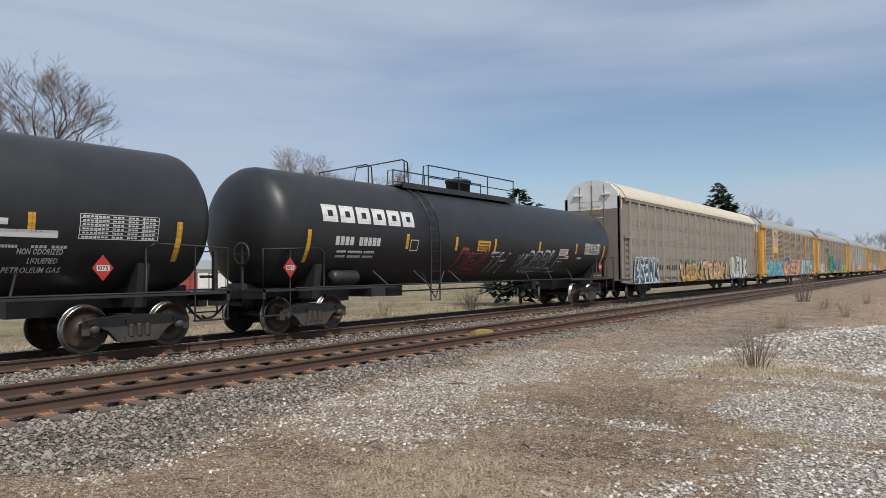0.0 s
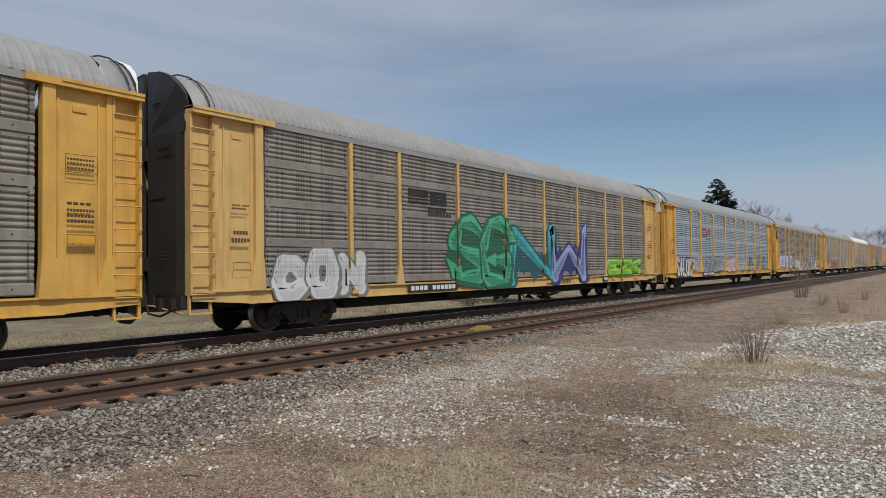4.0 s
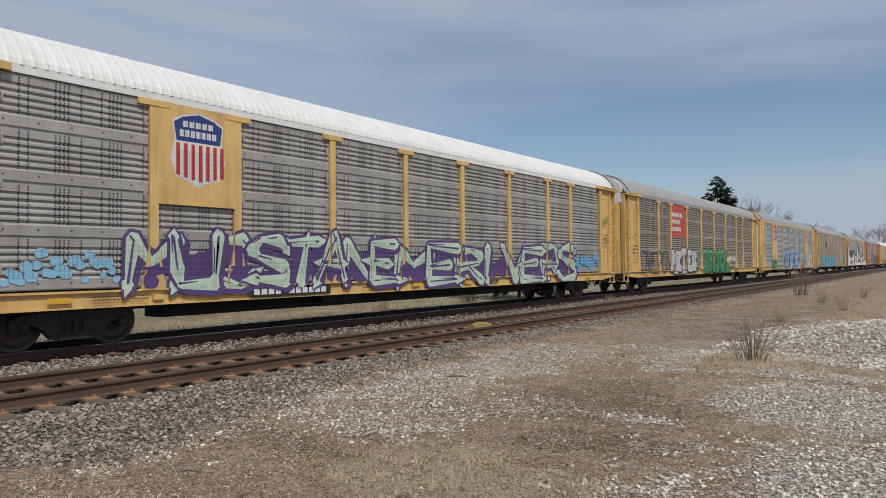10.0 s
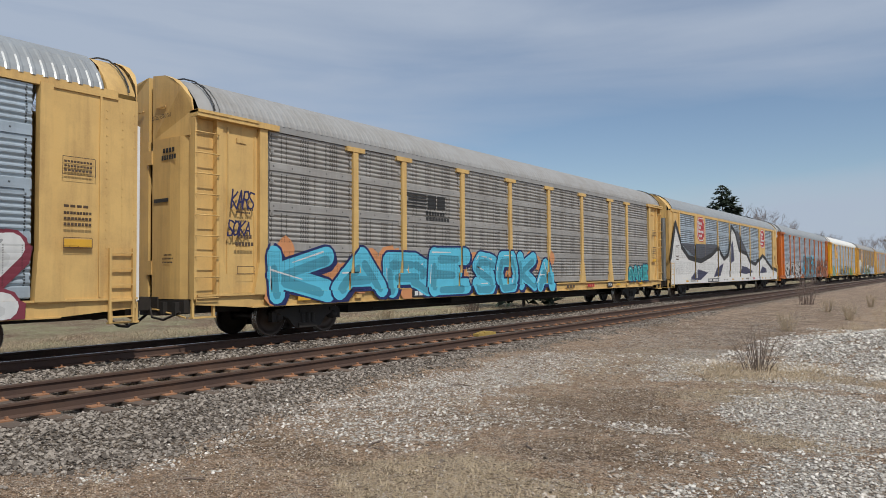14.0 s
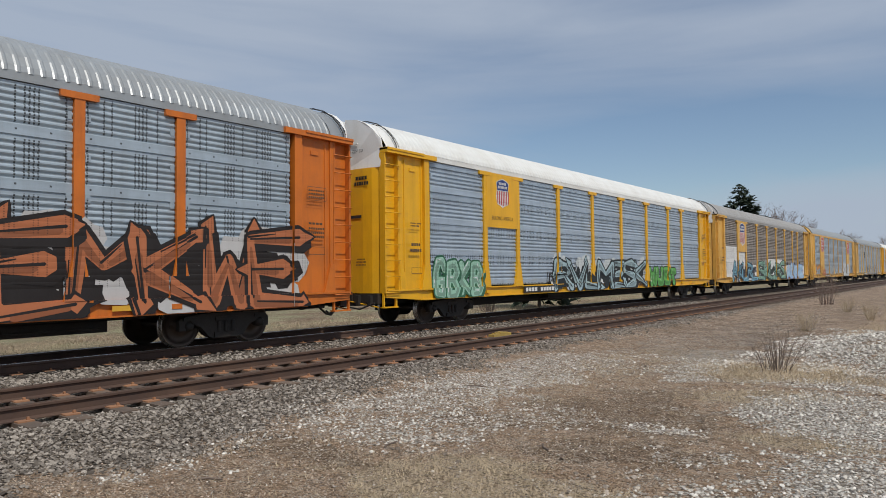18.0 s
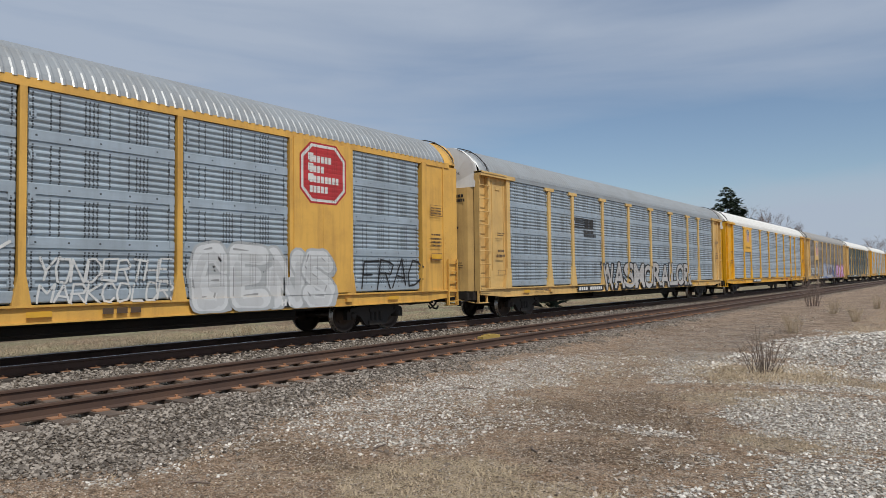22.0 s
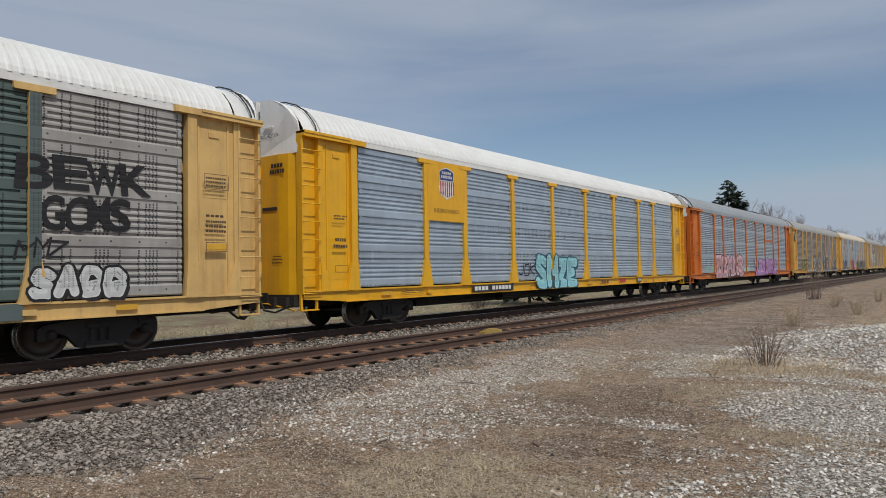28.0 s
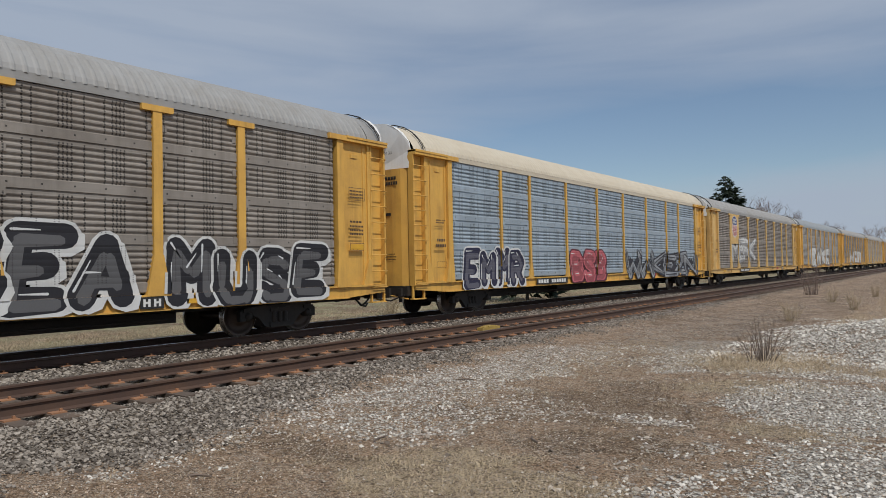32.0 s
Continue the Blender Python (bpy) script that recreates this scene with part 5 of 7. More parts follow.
def tank_car(first):
    car = thing("tank_car", "black pressure tank car with white lettering" if first else "black pressure tank car with handrails and scrawled graffiti", "tank car", "tank cars of the train")
    part("tank", shared("tank", tank_shell), TANKSKIN, car, "satin black cylindrical tank")
    for e in (-1, 1):
        part("stub_sill", Shape().box(-0.3, 0.3, *sorted((e * 6.2, e * (TH - 0.6))), 0.7, 1.25), BLACK, car)
    for e in (-1, 1):
        s = Shape()
        s.extrude([(-1.15, 0.85), (1.15, 0.85), (1.3, 1.7), (1.05, 1.75), (0.6, 1.3), (-0.6, 1.3), (-1.05, 1.75), (-1.3, 1.7)], 1, e * 8.28 - 0.12, e * 8.28 + 0.12)
        part("saddle", s, BLACK, car)
        y0, y1 = sorted((e * 9.14, e * 10.19))
        p = part("end_platform", Shape().box(-1.45, 1.45, y0, y1, 1.06, 1.12).box(-1.45, 1.45, e * 10.14 - 0.04, e * 10.14 + 0.04, 0.9, 1.12), BLACK, car)
        for sx in (-1, 1):
            part("grab_rail", Shape().tube([(sx * 1.42, e * 10.14, 0.5), (sx * 1.42, e * 10.14, 2.05), (sx * 1.42, e * 8.44, 2.12), (sx * 1.42, e * 8.24, 2.0), (sx * 1.42, e * 8.24, 1.0)], 0.022, 6), BLACK, p)
            part("grab_rail", Shape().tube([(sx * 1.42, e * 9.34, 0.5), (sx * 1.42, e * 9.34, 2.05)], 0.02, 6), BLACK, p)
            part("step", Shape().box(sx * 1.42 - 0.06, sx * 1.42 + 0.06, e * 9.74 - 0.42, e * 9.74 + 0.42, 0.5, 0.53), BLACK, p)
            part("running_rail", Shape().tube([(sx * 1.44, e * 0.02, 1.13), (sx * 1.44, e * 9.2, 1.13)], 0.022, 6).box(sx * 1.38, sx * 1.5, *sorted((e * 5.6, e * 9.2)), 1.06, 1.11), BLACK, car)
            for y in (2.2, 4.0, 5.8):
                part("rail_bracket", Shape().tube([(sx * 1.44, e * y, 1.12), (sx * 1.05, e * (y + 0.25), 1.55)], 0.025, 5), BLACK, car)
        part("brake_wheel", Shape().turned([(0.24, -0.02), (0.28, -0.02), (0.28, 0.02), (0.24, 0.02), (0.24, -0.02)], 1, (0.75, e * 10.22, 1.95), 18).box(0.73, 0.77, e * 10.21 - 0.01, e * 10.21 + 0.01, 1.7, 2.2).box(0.5, 1.0, e * 10.21 - 0.01, e * 10.21 + 0.01, 1.93, 1.97).box(0.72, 0.78, e * 10.21 - 0.02, e * 10.21 + 0.02, 1.1, 2.0) if e < 0 else Shape().box(0.4, 0.9, 10.14, 10.2, 1.4, 1.46).box(0.85, 0.95, 10.14, 10.2, 1.1, 2.0), BLACK, car)
        coupler(car, e * (TH - 0.6), e)
        bogie(car, e * 8.28, TRUCK)
    part("air_reservoir", Shape().turned([(0.0, -0.5), (0.14, -0.48), (0.19, -0.4), (0.19, 0.4), (0.14, 0.48), (0, 0.5)], 1, (1.18, -7.3, 1.36), 16), BLACK, car, "grey-black air reservoir")
    part("brake_gear", Shape().box(-0.5, 0.9, -5.9, -5.3, 0.8, 1.1).tube([(0.4, -5.3, 0.9), (0.4, 5.5, 0.9)], 0.025, 5).box(-0.2, 0.2, -4.4, -3.7, 0.75, 1.2).box(0.2, 0.6, 3.9, 4.2, 0.75, 1.15), BLACK, car)
    # walkway, railing and valve housing on top
    part("top_platform", Shape().box(-0.75, 0.75, -4.3, 2.4, 4.12, 4.17).box(0.72, 0.78, -4.3, 2.4, 4.05, 4.22).box(-0.78, -0.72, -4.3, 2.4, 4.05, 4.22), BLACK, car)
    for y in (-4.2, -3.0, -1.3, 0.5, 2.3):
        for sx in (-1, 1):
            part("railing_post", Shape().tube([(sx * 0.74, y, 4.1), (sx * 0.74, y, 4.88)], 0.022, 6), BLACK, car)
    for sx in (-1, 1):
        part("railing_bar", Shape().tube([(sx * 0.74, -6.4, 4.05), (sx * 0.74, -6.3, 4.42), (sx * 0.74, -4.3, 4.9), (sx * 0.74, -4.05, 4.85), (sx * 0.74, -4.0, 4.15)], 0.022, 6), BLACK, car)
        part("railing_bar", Shape().tube([(sx * 0.74, -3.3, 4.15), (sx * 0.74, -3.25, 4.82), (sx * 0.74, -3.0, 4.88), (sx * 0.74, 2.35, 4.88)], 0.022, 6), BLACK, car)
        part("railing_bar", Shape().tube([(sx * 0.74, -3.0, 4.5), (sx * 0.74, 2.35, 4.5)], 0.018, 6), BLACK, car)
    dome = part("valve_housing", Shape().turned([(0.3, 4.1), (0.32, 4.24), (0.42, 4.3), (0.44, 4.62), (0.47, 4.63), (0.47, 4.7), (0.34, 4.75), (0, 4.77)], 2, (0, -0.3, 0), 22), BLACK, car, "round black valve housing")
    part("lifting_handle", Shape().tube([(-0.15, -0.3, 4.76), (-0.15, -0.3, 4.83), (0.15, -0.3, 4.83), (0.15, -0.3, 4.76)], 0.015, 5), BLACK, dome)
    s = Shape()
    arc = [(tank_side(0, z) + 0.09, z) for z in (4.05, 3.9, 3.7, 3.4, 3.0, 2.63)] + [(1.62, 1.9), (1.6, 0.62)]
    for y in (-4.05, -3.6):
        s.tube([(x, y, z) for x, z in arc], 0.022, 5)
    lad = part("ladder", s, BLACK, car)
    for z in (3.85, 3.6, 3.3, 3.0, 2.7, 2.4, 2.1, 1.8, 1.5, 1.2, 0.9, 0.64):
        x = tank_side(0, z) + 0.09 if z > 2.63 else 1.62
        part("rung", Shape().tube([(x, -4.05, z), (x, -3.6, z)], 0.014, 5), BLACK, lad)
    for y in (-4.4, -3.25):
        part("ladder_brace", Shape().tube([(1.5, y, 1.5), (1.6, -3.83, 0.7)], 0.02, 5), BLACK, car)
    # marks
    strip = [(-8.65, 1.75, 2.55), (-4.95, 2.15, 2.58), (-2.55, 2.15, 2.58), (-0.3, 2.15, 2.58), (2.8, 2.15, 2.58), (5.9, 2.15, 2.58), (8.65, 1.75, 2.55)]
    for y, a, b in strip:
        tank_paint("reflector", [rect(y, y + 0.12, a, b)], DECAL_YEL, car, 0)
    grid = [rect(6.75, 8.25, 2.15 + 0.075 * i, 2.162 + 0.075 * i) for i in range(7)] + [rect(6.75 + 0.3 * i, 6.762 + 0.3 * i, 2.15, 2.6) for i in range(6)]
    grid += [q for i in range(6) for q in bars(6.8, 8.2, 2.175 + 0.075 * i, 2.205 + 0.075 * i, (7, 3, 3, 4))]
    tank_paint("data_table", grid, DECAL_W, car)
    dz = 1.62
    for y in ((7.35,) if first else (-9.4, 8.5)):
        def diamond(k):
            return Shape().add([(1.5, y - 0.2 * k, dz), (1.5, y, dz - 0.24 * k), (1.5, y + 0.2 * k, dz), (1.5, y, dz + 0.24 * k), (1.48, y - 0.2 * k, dz), (1.48, y, dz - 0.24 * k), (1.48, y + 0.2 * k, dz), (1.48, y, dz + 0.24 * k)], [(0, 1, 2, 3), (0, 4, 5, 1), (1, 5, 6, 2), (2, 6, 7, 3), (3, 7, 4, 0)])
        pl = part("hazard_placard", diamond(1.0), DECAL_RED, car, "red diamond placard with white number")
        t = Shape()
        t.box(1.5, 1.503, y - 0.12, y + 0.12, dz - 0.055, dz + 0.055)
        part("placard_panel", t, DECAL_W, pl)
        t = Shape()
        for q in line_of_text("1075", y - 0.1, dz - 0.04, 0.08, 0.2, BOLD):
            t.add([(1.506, a, b) for a, b in q], [(0, 1, 2)])
        part("placard_number", t, DECAL_K, pl)
    if first:
        tank_paint("lettering_bar", [rect(4.5, 5.6, 2.35, 2.46), rect(4.0, 6.4, 2.15, 2.28)], DECAL_W, car, 0, "white painted lettering bars")
        q = line_of_text("NON ODORIZED", 5.9 - 0.1, 1.86, 0.1, 0.75, BOLD) + line_of_text("LIQUEFIED", 6.0, 1.70, 0.1, 0.5, BOLD) + line_of_text("PETROLEUM GAS", 5.65, 1.54, 0.1, 0.95, BOLD)
        tank_paint("product_lettering", q, DECAL_W, car)
        tank_paint("small_marks", [*bars(5.2, 5.8, 1.97, 2.02, (5, 6)), *bars(3.9, 4.4, 1.8, 1.85, (4, 4)), *bars(6.0, 6.6, 1.97, 2.02, (4, 4))], DECAL_W, car)
    else:
        for q in bars(-8.15, -4.5, 2.78, 3.22, (6,), 0.16):
            tank_paint("lettering_block", [q], DECAL_W, car, 0, "white lettering block")
        for i in range(6):
            tank_paint("block_counter", [rect(-8.15 + 0.608 * (i + 0.3), -8.15 + 0.608 * (i + 0.58), 2.92, 3.08)], TANKSKIN, car, 1)
        for q in bars(-7.7, -6.0, 2.2, 2.42, (4, 5)):
            tank_paint("car_mark", [q], DECAL_W, car)
        tank_paint("small_marks", [*bars(-7.6, -6.2, 2.0, 2.06, (5, 8, 6)), *bars(-7.6, -6.2, 1.88, 1.94, (5, 7, 6)), *bars(6.2, 6.6, 1.95, 2.02, (4,))], DECAL_W, car)
        tank_paint("yellow_panel", [rect(-1.3, -0.55, 2.15, 2.5)], DECAL_YEL, car, 0, "yellow notice panel")
        tank_paint("panel_marks", [*bars(-1.22, -0.63, 2.38, 2.43, (7,)), *bars(-1.22, -0.63, 2.28, 2.33, (9,)), *bars(-1.22, -0.63, 2.19, 2.24, (8,))], DECAL_TXT, car, 1)
        tank_paint("stencil_box", [rect(-4.75, -4.4, 2.1, 2.12), rect(-4.75, -4.4, 2.4, 2.42), rect(-4.75, -4.73, 2.1, 2.42), rect(-4.42, -4.4, 2.1, 2.42)], DECAL_W, car)
        tank_paint("notice_label", [rect(4.5, 5.25, 2.1, 2.33), rect(4.65, 5.4, 1.94, 2.07)], DECAL_W, car, 0)
        tank_paint("notice_lettering", line_of_text("LIQUEFIED", 4.56, 2.24, 0.07, 0.6, BOLD) + line_of_text("PETROLEUM GAS", 4.56, 2.13, 0.07, 0.6, BOLD) + line_of_text("NON-ODORIZED", 4.7, 1.97, 0.07, 0.6, BOLD), DECAL_RED, car, 1)
        rng = random.Random(5)
        x = -2.3
        for i, c in enumerate("DEATH WOBBLE"):
            w = 0.62
            if c != " ":
                lean = 0.45 + rng.uniform(-0.1, 0.1)
                hh = 0.75 + rng.uniform(-0.1, 0.1)
                m = DECAL_RED if i < 3 else spray((0.5, 0.52, 0.54))
                tank_paint("graffiti_letter", [shift(t, x, 1.42 + rng.uniform(-0.03, 0.05), w * 0.95, hh, lean) for t in BOLD[c][0]], m, car, 0)
                tank_paint("graffiti_inside", [shift(t, x + 0.03, 1.46, w * 0.86, hh * 0.88, lean) for t in PLAIN[c][0]], spray((0.03, 0.035, 0.04)), car, 1)
            x += w * 0.98
    return car


# ---- the train ----
TAGS = [
    (0, 1.9, 5.4, .78, 2.08, "bub", "5", (.035, .12, .2), (.62, .63, .62)),
    (0, 9.3, 13.6, .78, 1.76, "bub", "USECKI", (.64, .36, .08), (.05, .03, .02), (.6, .6, .58)),
    (0, 9.3, 12.1, 1.76, 2.06, "cloud", "4", (.05, .2, .16), (.012, .012, .014)),
    (0, 13.6, 19.0, .78, 1.96, "bub", "TECH", (.66, .42, .18), (.06, .035, .02)),
    (0, 20.2, 24.9, .78, 2.26, "bub", "REAK", (.62, .63, .62), (.015, .015, .018), (.6, .48, .2)),
    (1, 2.5, 9.3, .78, 2.12, "bub", "CRACK", (.12, .52, .62), (.012, .02, .03), (.45, .2, .36)),
    (1, 10.2, 18.5, .78, 2.24, "wild", "AVSERT", (.3, .09, .055), (.72, .5, .36), (.03, .07, .34)),
    (1, 18.7, 25.8, .78, 2.29, "bub", "SITH", (.33, .6, .63), (.012, .02, .03), (.42, .25, .26)),
    (2, 2.6, 5.7, .79, 1.97, "bub", "CON", (.62, .63, .62), (.2, .2, .2)),
    (2, 9.7, 13.1, .92, 3.18, "wild", "SG", (.07, .42, .22), (.02, .12, .07)),
    (2, 13.3, 16.1, .86, 2.96, "wild", "N", (.06, .42, .44), (.02, .1, .12)),
    (2, 16.1, 19.2, .88, 3.13, "wild", "W", (.3, .36, .62), (.04, .04, .16)),
    (2, 21.9, 26.1, 1.09, 1.82, "bub", "3", (.3, .62, .04), (.05, .2, .02)),
    (3, 2.4, 5.2, .8, 1.93, "bub", "SALUK", (.62, .63, .62), (.012, .012, .014)),
    (3, 5.3, 6.0, 1.17, 1.81, "bub", "O", (.62, .63, .62), (.012, .012, .014)),
    (3, 6.1, 7.0, 1.24, 1.99, "tag", "BUKZ", (.62, .63, .62), (.62, .63, .62)),
    (3, 8.6, 11.6, 1.02, 1.98, "bub", "MROS", (.36, .41, .44), (.05, .05, .055)),
    (3, 13.5, 15.7, .96, 1.9, "bub", "SMZ", (.62, .5, .52), (.42, .1, .12)),
    (3, 16.4, 18.9, 1.1, 1.96, "tag", "BLSK", (.62, .63, .62), (.62, .63, .62)),
    (3, 19.2, 21.1, .95, 2.19, "tag", "UM", (.012, .012, .014), (.012, .012, .014)),
    (3, 21.9, 25.7, 1.13, 2.16, "tag", "SORUO", (.012, .012, .014), (.012, .012, .014)),
    (4, 2.6, 5.1, 1.18, 2.19, "bub", "MIKE", (.66, .66, .72), (.34, .27, .55)),
    (4, 5.7, 8.4, 1.09, 2.27, "bub", "MISKE", (.66, .66, .72), (.34, .27, .55)),
    (4, 8.7, 9.7, 1.27, 1.94, "tag", "BHK", (.62, .63, .62), (.62, .63, .62)),
    (4, 10.7, 13.7, .78, 1.85, "bub", "FON", (.62, .63, .62), (.12, .11, .1)),
    (4, 13.9, 19.0, .78, 1.88, "wild", "AOAT", (.62, .63, .62), (.2, .19, .18)),
    (4, 19.5, 20.6, 1.94, 2.55, "tag", "MIKEY", (.62, .63, .62), (.62, .63, .62)),
    (4, 19.8, 24.8, .78, 1.86, "txt", "ZONED", (.66, .67, .66), (.012, .012, .014)),
    (4, 21.0, 21.5, 1.96, 2.15, "tag", "ZOK", (.62, .63, .62), (.62, .63, .62)),
    (4, 22.0, 23.5, 1.95, 2.18, "tag", "OLCREW", (.62, .63, .62), (.62, .63, .62)),
    (4, 24.2, 25.7, 1.98, 2.23, "tag", "TESOCITY", (.62, .63, .62), (.62, .63, .62)),
    (4, 25.0, 26.1, 1.66, 1.89, "tag", "JADE", (.62, .63, .62), (.62, .63, .62)),
    (4, 25.0, 26.1, 1.34, 1.57, "tag", "ZONED", (.62, .63, .62), (.62, .63, .62)),
    (5, 2.5, 5.3, 1.57, 2.42, "tag", "SBUCK", (.012, .012, .014), (.012, .012, .014)),
    (5, 5.4, 9.3, .78, 1.93, "bub", "AUAD", (.24, .085, .075), (.62, .5, .48)),
    (5, 9.5, 13.2, .78, 1.98, "bub", "NEFO", (.24, .085, .075), (.62, .5, .48)),
    (5, 16.3, 18.9, 1.16, 1.85, "tag", "SRUK", (.012, .012, .014), (.012, .012, .014)),
    (6, 2.5, 4.5, 1.06, 1.94, "cloud", "4", (.24, .48, .66), (.62, .63, .62)),
    (6, 4.6, 12.5, .99, 2.19, "wild", "MUCSTANE", (.48, .62, .48), (.09, .05, .17)),
    (6, 12.6, 24.0, .82, 2.2, "wild", "MERIVERS", (.48, .62, .48), (.09, .05, .17)),
    (6, 24.1, 26.6, .93, 2.08, "cloud", "3", (.13, .36, .6), (.62, .63, .62)),
    (7, 2.5, 6.6, .98, 2.07, "tag", "OVERO", (.012, .012, .014), (.012, .012, .014)),
    (7, 7.0, 12.0, .96, 2.2, "bub", "PETES", (.56, .55, .57), (.03, .03, .035)),
    (7, 13.3, 19.9, .78, 2.29, "bub", "ORCOL", (.045, .28, .12), (.01, .025, .018), (.4, .36, .06)),
    (7, 19.1, 21.5, 1.48, 2.03, "cloud", "3", (.55, .57, .57), (.62, .63, .62)),
    (7, 23.9, 26.1, 1.38, 2.15, "tag", "SK", (.5, .4, .55), (.62, .63, .62)),
    (8, 5.1, 6.6, .78, 1.69, "wild", "MW", (.19, .52, .42), (.02, .08, .06)),
    (8, 10.3, 11.2, 1.19, 1.91, "tag", "MK", (.012, .012, .014), (.012, .012, .014)),
    (8, 11.2, 18.2, .78, 2.46, "txt", "BOKES", (.05, .17, .4), (.62, .72, .82)),
    (8, 18.2, 18.9, 1.6, 2.06, "tag", "NO", (.012, .012, .014), (.012, .012, .014)),
    (8, 21.7, 26.4, .78, 2.21, "bub", "SNAZ", (.62, .63, .62), (.2, .03, .05)),
    (9, 1.2, 1.8, 2.35, 2.65, "tag", "SOKA", (.02, .02, .09), (.012, .012, .014)),
    (9, 1.3, 1.9, 2.95, 3.31, "tag", "KARS", (.02, .02, .09), (.012, .012, .014)),
    (9, 2.3, 10.4, .78, 2.19, "bub", "KARE", (.1, .5, .68), (.012, .02, .1), (.6, .26, .11)),
    (9, 10.7, 16.3, .78, 2.13, "bub", "SOKA", (.1, .5, .68), (.012, .02, .1), (.6, .26, .11)),
    (9, 23.8, 26.5, 1.05, 1.8, "bub", "BANE", (.05, .4, .42), (.01, .04, .1)),
    (11, 2.9, 10.1, .78, 2.27, "wild", "SMOPAE", (.62, .63, .62), (.02, .02, .02), (.5, .51, .52)),
    (11, 12.0, 18.8, .78, 2.84, "bub", "SMBER", (.075, .04, .025), (.05, .42, .6), (.04, .36, .55)),
    (11, 19.0, 26.7, .78, 2.53, "wild", "WEMKWE", (.46, .15, .06), (.012, .008, .007), (.5, .49, .48)),
    (12, 2.5, 5.0, .78, 1.92, "bub", "4", (.3, .52, .4), (.03, .13, .07)),
    (12, 9.2, 9.8, 1.14, 1.47, "tag", "UCK", (.012, .012, .014), (.012, .012, .014)),
    (12, 9.7, 18.5, .78, 2.01, "wild", "RVLMESK", (.36, .49, .52), (.012, .018, .02), (.56, .6, .6)),
    (12, 19.1, 22.8, .78, 1.71, "bub", "WUST", (.12, .4, .09), (.015, .03, .015)),
    (13, 3.8, 9.7, .78, 2.0, "wild", "AKURL", (.2, .44, .56), (.02, .03, .05), (.5, .4, .34)),
    (13, 10.3, 18.7, .78, 2.11, "wild", "SKUFS", (.26, .46, .36), (.02, .035, .03), (.1, .17, .12)),
    (13, 19.3, 25.7, .78, 2.0, "bub", "ARNE", (.4, .58, .76), (.14, .24, .5), (.02, .02, .025)),
    (14, 2.6, 6.2, .94, 2.4, "cloud", "5", (.62, .27, .06), (.62, .63, .62)),
    (14, 5.9, 8.1, .78, 1.69, "cloud", "4", (.52, .17, .11), (.62, .63, .62)),
    (14, 10.2, 12.8, .99, 1.82, "tag", "WSTORAN", (.62, .63, .62), (.62, .63, .62)),
    (14, 13.3, 15.7, 1.05, 2.14, "tag", "OAK", (.62, .63, .62), (.62, .63, .62)),
    (14, 16.2, 18.7, 1.47, 1.87, "tag", "YONDERTHE", (.62, .63, .62), (.62, .63, .62)),
    (14, 16.2, 18.7, 1.09, 1.42, "tag", "MARKCOLOR", (.62, .63, .62), (.62, .63, .62)),
    (14, 19.1, 23.1, .78, 2.18, "bub", "GENS", (.58, .6, .61), (.4, .42, .43)),
    (14, 24.2, 26.7, 1.2, 1.94, "tag", "FRAC", (.012, .012, .014), (.012, .012, .014)),
    (15, 10.0, 22.2, .78, 2.04, "txt", "WASMORALOR", (.44, .43, .42), (.012, .012, .014)),
    (17, 2.5, 5.4, 1.25, 1.95, "txt", "CRES", (.58, .6, .6), (.06, .06, .06)),
    (17, 5.9, 7.5, 1.31, 1.98, "bub", "LWT", (.62, .63, .62), (.3, .3, .3)),
    (17, 10.0, 14.7, .78, 2.42, "bub", "ANAAL", (.46, .5, .56), (.03, .08, .28)),
    (17, 15.0, 19.9, .78, 2.43, "wild", "DIMV", (.48, .5, .55), (.06, .08, .2)),
    (17, 20.3, 26.3, .78, 2.31, "bub", "RMX", (.62, .36, .62), (.3, .03, .12), (.42, .04, .07)),
    (18, 23.5, 25.9, 2.99, 3.64, "txt", "BEWK", (.012, .012, .014), None),
    (18, 23.5, 24.3, 1.84, 2.16, "tag", "3", (.012, .012, .014), (.012, .012, .014)),
    (18, 23.7, 25.4, 1.11, 1.68, "bub", "4", (.62, .63, .62), (.012, .012, .014)),
    (18, 23.9, 25.5, 2.3, 2.99, "txt", "GCMS", (.012, .012, .014), None),
    (19, 10.5, 11.6, 1.3, 1.69, "tag", "JOK", (.012, .012, .014), (.012, .012, .014)),
    (19, 11.7, 15.0, .78, 2.02, "bub", "SMZE", (.3, .62, .68), (.03, .1, .14)),
    (20, 3.2, 5.0, 1.08, 1.62, "cloud", "4", (.34, .5, .42), (.62, .63, .62)),
    (20, 4.4, 4.8, .78, .95, "tag", "MST", (.012, .012, .014), (.012, .012, .014)),
    (20, 5.3, 12.0, .78, 2.29, "bub", "ZEMKS", (.66, .4, .44), (.025, .015, .025)),
    (20, 12.0, 14.0, .99, 1.6, "cloud", "3", (.35, .55, .5), (.62, .63, .62)),
    (20, 15.6, 22.6, .78, 2.08, "bub", "LEKAMS", (.5, .28, .56), (.07, .02, .09)),
    (21, 4.8, 7.3, 1.1, 2.14, "bub", "SUSE", (.015, .015, .015), (.46, .42, .05)),
    (21, 10.4, 12.8, .78, 2.21, "wild", "LSKN", (.62, .63, .6), (.1, .1, .1)),
    (21, 12.8, 14.9, .78, 2.08, "wild", "NKE", (.6, .58, .5), (.12, .1, .09)),
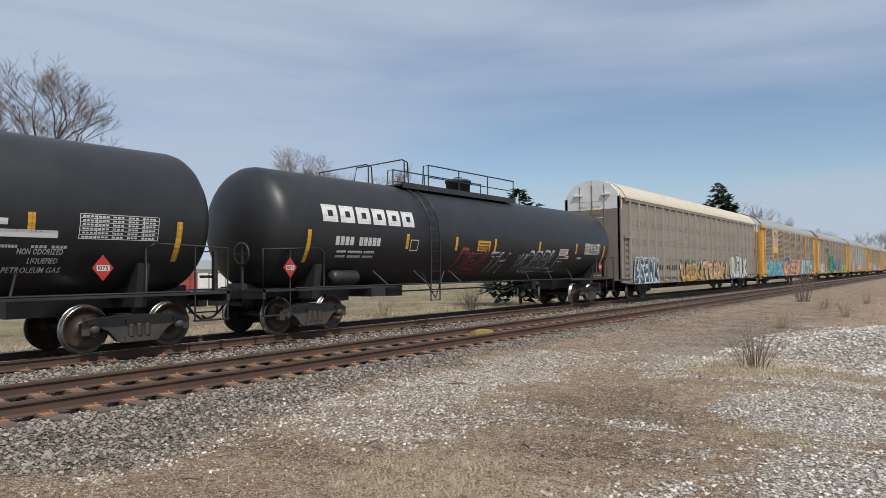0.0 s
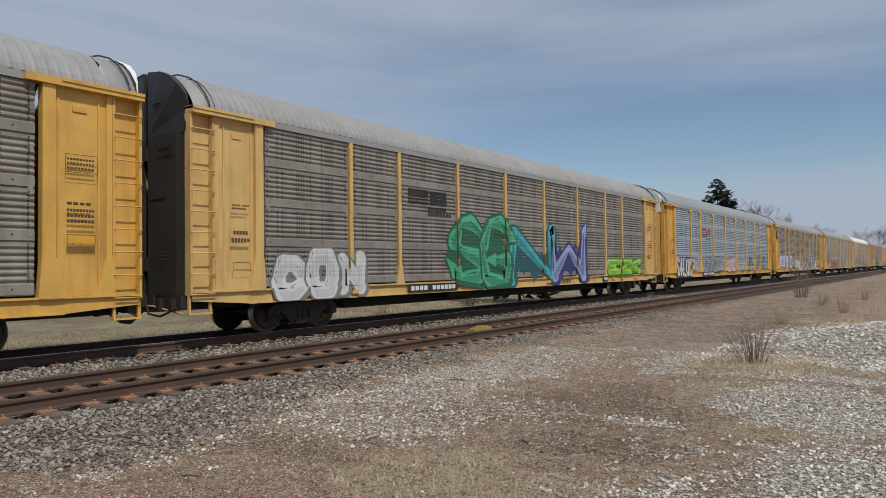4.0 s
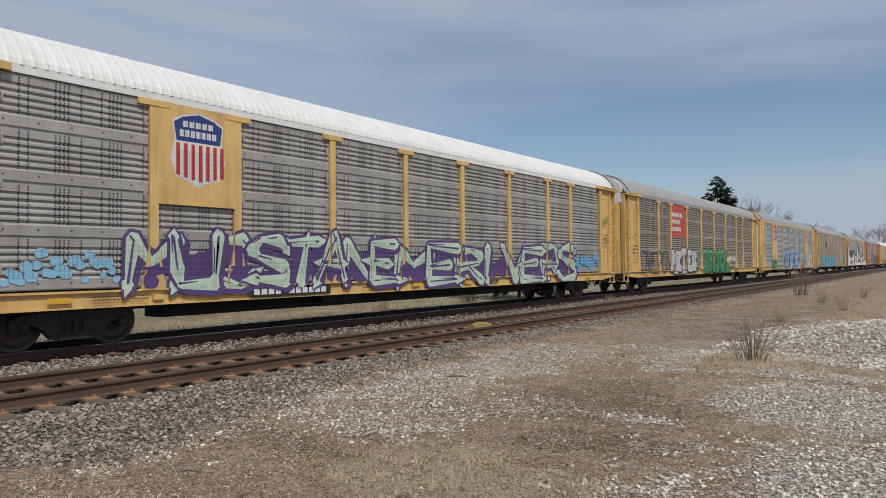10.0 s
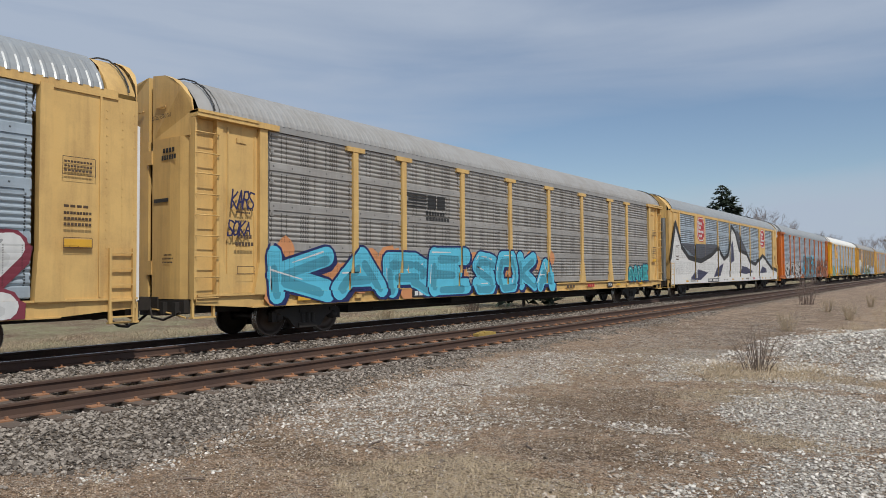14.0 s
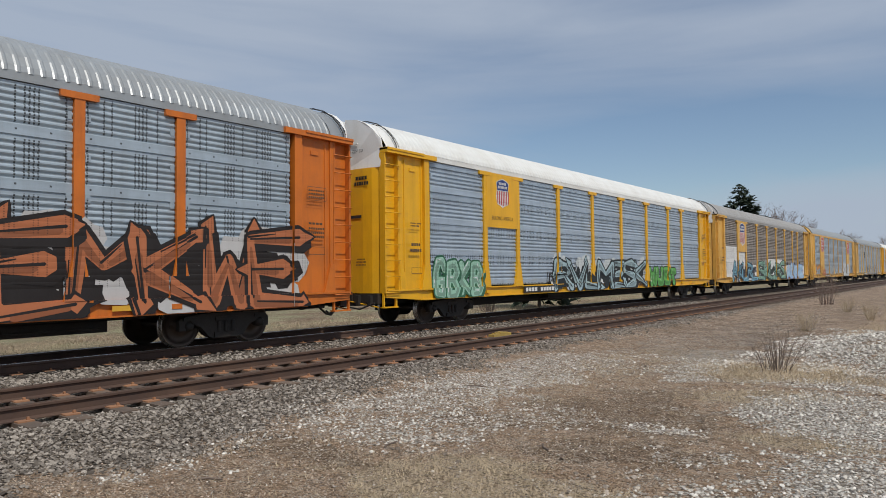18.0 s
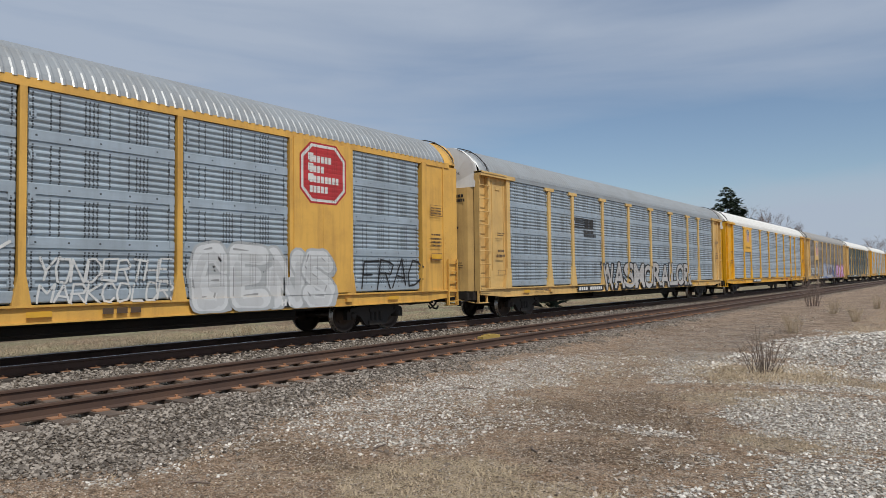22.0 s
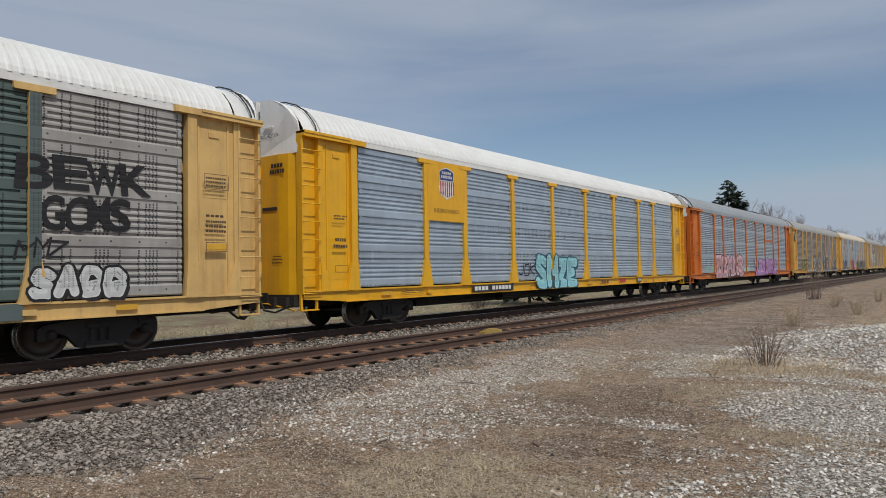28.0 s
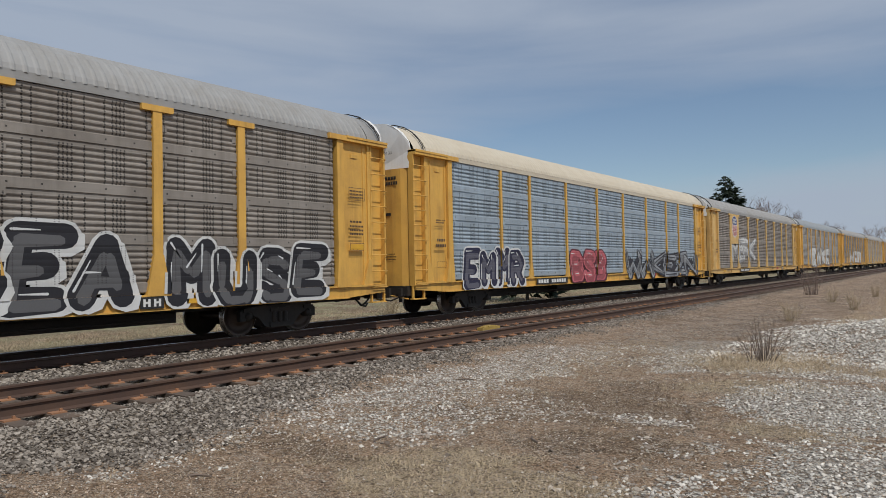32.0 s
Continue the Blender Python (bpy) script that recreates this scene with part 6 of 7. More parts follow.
    (21, 16.7, 21.3, .78, 2.34, "bub", "RSEA", (.015, .015, .02), (.62, .63, .62)),
    (21, 22.0, 26.3, .78, 2.14, "bub", "MUSE", (.015, .015, .02), (.62, .63, .62)),
    (22, 2.9, 6.6, .78, 2.04, "bub", "4", (.02, .02, .05), (.62, .63, .62)),
    (22, 10.4, 13.8, .78, 2.11, "bub", "3", (.5, .12, .14), (.1, .02, .03)),
    (22, 16.0, 26.3, .78, 2.06, "wild", "6", (.3, .32, .34), (.03, .03, .04)),
    (23, 5.5, 11.7, 1.64, 3.25, "wild", "4", (.62, .63, .62), (.3, .3, .3)),
    (24, 6.6, 19.5, .95, 2.79, "bub", "4", (.62, .63, .62), (.2, .2, .2)),
    (25, 8.1, 20.8, 1.08, 2.7, "bub", "3", (.62, .63, .62), (.2, .2, .2)),
]

# paint, sheets, roof, sheet style, mark, label
SPEC = [
    None,
    (GOLD, SHEET_BROWN, ROOF_D, "tight", "shield", "gold autorack car with brown sheets and turquoise graffiti"),
    (TAN, SHEET_BROWN, ROOF_D, "tight", "stripes_thin", "tan autorack car with open end and green graffiti"),
    (GOLD, SHEET_BLUE, ROOF_G, "tight", "worm", "gold autorack car with blue-grey galvanised sheets"),
    (GOLD, SHEET_BROWN, ROOF_D, "tight", "roundel", "gold autorack car with brown sheets and white graffiti"),
    (TAN, SHEET_GREY, ROOF_D, "tight", "blocks", "tan autorack car with grey sheets and red graffiti"),
    (TAN, SHEET_GREY, ROOF_W, "wide", "shield", "tan autorack car with white roof and mint graffiti"),
    (TAN, SHEET_BROWN, ROOF_D, "tight", "redsign", "tan autorack car with red sign and green graffiti"),
    (TAN, SHEET_BLUE, ROOF_G, "tight", "octagon", "tan autorack car with red octagons and blue lettering"),
    (TAN, SHEET_GREY, ROOF_D, "tight", "stripes", "tan autorack car with bright blue lettering"),
    (TAN, SHEET_BLUE, ROOF_G, "tight", "octagon", "tan autorack car with a white wave mural"),
    (ORANGE, SHEET_BLUE, ROOF_G, "tight", "", "orange autorack car with black and blue graffiti"),
    (YELLOW, SHEET_NEW, ROOF_W, "wide", "shield_low", "bright yellow autorack car with jagged graffiti"),
    (GOLD, SHEET_BROWN, ROOF_D, "tight", "shield", "gold autorack car with white patches and blue murals"),
    (GOLD, SHEET_BLUE, ROOF_G, "tight", "octagon", "gold autorack car with red octagons and white tags"),
    (TAN, SHEET_BLUE, ROOF_G, "tight", "stripes", "tan autorack car with large black and grey lettering"),
    (YELLOW, SHEET_NEW, ROOF_W, "wide", "shield_low", "clean bright yellow autorack car with white roof"),
    (TAN, SHEET_BROWN, ROOF_D, "tight", "shield", "tan autorack car with brown sheets and silver graffiti"),
    (TAN, SHEET_TEAL, ROOF_W, "wide", "mural", "tan autorack car covered by a grey-green mural"),
    (YELLOW, SHEET_NEW, ROOF_W, "wide", "shield_low", "bright yellow autorack car with a small cyan graffiti"),
    (ORANGE, SHEET_BLUE, ROOF_G, "tight", "orangesign", "orange autorack car with pink and purple graffiti"),
    (GOLD, SHEET_BROWN, ROOF_D, "tight", "roundel", "gold autorack car with black and white graffiti"),
    (GOLD, SHEET_BLUE, ROOF_C, "wide", "", "gold autorack car with cream roof and blue-grey sheets"),
    (TAN, SHEET_BROWN, ROOF_D, "tight", "shield", "tan autorack car with brown sheets and a shield"),
    (GOLD, SHEET_GREY, ROOF_G, "tight", "", "gold autorack car with grey sheets"),
    (GOLD, SHEET_BROWN, ROOF_D, "tight", "", "gold autorack car with brown weathered sheets"),
    (TAN, SHEET_GREY, ROOF_D, "tight", "", "tan autorack car with grey sheets"),
    (GOLD, SHEET_BROWN, ROOF_D, "tight", "", "gold autorack car with brown weathered sheets"),
    (TAN, SHEET_GREY, ROOF_D, "tight", "", "tan autorack car with grey sheets")]
# small differences in where each car hangs in the train
SHIFT = [0.0, 0.05, -0.09, -0.02, -0.02, 0.06, 0.03, 0.0, 0.0, -0.01, 0.0, -0.08, 0.0, 0.04, 0.05, 0.04, 0.01, -0.01, 0.0, 0.02, -0.04, -0.02] + [0.0] * 7


def decorate(car, i, paint, mark, rng):
    if mark.startswith("shield"):
        low = mark == "shield_low"
        c = plate_on(car, 1, 3.0 if low else 2.75, 4.79, paint)
        shield(car, c, 4.18 if low else 3.95, 0.78 if low else 1.25)
        if low:
            side_paint("slogan", line_of_text("BUILDING AMERICA", c - 0.65, 3.25, 0.13, 1.3, PLAIN), DECAL_TXT, car, 1, depth=1.526)
    elif mark == "octagon":
        for bay in (1, 7):
            c = plate_on(car, bay, 1.1, 4.84, paint)
            PLATED.add(car.name)
            octagon(car, c, 4.05, 1.55, 1.5)
    elif mark == "worm":
        q = [(7.95, 3.35), (7.75, 3.45), (7.75, 3.65), (7.95, 3.75), (8.4, 3.75), (8.55, 3.6), (8.55, 3.36), (8.75, 3.36), (9.1, 3.75), (9.3, 3.72), (9.3, 3.35)]
        side_paint("emblem", [capsule(a, b, 0.055) for a, b in zip(q, q[1:])] + [capsule((7.95, 3.35), (8.35, 3.35), 0.055)], DECAL_RED, car, 1, "red ribbon-shaped emblem")
        side_paint("emblem_lettering", bars(8.4, 9.4, 3.05, 3.14, (3, 2, 2)), DECAL_K, car, 1)
    elif mark == "roundel":
        def disc(r):
            return [(1.62 + r * math.cos(a * math.tau / 24), 4.15 + r * math.sin(a * math.tau / 24)) for a in range(24)]
        side_paint("emblem_ring", [disc(0.41)], NAVYGREEN, car, 1, "dark green round emblem")
        side_paint("emblem_field", [disc(0.25)], SKYBLUE, car, 2)
        side_paint("emblem_cross", [rect(1.595, 1.645, 3.94, 4.36), rect(1.41, 1.83, 4.125, 4.175)], DECAL_W, car, 3)
        if i == 21:  # the emblem's lower half has flaked off
            side_paint("flaked_patch", [[(1.5, 3.72), (1.78, 3.72), (1.83, 3.95), (1.76, 4.22), (1.65, 4.32), (1.52, 4.2), (1.46, 3.95)]], paint, car, 4, "bare patch where the emblem flaked off")
    elif mark == "blocks":
        side_paint("emblem_shadow", bars(7.65, 9.35, 3.3, 3.85, (3,), 0.08), DECAL_K, car, 1)
        side_paint("emblem", [*bars(7.7, 9.3, 3.35, 3.8, (3,), 0.16), rect(7.65, 9.35, 3.14, 3.22)], DECAL_YEL, car, 2, "yellow block emblem")
        side_paint("emblem_counters", [rect(7.95, 8.1, 3.48, 3.68), rect(8.45, 8.6, 3.48, 3.56), rect(9.0, 9.1, 3.35, 3.5)], SHEET_GREY, car, 3)
        side_paint("yellow_notice", [rect(1.42, 1.95, 3.4, 3.85)], DECAL_YEL, car, 1)
        side_paint("notice_marks", [*bars(1.48, 1.9, 3.7, 3.77, (5,)), *bars(1.48, 1.9, 3.58, 3.65, (7,)), *bars(1.48, 1.9, 3.46, 3.53, (8,))], DECAL_K, car, 2)
    elif mark.startswith("stripes"):
        a = 7.3 if mark == "stripes" else 7.6
        q = [[(a, 3.42 + 0.09 * k), (a + 0.95, 3.42 + 0.09 * k), (a + 1.0, 3.47 + 0.09 * k), (a, 3.47 + 0.09 * k)] for k in range(5)]
        q += bars(a + 1.05, a + 1.95, 3.42, 3.82, (2,), 0.12) + bars(a + 0.95, a + 1.9, 3.22, 3.33, (7,)) + bars(a + 0.95, a + 2.15, 3.06, 3.17, (8,))
        side_paint("emblem", q, DECAL_K, car, 1, "black striped emblem with lettering blocks")
    elif mark == "redsign":
        side_paint("sign_field", [rect(BAYS[2] + H + 0.1, BAYS[3] + H - 0.1, 2.95, 4.77)], CPRED, car, 1, "red painted sign")
        side_paint("sign_lettering", bars(7.45, 9.4, 4.1, 4.32, (8,)) + bars(7.45, 8.9, 3.7, 3.92, (7,)) + bars(7.45, 9.1, 3.28, 3.5, (7,)), DECAL_W, car, 2)
    elif mark == "orangesign":
        side_paint("faded_sign", [rect(18.75, 21.4, 3.4, 3.55)], spray((0.55, 0.13, 0.03)), car, 1)
    if i == 10:  # the wave mural along the whole lower side
        top = [(0.5, 2.2), (1.4, 4.2), (2.4, 3.0), (3.9, 2.3), (6, 2.1), (8.5, 2.5), (10.1, 3.0), (11.5, 2.3), (12.6, 2.6), (13.6, 4.6), (14.6, 4.2), (15.6, 3.0), (17.8, 2.75), (18.7, 2.2), (20.5, 2.0), (22.7, 2.7), (24.7, 2.2), (26.3, 1.7), (28.0, 1.5)]
        side_paint("mural_ground", [[(a[0], 0.77), (b[0], 0.77), (b[0], b[1]), (a[0], a[1])] for a, b in zip(top, top[1:])], DECAL_W, car, 0, "white wave mural with black edges")
        for bay in (1, 7):  # the coat runs on over the emblem panels
            us = [BAYS[bay] + H + 0.06 + (BAYS[bay + 1] - BAYS[bay] - 0.12) * k / 6 for k in range(7)]
            crest = [(u, float(np.interp(u, [p[0] for p in top], [p[1] for p in top]))) for u in us]
            side_paint("mural_ground", [[(a[0], 1.11), (b[0], 1.11), b, a] for a, b in zip(crest, crest[1:])], DECAL_W, car, 1, depth=1.527)
            side_paint("mural_edge", [capsule(a, b, 0.12, 0.12, 3) for a, b in zip(crest, crest[1:])], DECAL_K, car, 2, depth=1.528)
        side_paint("mural_edge", [capsule(a, b, 0.14, 0.14, 3) for a, b in zip(top, top[1:])], DECAL_K, car, 2)
        side_paint("mural_shapes", [[(15.5, 1.35), (17.5, 1.25), (19.6, 1.4), (17.9, 1.75), (16.3, 1.85)], [(21.6, 1.35), (22.4, 1.3), (24.0, 1.35), (24.0, 1.65), (22.6, 1.85)], [(4, 1.0), (6, 0.95), (7.5, 1.4), (5.5, 1.6)], [(13.0, 2.0), (14.2, 2.2), (13.9, 3.6), (13.2, 3.2)], [(9, 1.1), (10.6, 1.2), (11.4, 2.0), (9.8, 1.7)]], spray((0.045, 0.045, 0.09)), car, 2)
        side_paint("mural_dark", [[(2.4, 3.1), (10, 3.2), (10.1, 3.0), (6, 2.1)], [(14.6, 4.2), (15.2, 4.4), (17.8, 3.0), (17.8, 2.75), (15.6, 3.0)]], spray((0.07, 0.075, 0.09)), car, 1)
    if i == 13:
        for k, z in enumerate((3.05, 3.0, 1.9, 1.9, 2.35, 2.35, 1.9, 1.9, 1.9)):
            side_paint("white_patch", [rect(BAYS[k] + H + 0.26, BAYS[k + 1] + H - 0.26, 1.1, z)], DECAL_W, car, 0, "white buffed paint patch")
    if i == 18:  # dark and light sweeps of the big mural, and the last bay left grey
        dark, lite = spray((0.035, 0.045, 0.05)), spray((0.6, 0.63, 0.62))
        q, hi = [], []
        for u in [3.0 + 2.45 * k for k in range(8)]:
            a = rng.uniform(-0.4, 0.4)
            w = rng.uniform(0.3, 0.5)
            q += [capsule((u + a, 1.3), (u + 0.5, 2.6), w * 0.6, w), capsule((u + 0.5, 2.6), (u + a + 0.2, 4.5), w, w * 0.7), capsule((u + 0.6, 2.5), (u + 1.8, 2.9 + a), w * 0.5, w * 0.35)]
            hi += [capsule((u + a - 0.3, 1.4), (u + 0.1, 2.4), 0.06), capsule((u + 1.2, 3.3), (u + 1.7, 3.5), 0.06)]
        side_paint("mural_dark", [[(min(p[0], 23.3), min(p[1], 4.78)) for p in s] for s in q], dark, car, 1, "dark sweeping letters of a mural")
        side_paint("mural_light", [[(min(p[0], 23.2), p[1]) for p in s] for s in hi], lite, car, 2)
        for p in POSTS[1:]:
            side_paint("painted_post", [rect(p - 0.1, p + 0.1, 1.1, 4.66)], spray((0.09, 0.12, 0.115)), car, 0)
        side_paint("mural_sill", [rect(0.6, 16, 0.78, 1.06), rect(21.5, 23.6, 0.78, 1.06)], spray((0.09, 0.12, 0.115)), car, 0)


CARS = []
for i in range(29):
    rng = random.Random(100 + i)
    if i == 0:
        CARS.append(grey_autorack())
    else:
        paint, panel, roofing, style, mark, label = SPEC[i]
        slim = i in (2, 22) or mark == "octagon"
        # car 2: near-black hood and leaves stand in for the shaded inside of its open end
        car = autorack(paint, panel, roofing, style, thin=slim, label=label, kcs=mark == "octagon",
                       hood=(BLACK if i == 2 else TAN if i in (9,) else paint if mark == "octagon" else WHITE), leaf=(STEEL if i == 2 else WHITE if i == 8 else ROOF_G if mark == "octagon" else None),
                       chord_mat=paint if mark == "octagon" else None, last_grey=i == 18)
        decorate(car, i, paint, mark, rng)
        stencils(car, rng, DECAL_TXT)
        CARS.append(car)
for i, u0, u1, z0, z1, style, text, fill, edge, *accent in TAGS:
    mural(CARS[i], u0, u1, z0, z1, style, text, fill, edge, random.Random(int(u0 * 10) + i), *accent)
TANKS = [tank_car(True), tank_car(False)]


# ---- trees, shrubs and far things ----
def bare_tree(name, label, at, height, spread, seed, twig=BARK, depth=5, lean=0.0):
    rng = random.Random(seed)
    trunk, crown = Shape(), Shape()

    def grow(s, p, d, length, r, level):
        q = p + d * length * 0.5 + Vector((rng.uniform(-1, 1), rng.uniform(-1, 1), 0)) * length * 0.05
        e = p + d * length
        dest = trunk if level < 2 else crown
        dest.tube([p, q, e], max(r, height * 0.0004), 5 if level < 2 else 3, False, r * 0.62)
        if level >= depth:
            return
        n = rng.randint(2, 3) if level else 4
        for k in range(n + (1 if level > 1 else 0)):
            a = rng.uniform(0, math.tau)
            tilt = rng.uniform(0.3, 0.85) * spread
            side = Vector((math.cos(a), math.sin(a), 0))
            nd = (d * math.cos(tilt) + side * math.sin(tilt) + Vector((0, 0, 0.16))).normalized()
            at_ = p.lerp(e, rng.uniform(0.55, 1.0)) if k else e
            grow(s, at_, nd, length * rng.uniform(0.55, 0.8), r * 0.55, level + 1)
    root = thing(name, label, "tree", at=at)
    grow(trunk, Vector((0, 0, -0.3)), Vector((lean, 0, 1)).normalized(), height * 0.3, height * 0.0145, 0)
    k = height / max(v[2] for v in crown.v)
    for s in (trunk, crown):
        s.v = [(x * k, y * k, z * k) for x, y, z in s.v]
    part("trunk", trunk, BARK, root)
    part("crown", crown, twig, root, "crown of bare twigs")
    return root


def spruce(name, label, at, height, width, seed, gaps=0.0):
    rng = random.Random(seed)
    root = thing(name, label, "tree", at=at)
    part("trunk", Shape().tube([(0, 0, -0.3), (0, 0, height * 0.5), (0, 0, height * 0.98)], height * 0.016, 7, True, 0.03), BARK, root)
    s = Shape()
    z = height * 0.12
    while z < height:
        f = 1 - (z - height * 0.12) / (height * 0.9)
        reach = width * 0.5 * max(0.1, min(1.0, (height - z) / (0.34 * height)) ** 0.8)
        for k in range(int(5 + 9 * f)):
            if rng.random() < gaps:
                continue
            a = rng.uniform(0, math.tau)
            r = reach * rng.uniform(0.6, 1.12)
            side, perp = Vector((math.cos(a), math.sin(a), 0)), Vector((-math.sin(a), math.cos(a), 0))
            droop = rng.uniform(-0.1, 0.35)
            for j in range(7):
                c = side * r * (0.25 + 0.75 * j / 6) + Vector((0, 0, z - droop * r * (j / 6) ** 1.5 + rng.uniform(-0.1, 0.1)))
                w = 0.16 * reach + 0.18
                for _ in range(3):
                    o = c + Vector((rng.uniform(-w, w), rng.uniform(-w, w), rng.uniform(-w, w) * 0.6)) * 0.6
                    t = (side * rng.uniform(0.4, 1) + perp * rng.uniform(-0.8, 0.8) + Vector((0, 0, rng.uniform(-0.5, 0.3)))).normalized() * w * 1.5
                    u = perp * w * 0.35 + Vector((0, 0, rng.uniform(-0.3, 0.3) * w))
                    s.add([o - u, o + u, o + t], [(0, 1, 2)])
        z += height * 0.034 * rng.uniform(0.8, 1.2)
    part("crown", s, NEEDLE, root, "dense dark green needles")
    return root


def shrub(name, label, at, height, width, count, seed, mat):
    rng = random.Random(seed)
    root = thing(name, label, "shrub", at=at)
    s = Shape()
    for k in range(count):
        a = rng.uniform(0, math.tau)
        b = Vector((math.cos(a), math.sin(a), 0)) * rng.uniform(0, 0.22) * width
        tip = Vector((math.cos(a), math.sin(a), 0)) * rng.uniform(0.1, 0.62) * width + Vector((0, 0, height * rng.uniform(0.5, 1.05)))
        mid = b.lerp(tip, 0.5) + Vector((rng.uniform(-0.05, 0.05), rng.uniform(-0.05, 0.05), 0.08 * height))
        s.tube([b - Vector((0, 0, 0.06)), mid, tip], 0.006 * height + 0.002, 3, False, 0.0015)
        for _ in range(3):
            p = b.lerp(tip, rng.uniform(0.4, 0.9))
            s.tube([p, p + Vector((rng.uniform(-0.2, 0.2) * width, rng.uniform(-0.2, 0.2) * width, rng.uniform(0.02, 0.25) * height))], 0.004 * height, 3, False, 0.001)
    part("stem", s, mat, root, "thin dry stems")
    return root


spruce("spruce_tree", "tall dark green spruce behind the railway", (-39.0, 150, -0.6), 20.4, 9.6, 4)
spruce("pine_tree", "small ragged dark pine behind the railway", (-20.9, 36.2, -0.6), 7.0, 4.2, 9, 0.55)
bare_tree("bare_tree", "leafless tree with fine spreading branches", (-50, 21.0, -0.6), 16.5, 1.05, 2, BARK, 7)
bare_tree("bare_tree", "large leafless tree with pale reddish twigs", (-69, 71, -0.6), 19.8, 1.0, 12, TWIG, 7)
bare_tree("bare_tree", "leafless tree with pale reddish twigs", (-67, 75, -0.6), 18.1, 0.95, 13, TWIG, 6)
bare_tree("bare_tree", "leafless tree with pale reddish twigs", (-72.6, 69, -0.6), 18.2, 1.0, 14, TWIG, 6)
for k, (x, y, h) in enumerate(((-38.2, 166, 19.0), (-39.2, 181, 18.6), (-38.5, 196, 17), (-37.6, 217, 16.6), (-12.5, 259, 13.5))):
    bare_tree("bare_tree", "far leafless tree beyond the railway", (x, y, -0.6), h, 0.85, 50 + k, TWIG, 6)
for k, (x, y, h) in enumerate(((-35, 232, 14), (-42, 250, 15), (-34, 270, 15), (-30, 330, 17), (-27, 380, 20), (-24, 430, 22), (-32, 300, 14))):
    bare_tree("bare_tree", "far leafless tree beyond the railway", (x, y, -0.6), h, 0.95, 30 + k, TWIG, 5)
shrub("dry_shrub", "dry leafless shrub beside the gravel heap", (-2.97, 13.6, -0.36), 0.88, 1.25, 40, 3, BARK)
shrub("dry_shrub", "thin bare shrub beside the track", (-6.6, 41.5, -0.35), 2.1, 1.7, 34, 5, TWIG)
shrub("dry_shrub", "dry bush behind the railway", (-21.4, 24.4, -0.62), 1.1, 1.3, 60, 6, DRYGRASS)
shrub("dry_shrub", "dry bush behind the railway", (-20.9, 30.9, -0.62), 1.5, 1.6, 60, 7, BARK)
for k, (x, y) in enumerate(((-4.2, 23.0), (-3.2, 29), (-4.6, 34), (-1.8, 33), (-3.5, 40), (-20.4, 15.5), (-21.5, 40))):
    shrub("weed_clump", "tall dry straw-coloured weeds beside the lane", (x, y, ground_z(x, y)), 0.7, 0.7, 40, 60 + k, DRYGRASS)


def far_woods():
    """The low grey-brown line of woods along the horizon."""
    rng = random.Random(8)
    s = Shape()
    for k in range(2600):
        a = rng.uniform(0, 1)
        y = 240 + 900 * a
        x = -60 - rng.uniform(0, 500) * a - rng.uniform(0, 60)
        h = rng.uniform(5, 11)
        for j in range(3):
            dx, dy = rng.uniform(-3, 3), rng.uniform(-3, 3)
            s.add([(x + dx - 1.4, y + dy, -1), (x + dx + 1.4, y + dy + 1, -1), (x + dx + rng.uniform(-2, 2), y + dy, h * rng.uniform(0.6, 1))], [(0, 1, 2)])
    ob = new("far_woods", s.mesh("far_woods"))
    ob.data.materials[0] = TWIG
    tagged(ob, "low line of leafless woods on the horizon", "woods", kind="stuff")


far_woods()


def low_building(at, length, depth, height, wall, door, label):
    b = thing("low_building", label, "building", at=at)
    s = Shape().box(-depth / 2, depth / 2, -length / 2, length / 2, -0.3, height)
    part("wall", s, wall, b)
    part("roof", Shape().extrude([(-depth / 2 - 0.3, height), (depth / 2 + 0.3, height), (0, height + depth * 0.14)], 1, -length / 2 - 0.3, length / 2 + 0.3), ROOF_D, b)
    n = int(length / 4)
    for i in range(n):
        y = -length / 2 + (i + 0.5) * length / n
        d = part("door", Shape().box(depth / 2, depth / 2 + 0.06, y - 1.2, y + 1.2, -0.3, 2.2), door if i % 3 == 1 else WHITE, b)
        part("frame", Shape().box(depth / 2, depth / 2 + 0.1, y - 1.3, y - 1.2, -0.3, 2.3).box(depth / 2, depth / 2 + 0.1, y + 1.2, y + 1.3, -0.3, 2.3).box(depth / 2, depth / 2 + 0.1, y - 1.3, y + 1.3, 2.2, 2.3), TAUPE, d)
    return b


low_building((-82, 62, -0.6), 34, 9, 2.7, WHITE, spray((0.35, 0.06, 0.05)), "long low white building with red doors")
low_building((-90, 105, -0.6), 26, 9, 2.9, WHITE, spray((0.2, 0.25, 0.3)), "low white building across the field")
low_building((-70, 25, -0.6), 16, 8, 2.6, TAUPE, spray((0.35, 0.06, 0.05)), "low grey-brown shed across the field")


# ---- ballast, gravel and dry grass ----
def stone_material(name, lo, hi):
    m, t, p = nodes_of(name)
    geo = t.nodes.new("ShaderNodeNewGeometry")
    v = object_vec(t, False)
    c = mixed(t, geo.outputs["Random Per Island"], lo, hi)
    c = mixed(t, ramp(t, noise_node(t, v, 60, 3), 0.4, 0.7, 0, 0.4), c, tuple(x * 0.55 for x in lo))
    link(t, c, p.inputs["Base Color"])
    p.inputs["Roughness"].default_value = 0.9
    return m


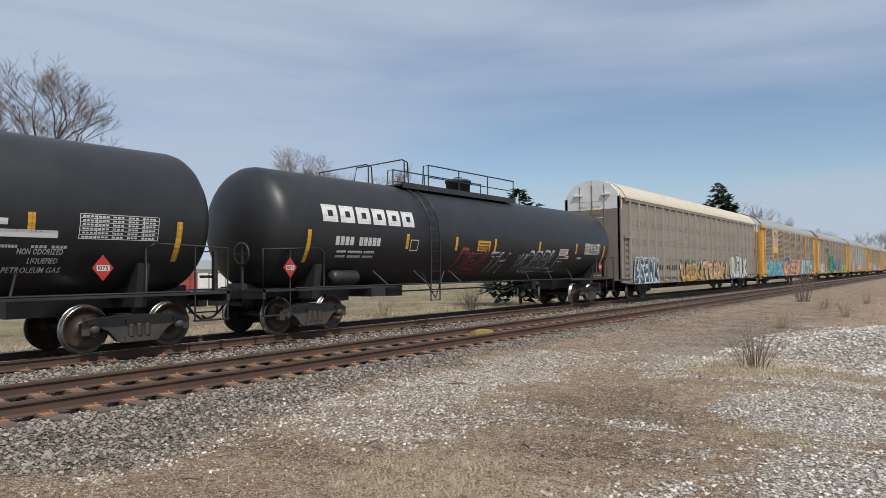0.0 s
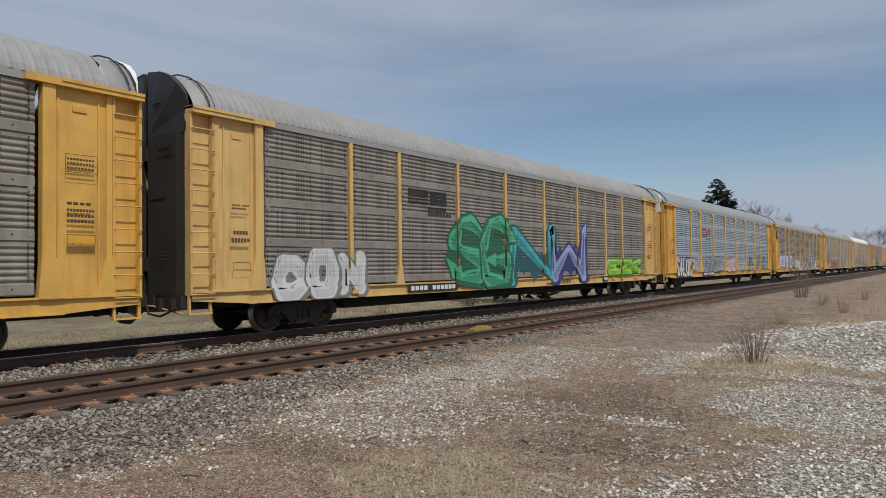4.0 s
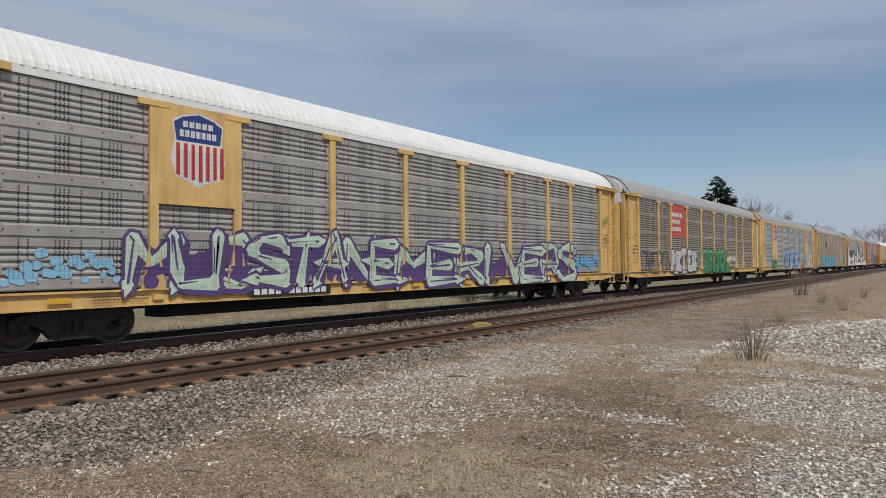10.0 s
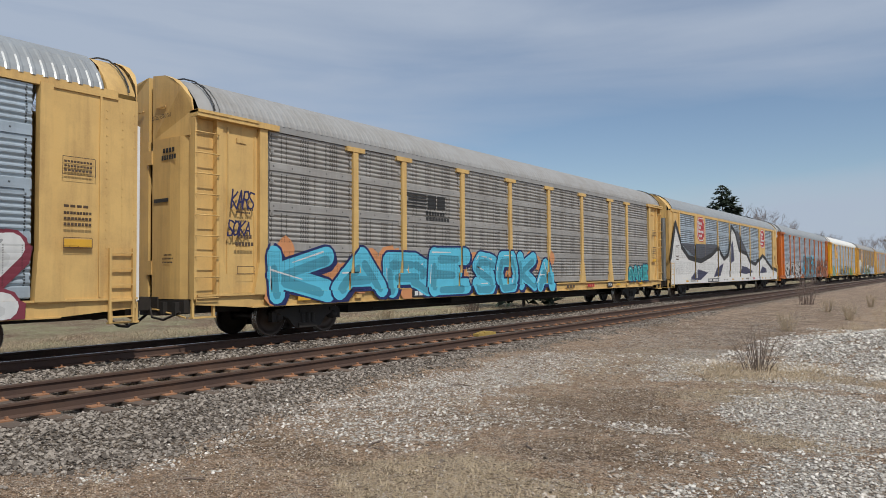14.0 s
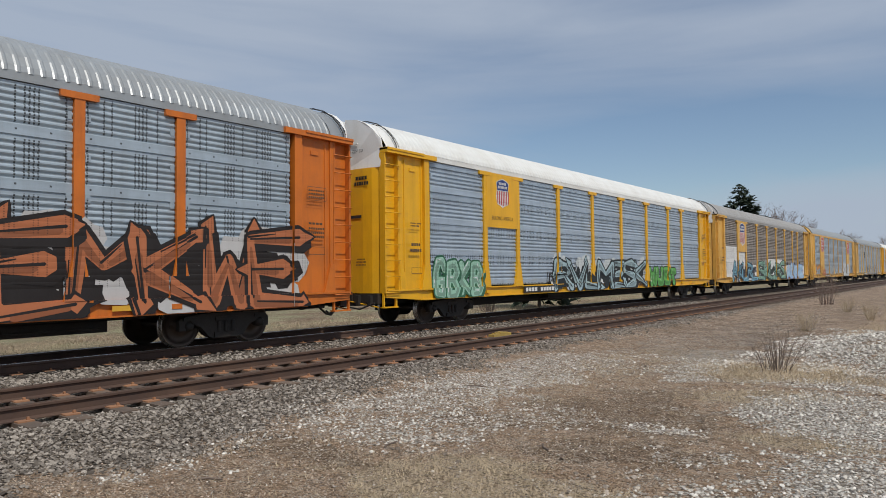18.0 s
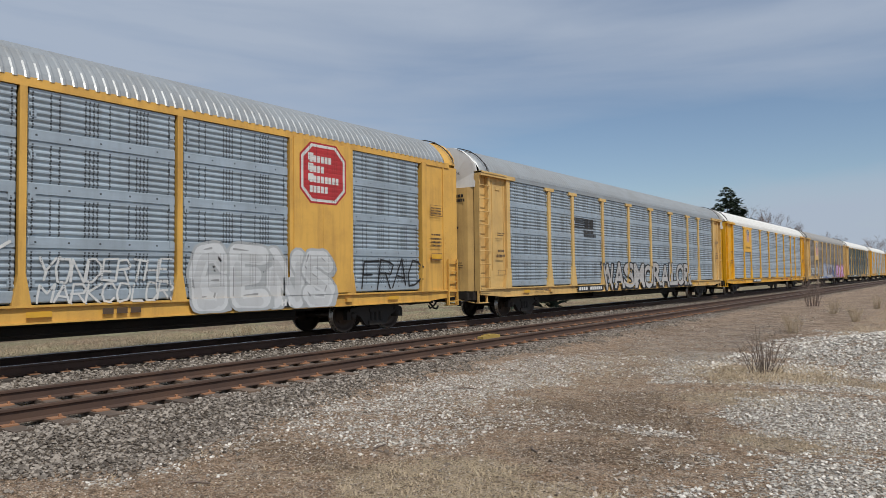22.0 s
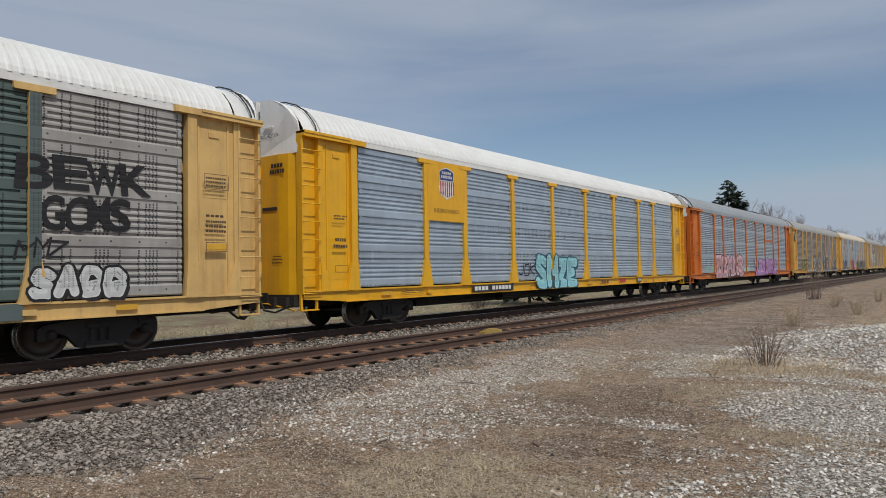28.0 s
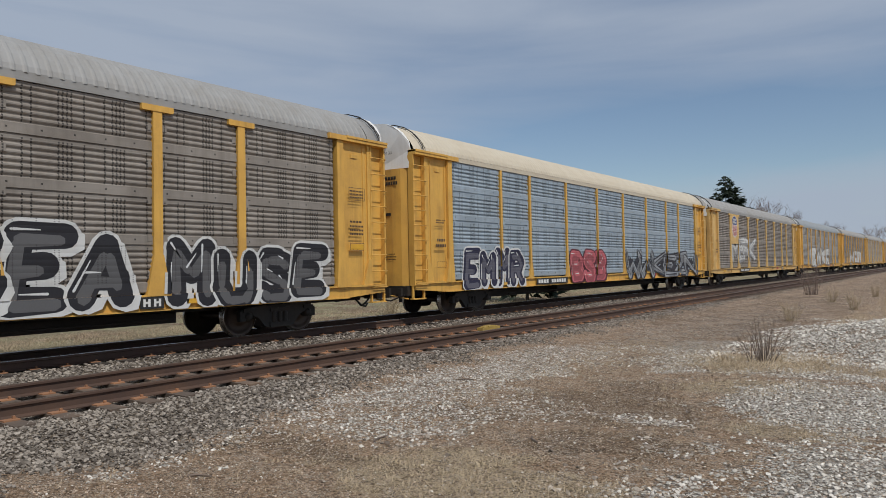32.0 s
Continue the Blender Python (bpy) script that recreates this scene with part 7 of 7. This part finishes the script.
def stones(name, label, material, places, lo, hi, seed, flat=0.65):
    """Loose stones, each a rough little polyhedron, in one mesh."""
    rs = np.random.RandomState(seed)
    base = np.array([(1, 0, 0), (-1, 0, 0), (0, 1, 0), (0, -1, 0), (0, 0, 1), (0, 0, -1), (.6, .6, .6), (-.6, .6, -.6), (.6, -.6, -.6), (-.6, -.6, .6)])
    bm = bmesh.new()
    forms = []
    for k in range(8):
        bm.clear()
        for q in base * rs.uniform(0.7, 1.2, (10, 1)):
            bm.verts.new(q)
        hull = bmesh.ops.convex_hull(bm, input=bm.verts)
        bmesh.ops.delete(bm, geom=[g for g in hull["geom_interior"] if isinstance(g, bmesh.types.BMVert)], context="VERTS")
        bm.verts.index_update()
        forms.append((np.array([v.co[:] for v in bm.verts]), [tuple(v.index for v in f.verts) for f in bm.faces]))
    bm.free()
    vs, fs, n = [], [], 0
    for x, y, z in places:
        co, faces = forms[rs.randint(8)]
        s = lo + (hi - lo) * rs.rand() ** 2
        a = rs.uniform(0, math.tau)
        c, q = math.cos(a), math.sin(a)
        k = co * np.array([s, s * rs.uniform(0.6, 1.0), s * flat])
        tilt = rs.uniform(-0.5, 0.5)
        k[:, 2] += k[:, 0] * tilt * 0.6
        out = np.stack([k[:, 0] * c - k[:, 1] * q + x, k[:, 0] * q + k[:, 1] * c + y, k[:, 2] + z + s * 0.25], 1)
        vs += out.tolist()
        fs += [tuple(i + n for i in f) for f in faces]
        n += len(co)
    me = bpy.data.meshes.new(name)
    me.from_pydata(vs, [], fs)
    me.materials.append(material)
    ob = new(name, me)
    return tagged(ob, label, "stones", kind="stuff")


def scatter(seed, n, x0, x1, y0, y1, power, keep):
    """Random places, denser towards the camera."""
    rs = np.random.RandomState(seed)
    out = []
    for _ in range(n):
        x, y = rs.uniform(x0, x1), y0 + (y1 - y0) * rs.rand() ** power
        if rs.rand() < keep(x, y):
            out.append((x, y, ground_z(x, y)))
    return out


BALLAST = stone_material("grey_ballast_stone", (0.07, 0.056, 0.044), (0.41, 0.36, 0.305))
PALE = stone_material("pale_limestone_gravel", (0.42, 0.385, 0.335), (0.80, 0.755, 0.685))
DUSTY = stone_material("dusty_grey_gravel", (0.14, 0.11, 0.085), (0.62, 0.54, 0.45))
GRIT = stone_material("brown_grey_grit", (0.12, 0.085, 0.058), (0.60, 0.48, 0.37))
stones("ballast", "grey crushed-stone ballast along the track", BALLAST,
       scatter(1, 44000, -8.95, -5.9, 1.5, 30, 1.6, lambda x, y: ballast_cover(x, y) * (1 - 0.8 * smooth(-8.74, -8.84, x))), 0.011, 0.037, 11)
stones("ballast", "grey ballast between the two tracks", BALLAST,
       scatter(2, 9000, -13.3, -11.0, 4.5, 40, 1.5, lambda x, y: 0.95), 0.02, 0.05, 12)
stones("gravel_heap", "heap of pale limestone gravel", PALE,
       scatter(4, 16000, -4.2, 4.5, 13.6, 24.5, 1.2, lambda x, y: blobs(x, y, GRAVEL)), 0.015, 0.048, 14)
stones("gravel", "pale gravel scattered over the dirt", PALE,
       scatter(5, 52000, -8.2, 2.0, 3.0, 15.0, 1.5, lambda x, y: blobs(x, y, GRAVEL)), 0.008, 0.029, 15)
stones("gravel", "thin dusty gravel along the lane", DUSTY,
       scatter(7, 22000, -8.2, -2.0, 5.0, 40.0, 1.6, lambda x, y: (0.06 + 0.7 * smooth(0.0, 0.4, noise.noise((x * 0.7, y * 0.45, 9.0)))) * (0.25 + 0.75 * smooth(7.5, 10.5, y))), 0.010, 0.034, 17)
stones("grit", "small pale stones on the dirt lane", PALE,
       scatter(6, 15000, -7.0, 1.0, 2.6, 24, 1.5, lambda x, y: 0.15 + 0.6 * smooth(0.0, 0.4, noise.noise((x * 0.8, y * 0.8, 5.0)))), 0.004, 0.014, 16)
stones("grit", "brown and grey grit over the dirt", GRIT,
       scatter(8, 30000, -7.4, 0.5, 2.6, 15, 1.6, lambda x, y: 0.85 * (1 - ballast_cover(x, y))), 0.004, 0.016, 18)


def grass(name, label, places, seed, h0, h1):
    rs = np.random.RandomState(seed)
    vs, fs, n = [], [], 0
    for x, y, z in places:
        for _ in range(6):
            a, h, w = rs.uniform(0, math.tau), rs.uniform(h0, h1), rs.uniform(0.0025, 0.005)
            bx, by = x + rs.uniform(-0.06, 0.06), y + rs.uniform(-0.06, 0.06)
            tx, ty, tz = math.cos(a) * h * rs.uniform(0.4, 1.6), math.sin(a) * h * rs.uniform(0.4, 1.6), h * rs.uniform(0.25, 0.9)
            px, py = -math.sin(a) * w, math.cos(a) * w
            vs += [(bx - px, by - py, z - 0.01), (bx + px, by + py, z - 0.01), (bx + tx, by + ty, z + tz)]
            fs.append((n, n + 1, n + 2))
            n += 3
    me = bpy.data.meshes.new(name)
    me.from_pydata(vs, [], fs)
    me.materials.append(DRYGRASS)
    return tagged(new(name, me), label, "grass", kind="stuff")


grass("dry_grass", "flattened dry grass on the dirt", scatter(21, 22000, -6.5, 2.0, 2.6, 16, 1.4, lambda x, y: max(0.06, blobs(x, y, STRAW))), 31, 0.025, 0.085)
grass("dry_grass", "straw-coloured grass round the shrub", scatter(22, 1800, -4.6, -1.2, 11.5, 16.0, 1.0, lambda x, y: hill(x, y, -2.9, 13.4, 1.5, 1.6, 1.2)), 32, 0.08, 0.24)
grass("tall_grass", "tall dry grass behind the railway", scatter(23, 9000, -24, -17.8, 6, 60, 1.5, lambda x, y: 0.8), 33, 0.08, 0.3)
grass("tall_grass", "dry grass beside the lane", scatter(24, 5000, -3.0, 8, 22, 60, 1.3, lambda x, y: 0.8), 34, 0.1, 0.35)


def litter():
    """Broken twigs and dead stalks strewn over the dirt."""
    rs = np.random.RandomState(44)
    s = Shape()
    for x, y, z in scatter(45, 900, -7.0, 2.0, 2.7, 17, 1.4, lambda x, y: 1 - ballast_cover(x, y)):
        a, n, r = rs.uniform(0, math.tau), rs.uniform(0.03, 0.14), rs.uniform(0.0015, 0.004)
        d = (math.cos(a) * n, math.sin(a) * n)
        s.tube([(x - d[0], y - d[1], z + 0.008), (x + rs.uniform(-0.02, 0.02), y, z + 0.014), (x + d[0], y + d[1], z + 0.01 + rs.uniform(0, 0.03))], r, 3, False, r * 0.5)
    ob = new("twig_litter", s.mesh("twig_litter"))
    ob.data.materials[0] = BARK
    tagged(ob, "broken dark twigs strewn over the dirt", "twigs", kind="stuff")


litter()


def stick(at, length, turn, r=0.012):
    s = Shape().tube([(-length / 2, 0, r), (-length * 0.1, 0.02, r * 1.3), (length / 2, -0.02, r)], r, 6, True, r * 0.6)
    s.tube([(length * 0.1, 0, r), (length * 0.25, 0.07, r * 1.5)], r * 0.5, 4, True, r * 0.3)
    ob = new("stick", s.mesh("stick"))
    ob.data.materials[0] = BARK
    ob.location, ob.rotation_euler = (at[0], at[1], ground_z(*at)), (0, 0, turn)
    tagged(ob, "dark dry stick lying on the dirt", "stick")


stick((-6.5, 9.2), 0.3, 0.6)
stick((-5.55, 3.7), 0.22, 0.7)
stick((-5.1, 5.6), 0.28, 1.9)
stick((-3.6, 6.3), 0.25, 2.4)

lub = thing("rail_greaser", "yellow plate box beside the siding's rail", "track fitting", at=(-10.28, 15.7, -0.17))
part("box", Shape().box(-0.09, 0.09, -0.42, 0.42, -0.02, 0.05).box(-0.06, 0.06, -0.3, 0.3, 0.05, 0.075), SIGNYEL, lub)
part("lid", Shape().box(-0.095, 0.095, -0.12, 0.12, 0.045, 0.09), SIGNYEL, lub)


# ---- what moves ----
def train_y(t):
    """Where the first autorack begins along the track at t seconds."""
    return 31.158 - 20.3778 * t - 0.00885 * t * t


def spin(car_y, wheel, local_y):
    """Turns a wheelset while its car rolls past; it keeps its turn before and after."""
    rows, n = [], 0
    for f in range(0, 32 * FPS + 1):
        t = f / FPS
        y = car_y(t)
        near = -22 < y < 60
        if near or f == 0 or f == 32 * FPS:
            a = -(y - car_y(0)) / 0.457
            rows.append((t, Matrix.LocRotScale((0, local_y, 0.457), Euler((-a % math.tau, 0, 0)), None)))
    return rows


def motions():
    where = {}
    for i, car in enumerate(CARS):
        where[car] = lambda t, i=i: train_y(t) + PITCH * i + H + SHIFT[i]
    for k, car in enumerate(TANKS[::-1]):
        where[car] = lambda t, k=k: train_y(t) - 10.628 - 21.25 * k
    for car, y in where.items():
        walk(car, [(t, pose(TRAIN_X, y(t), 0)) for t in range(33)])
    for car, wheel, local_y in WHEELS:
        if car in TANKS:
            walk(wheel, spin(where[car], wheel, local_y))
        else:
            rows = spin(where[car], wheel, local_y)
            walk(wheel, rows)


motions()
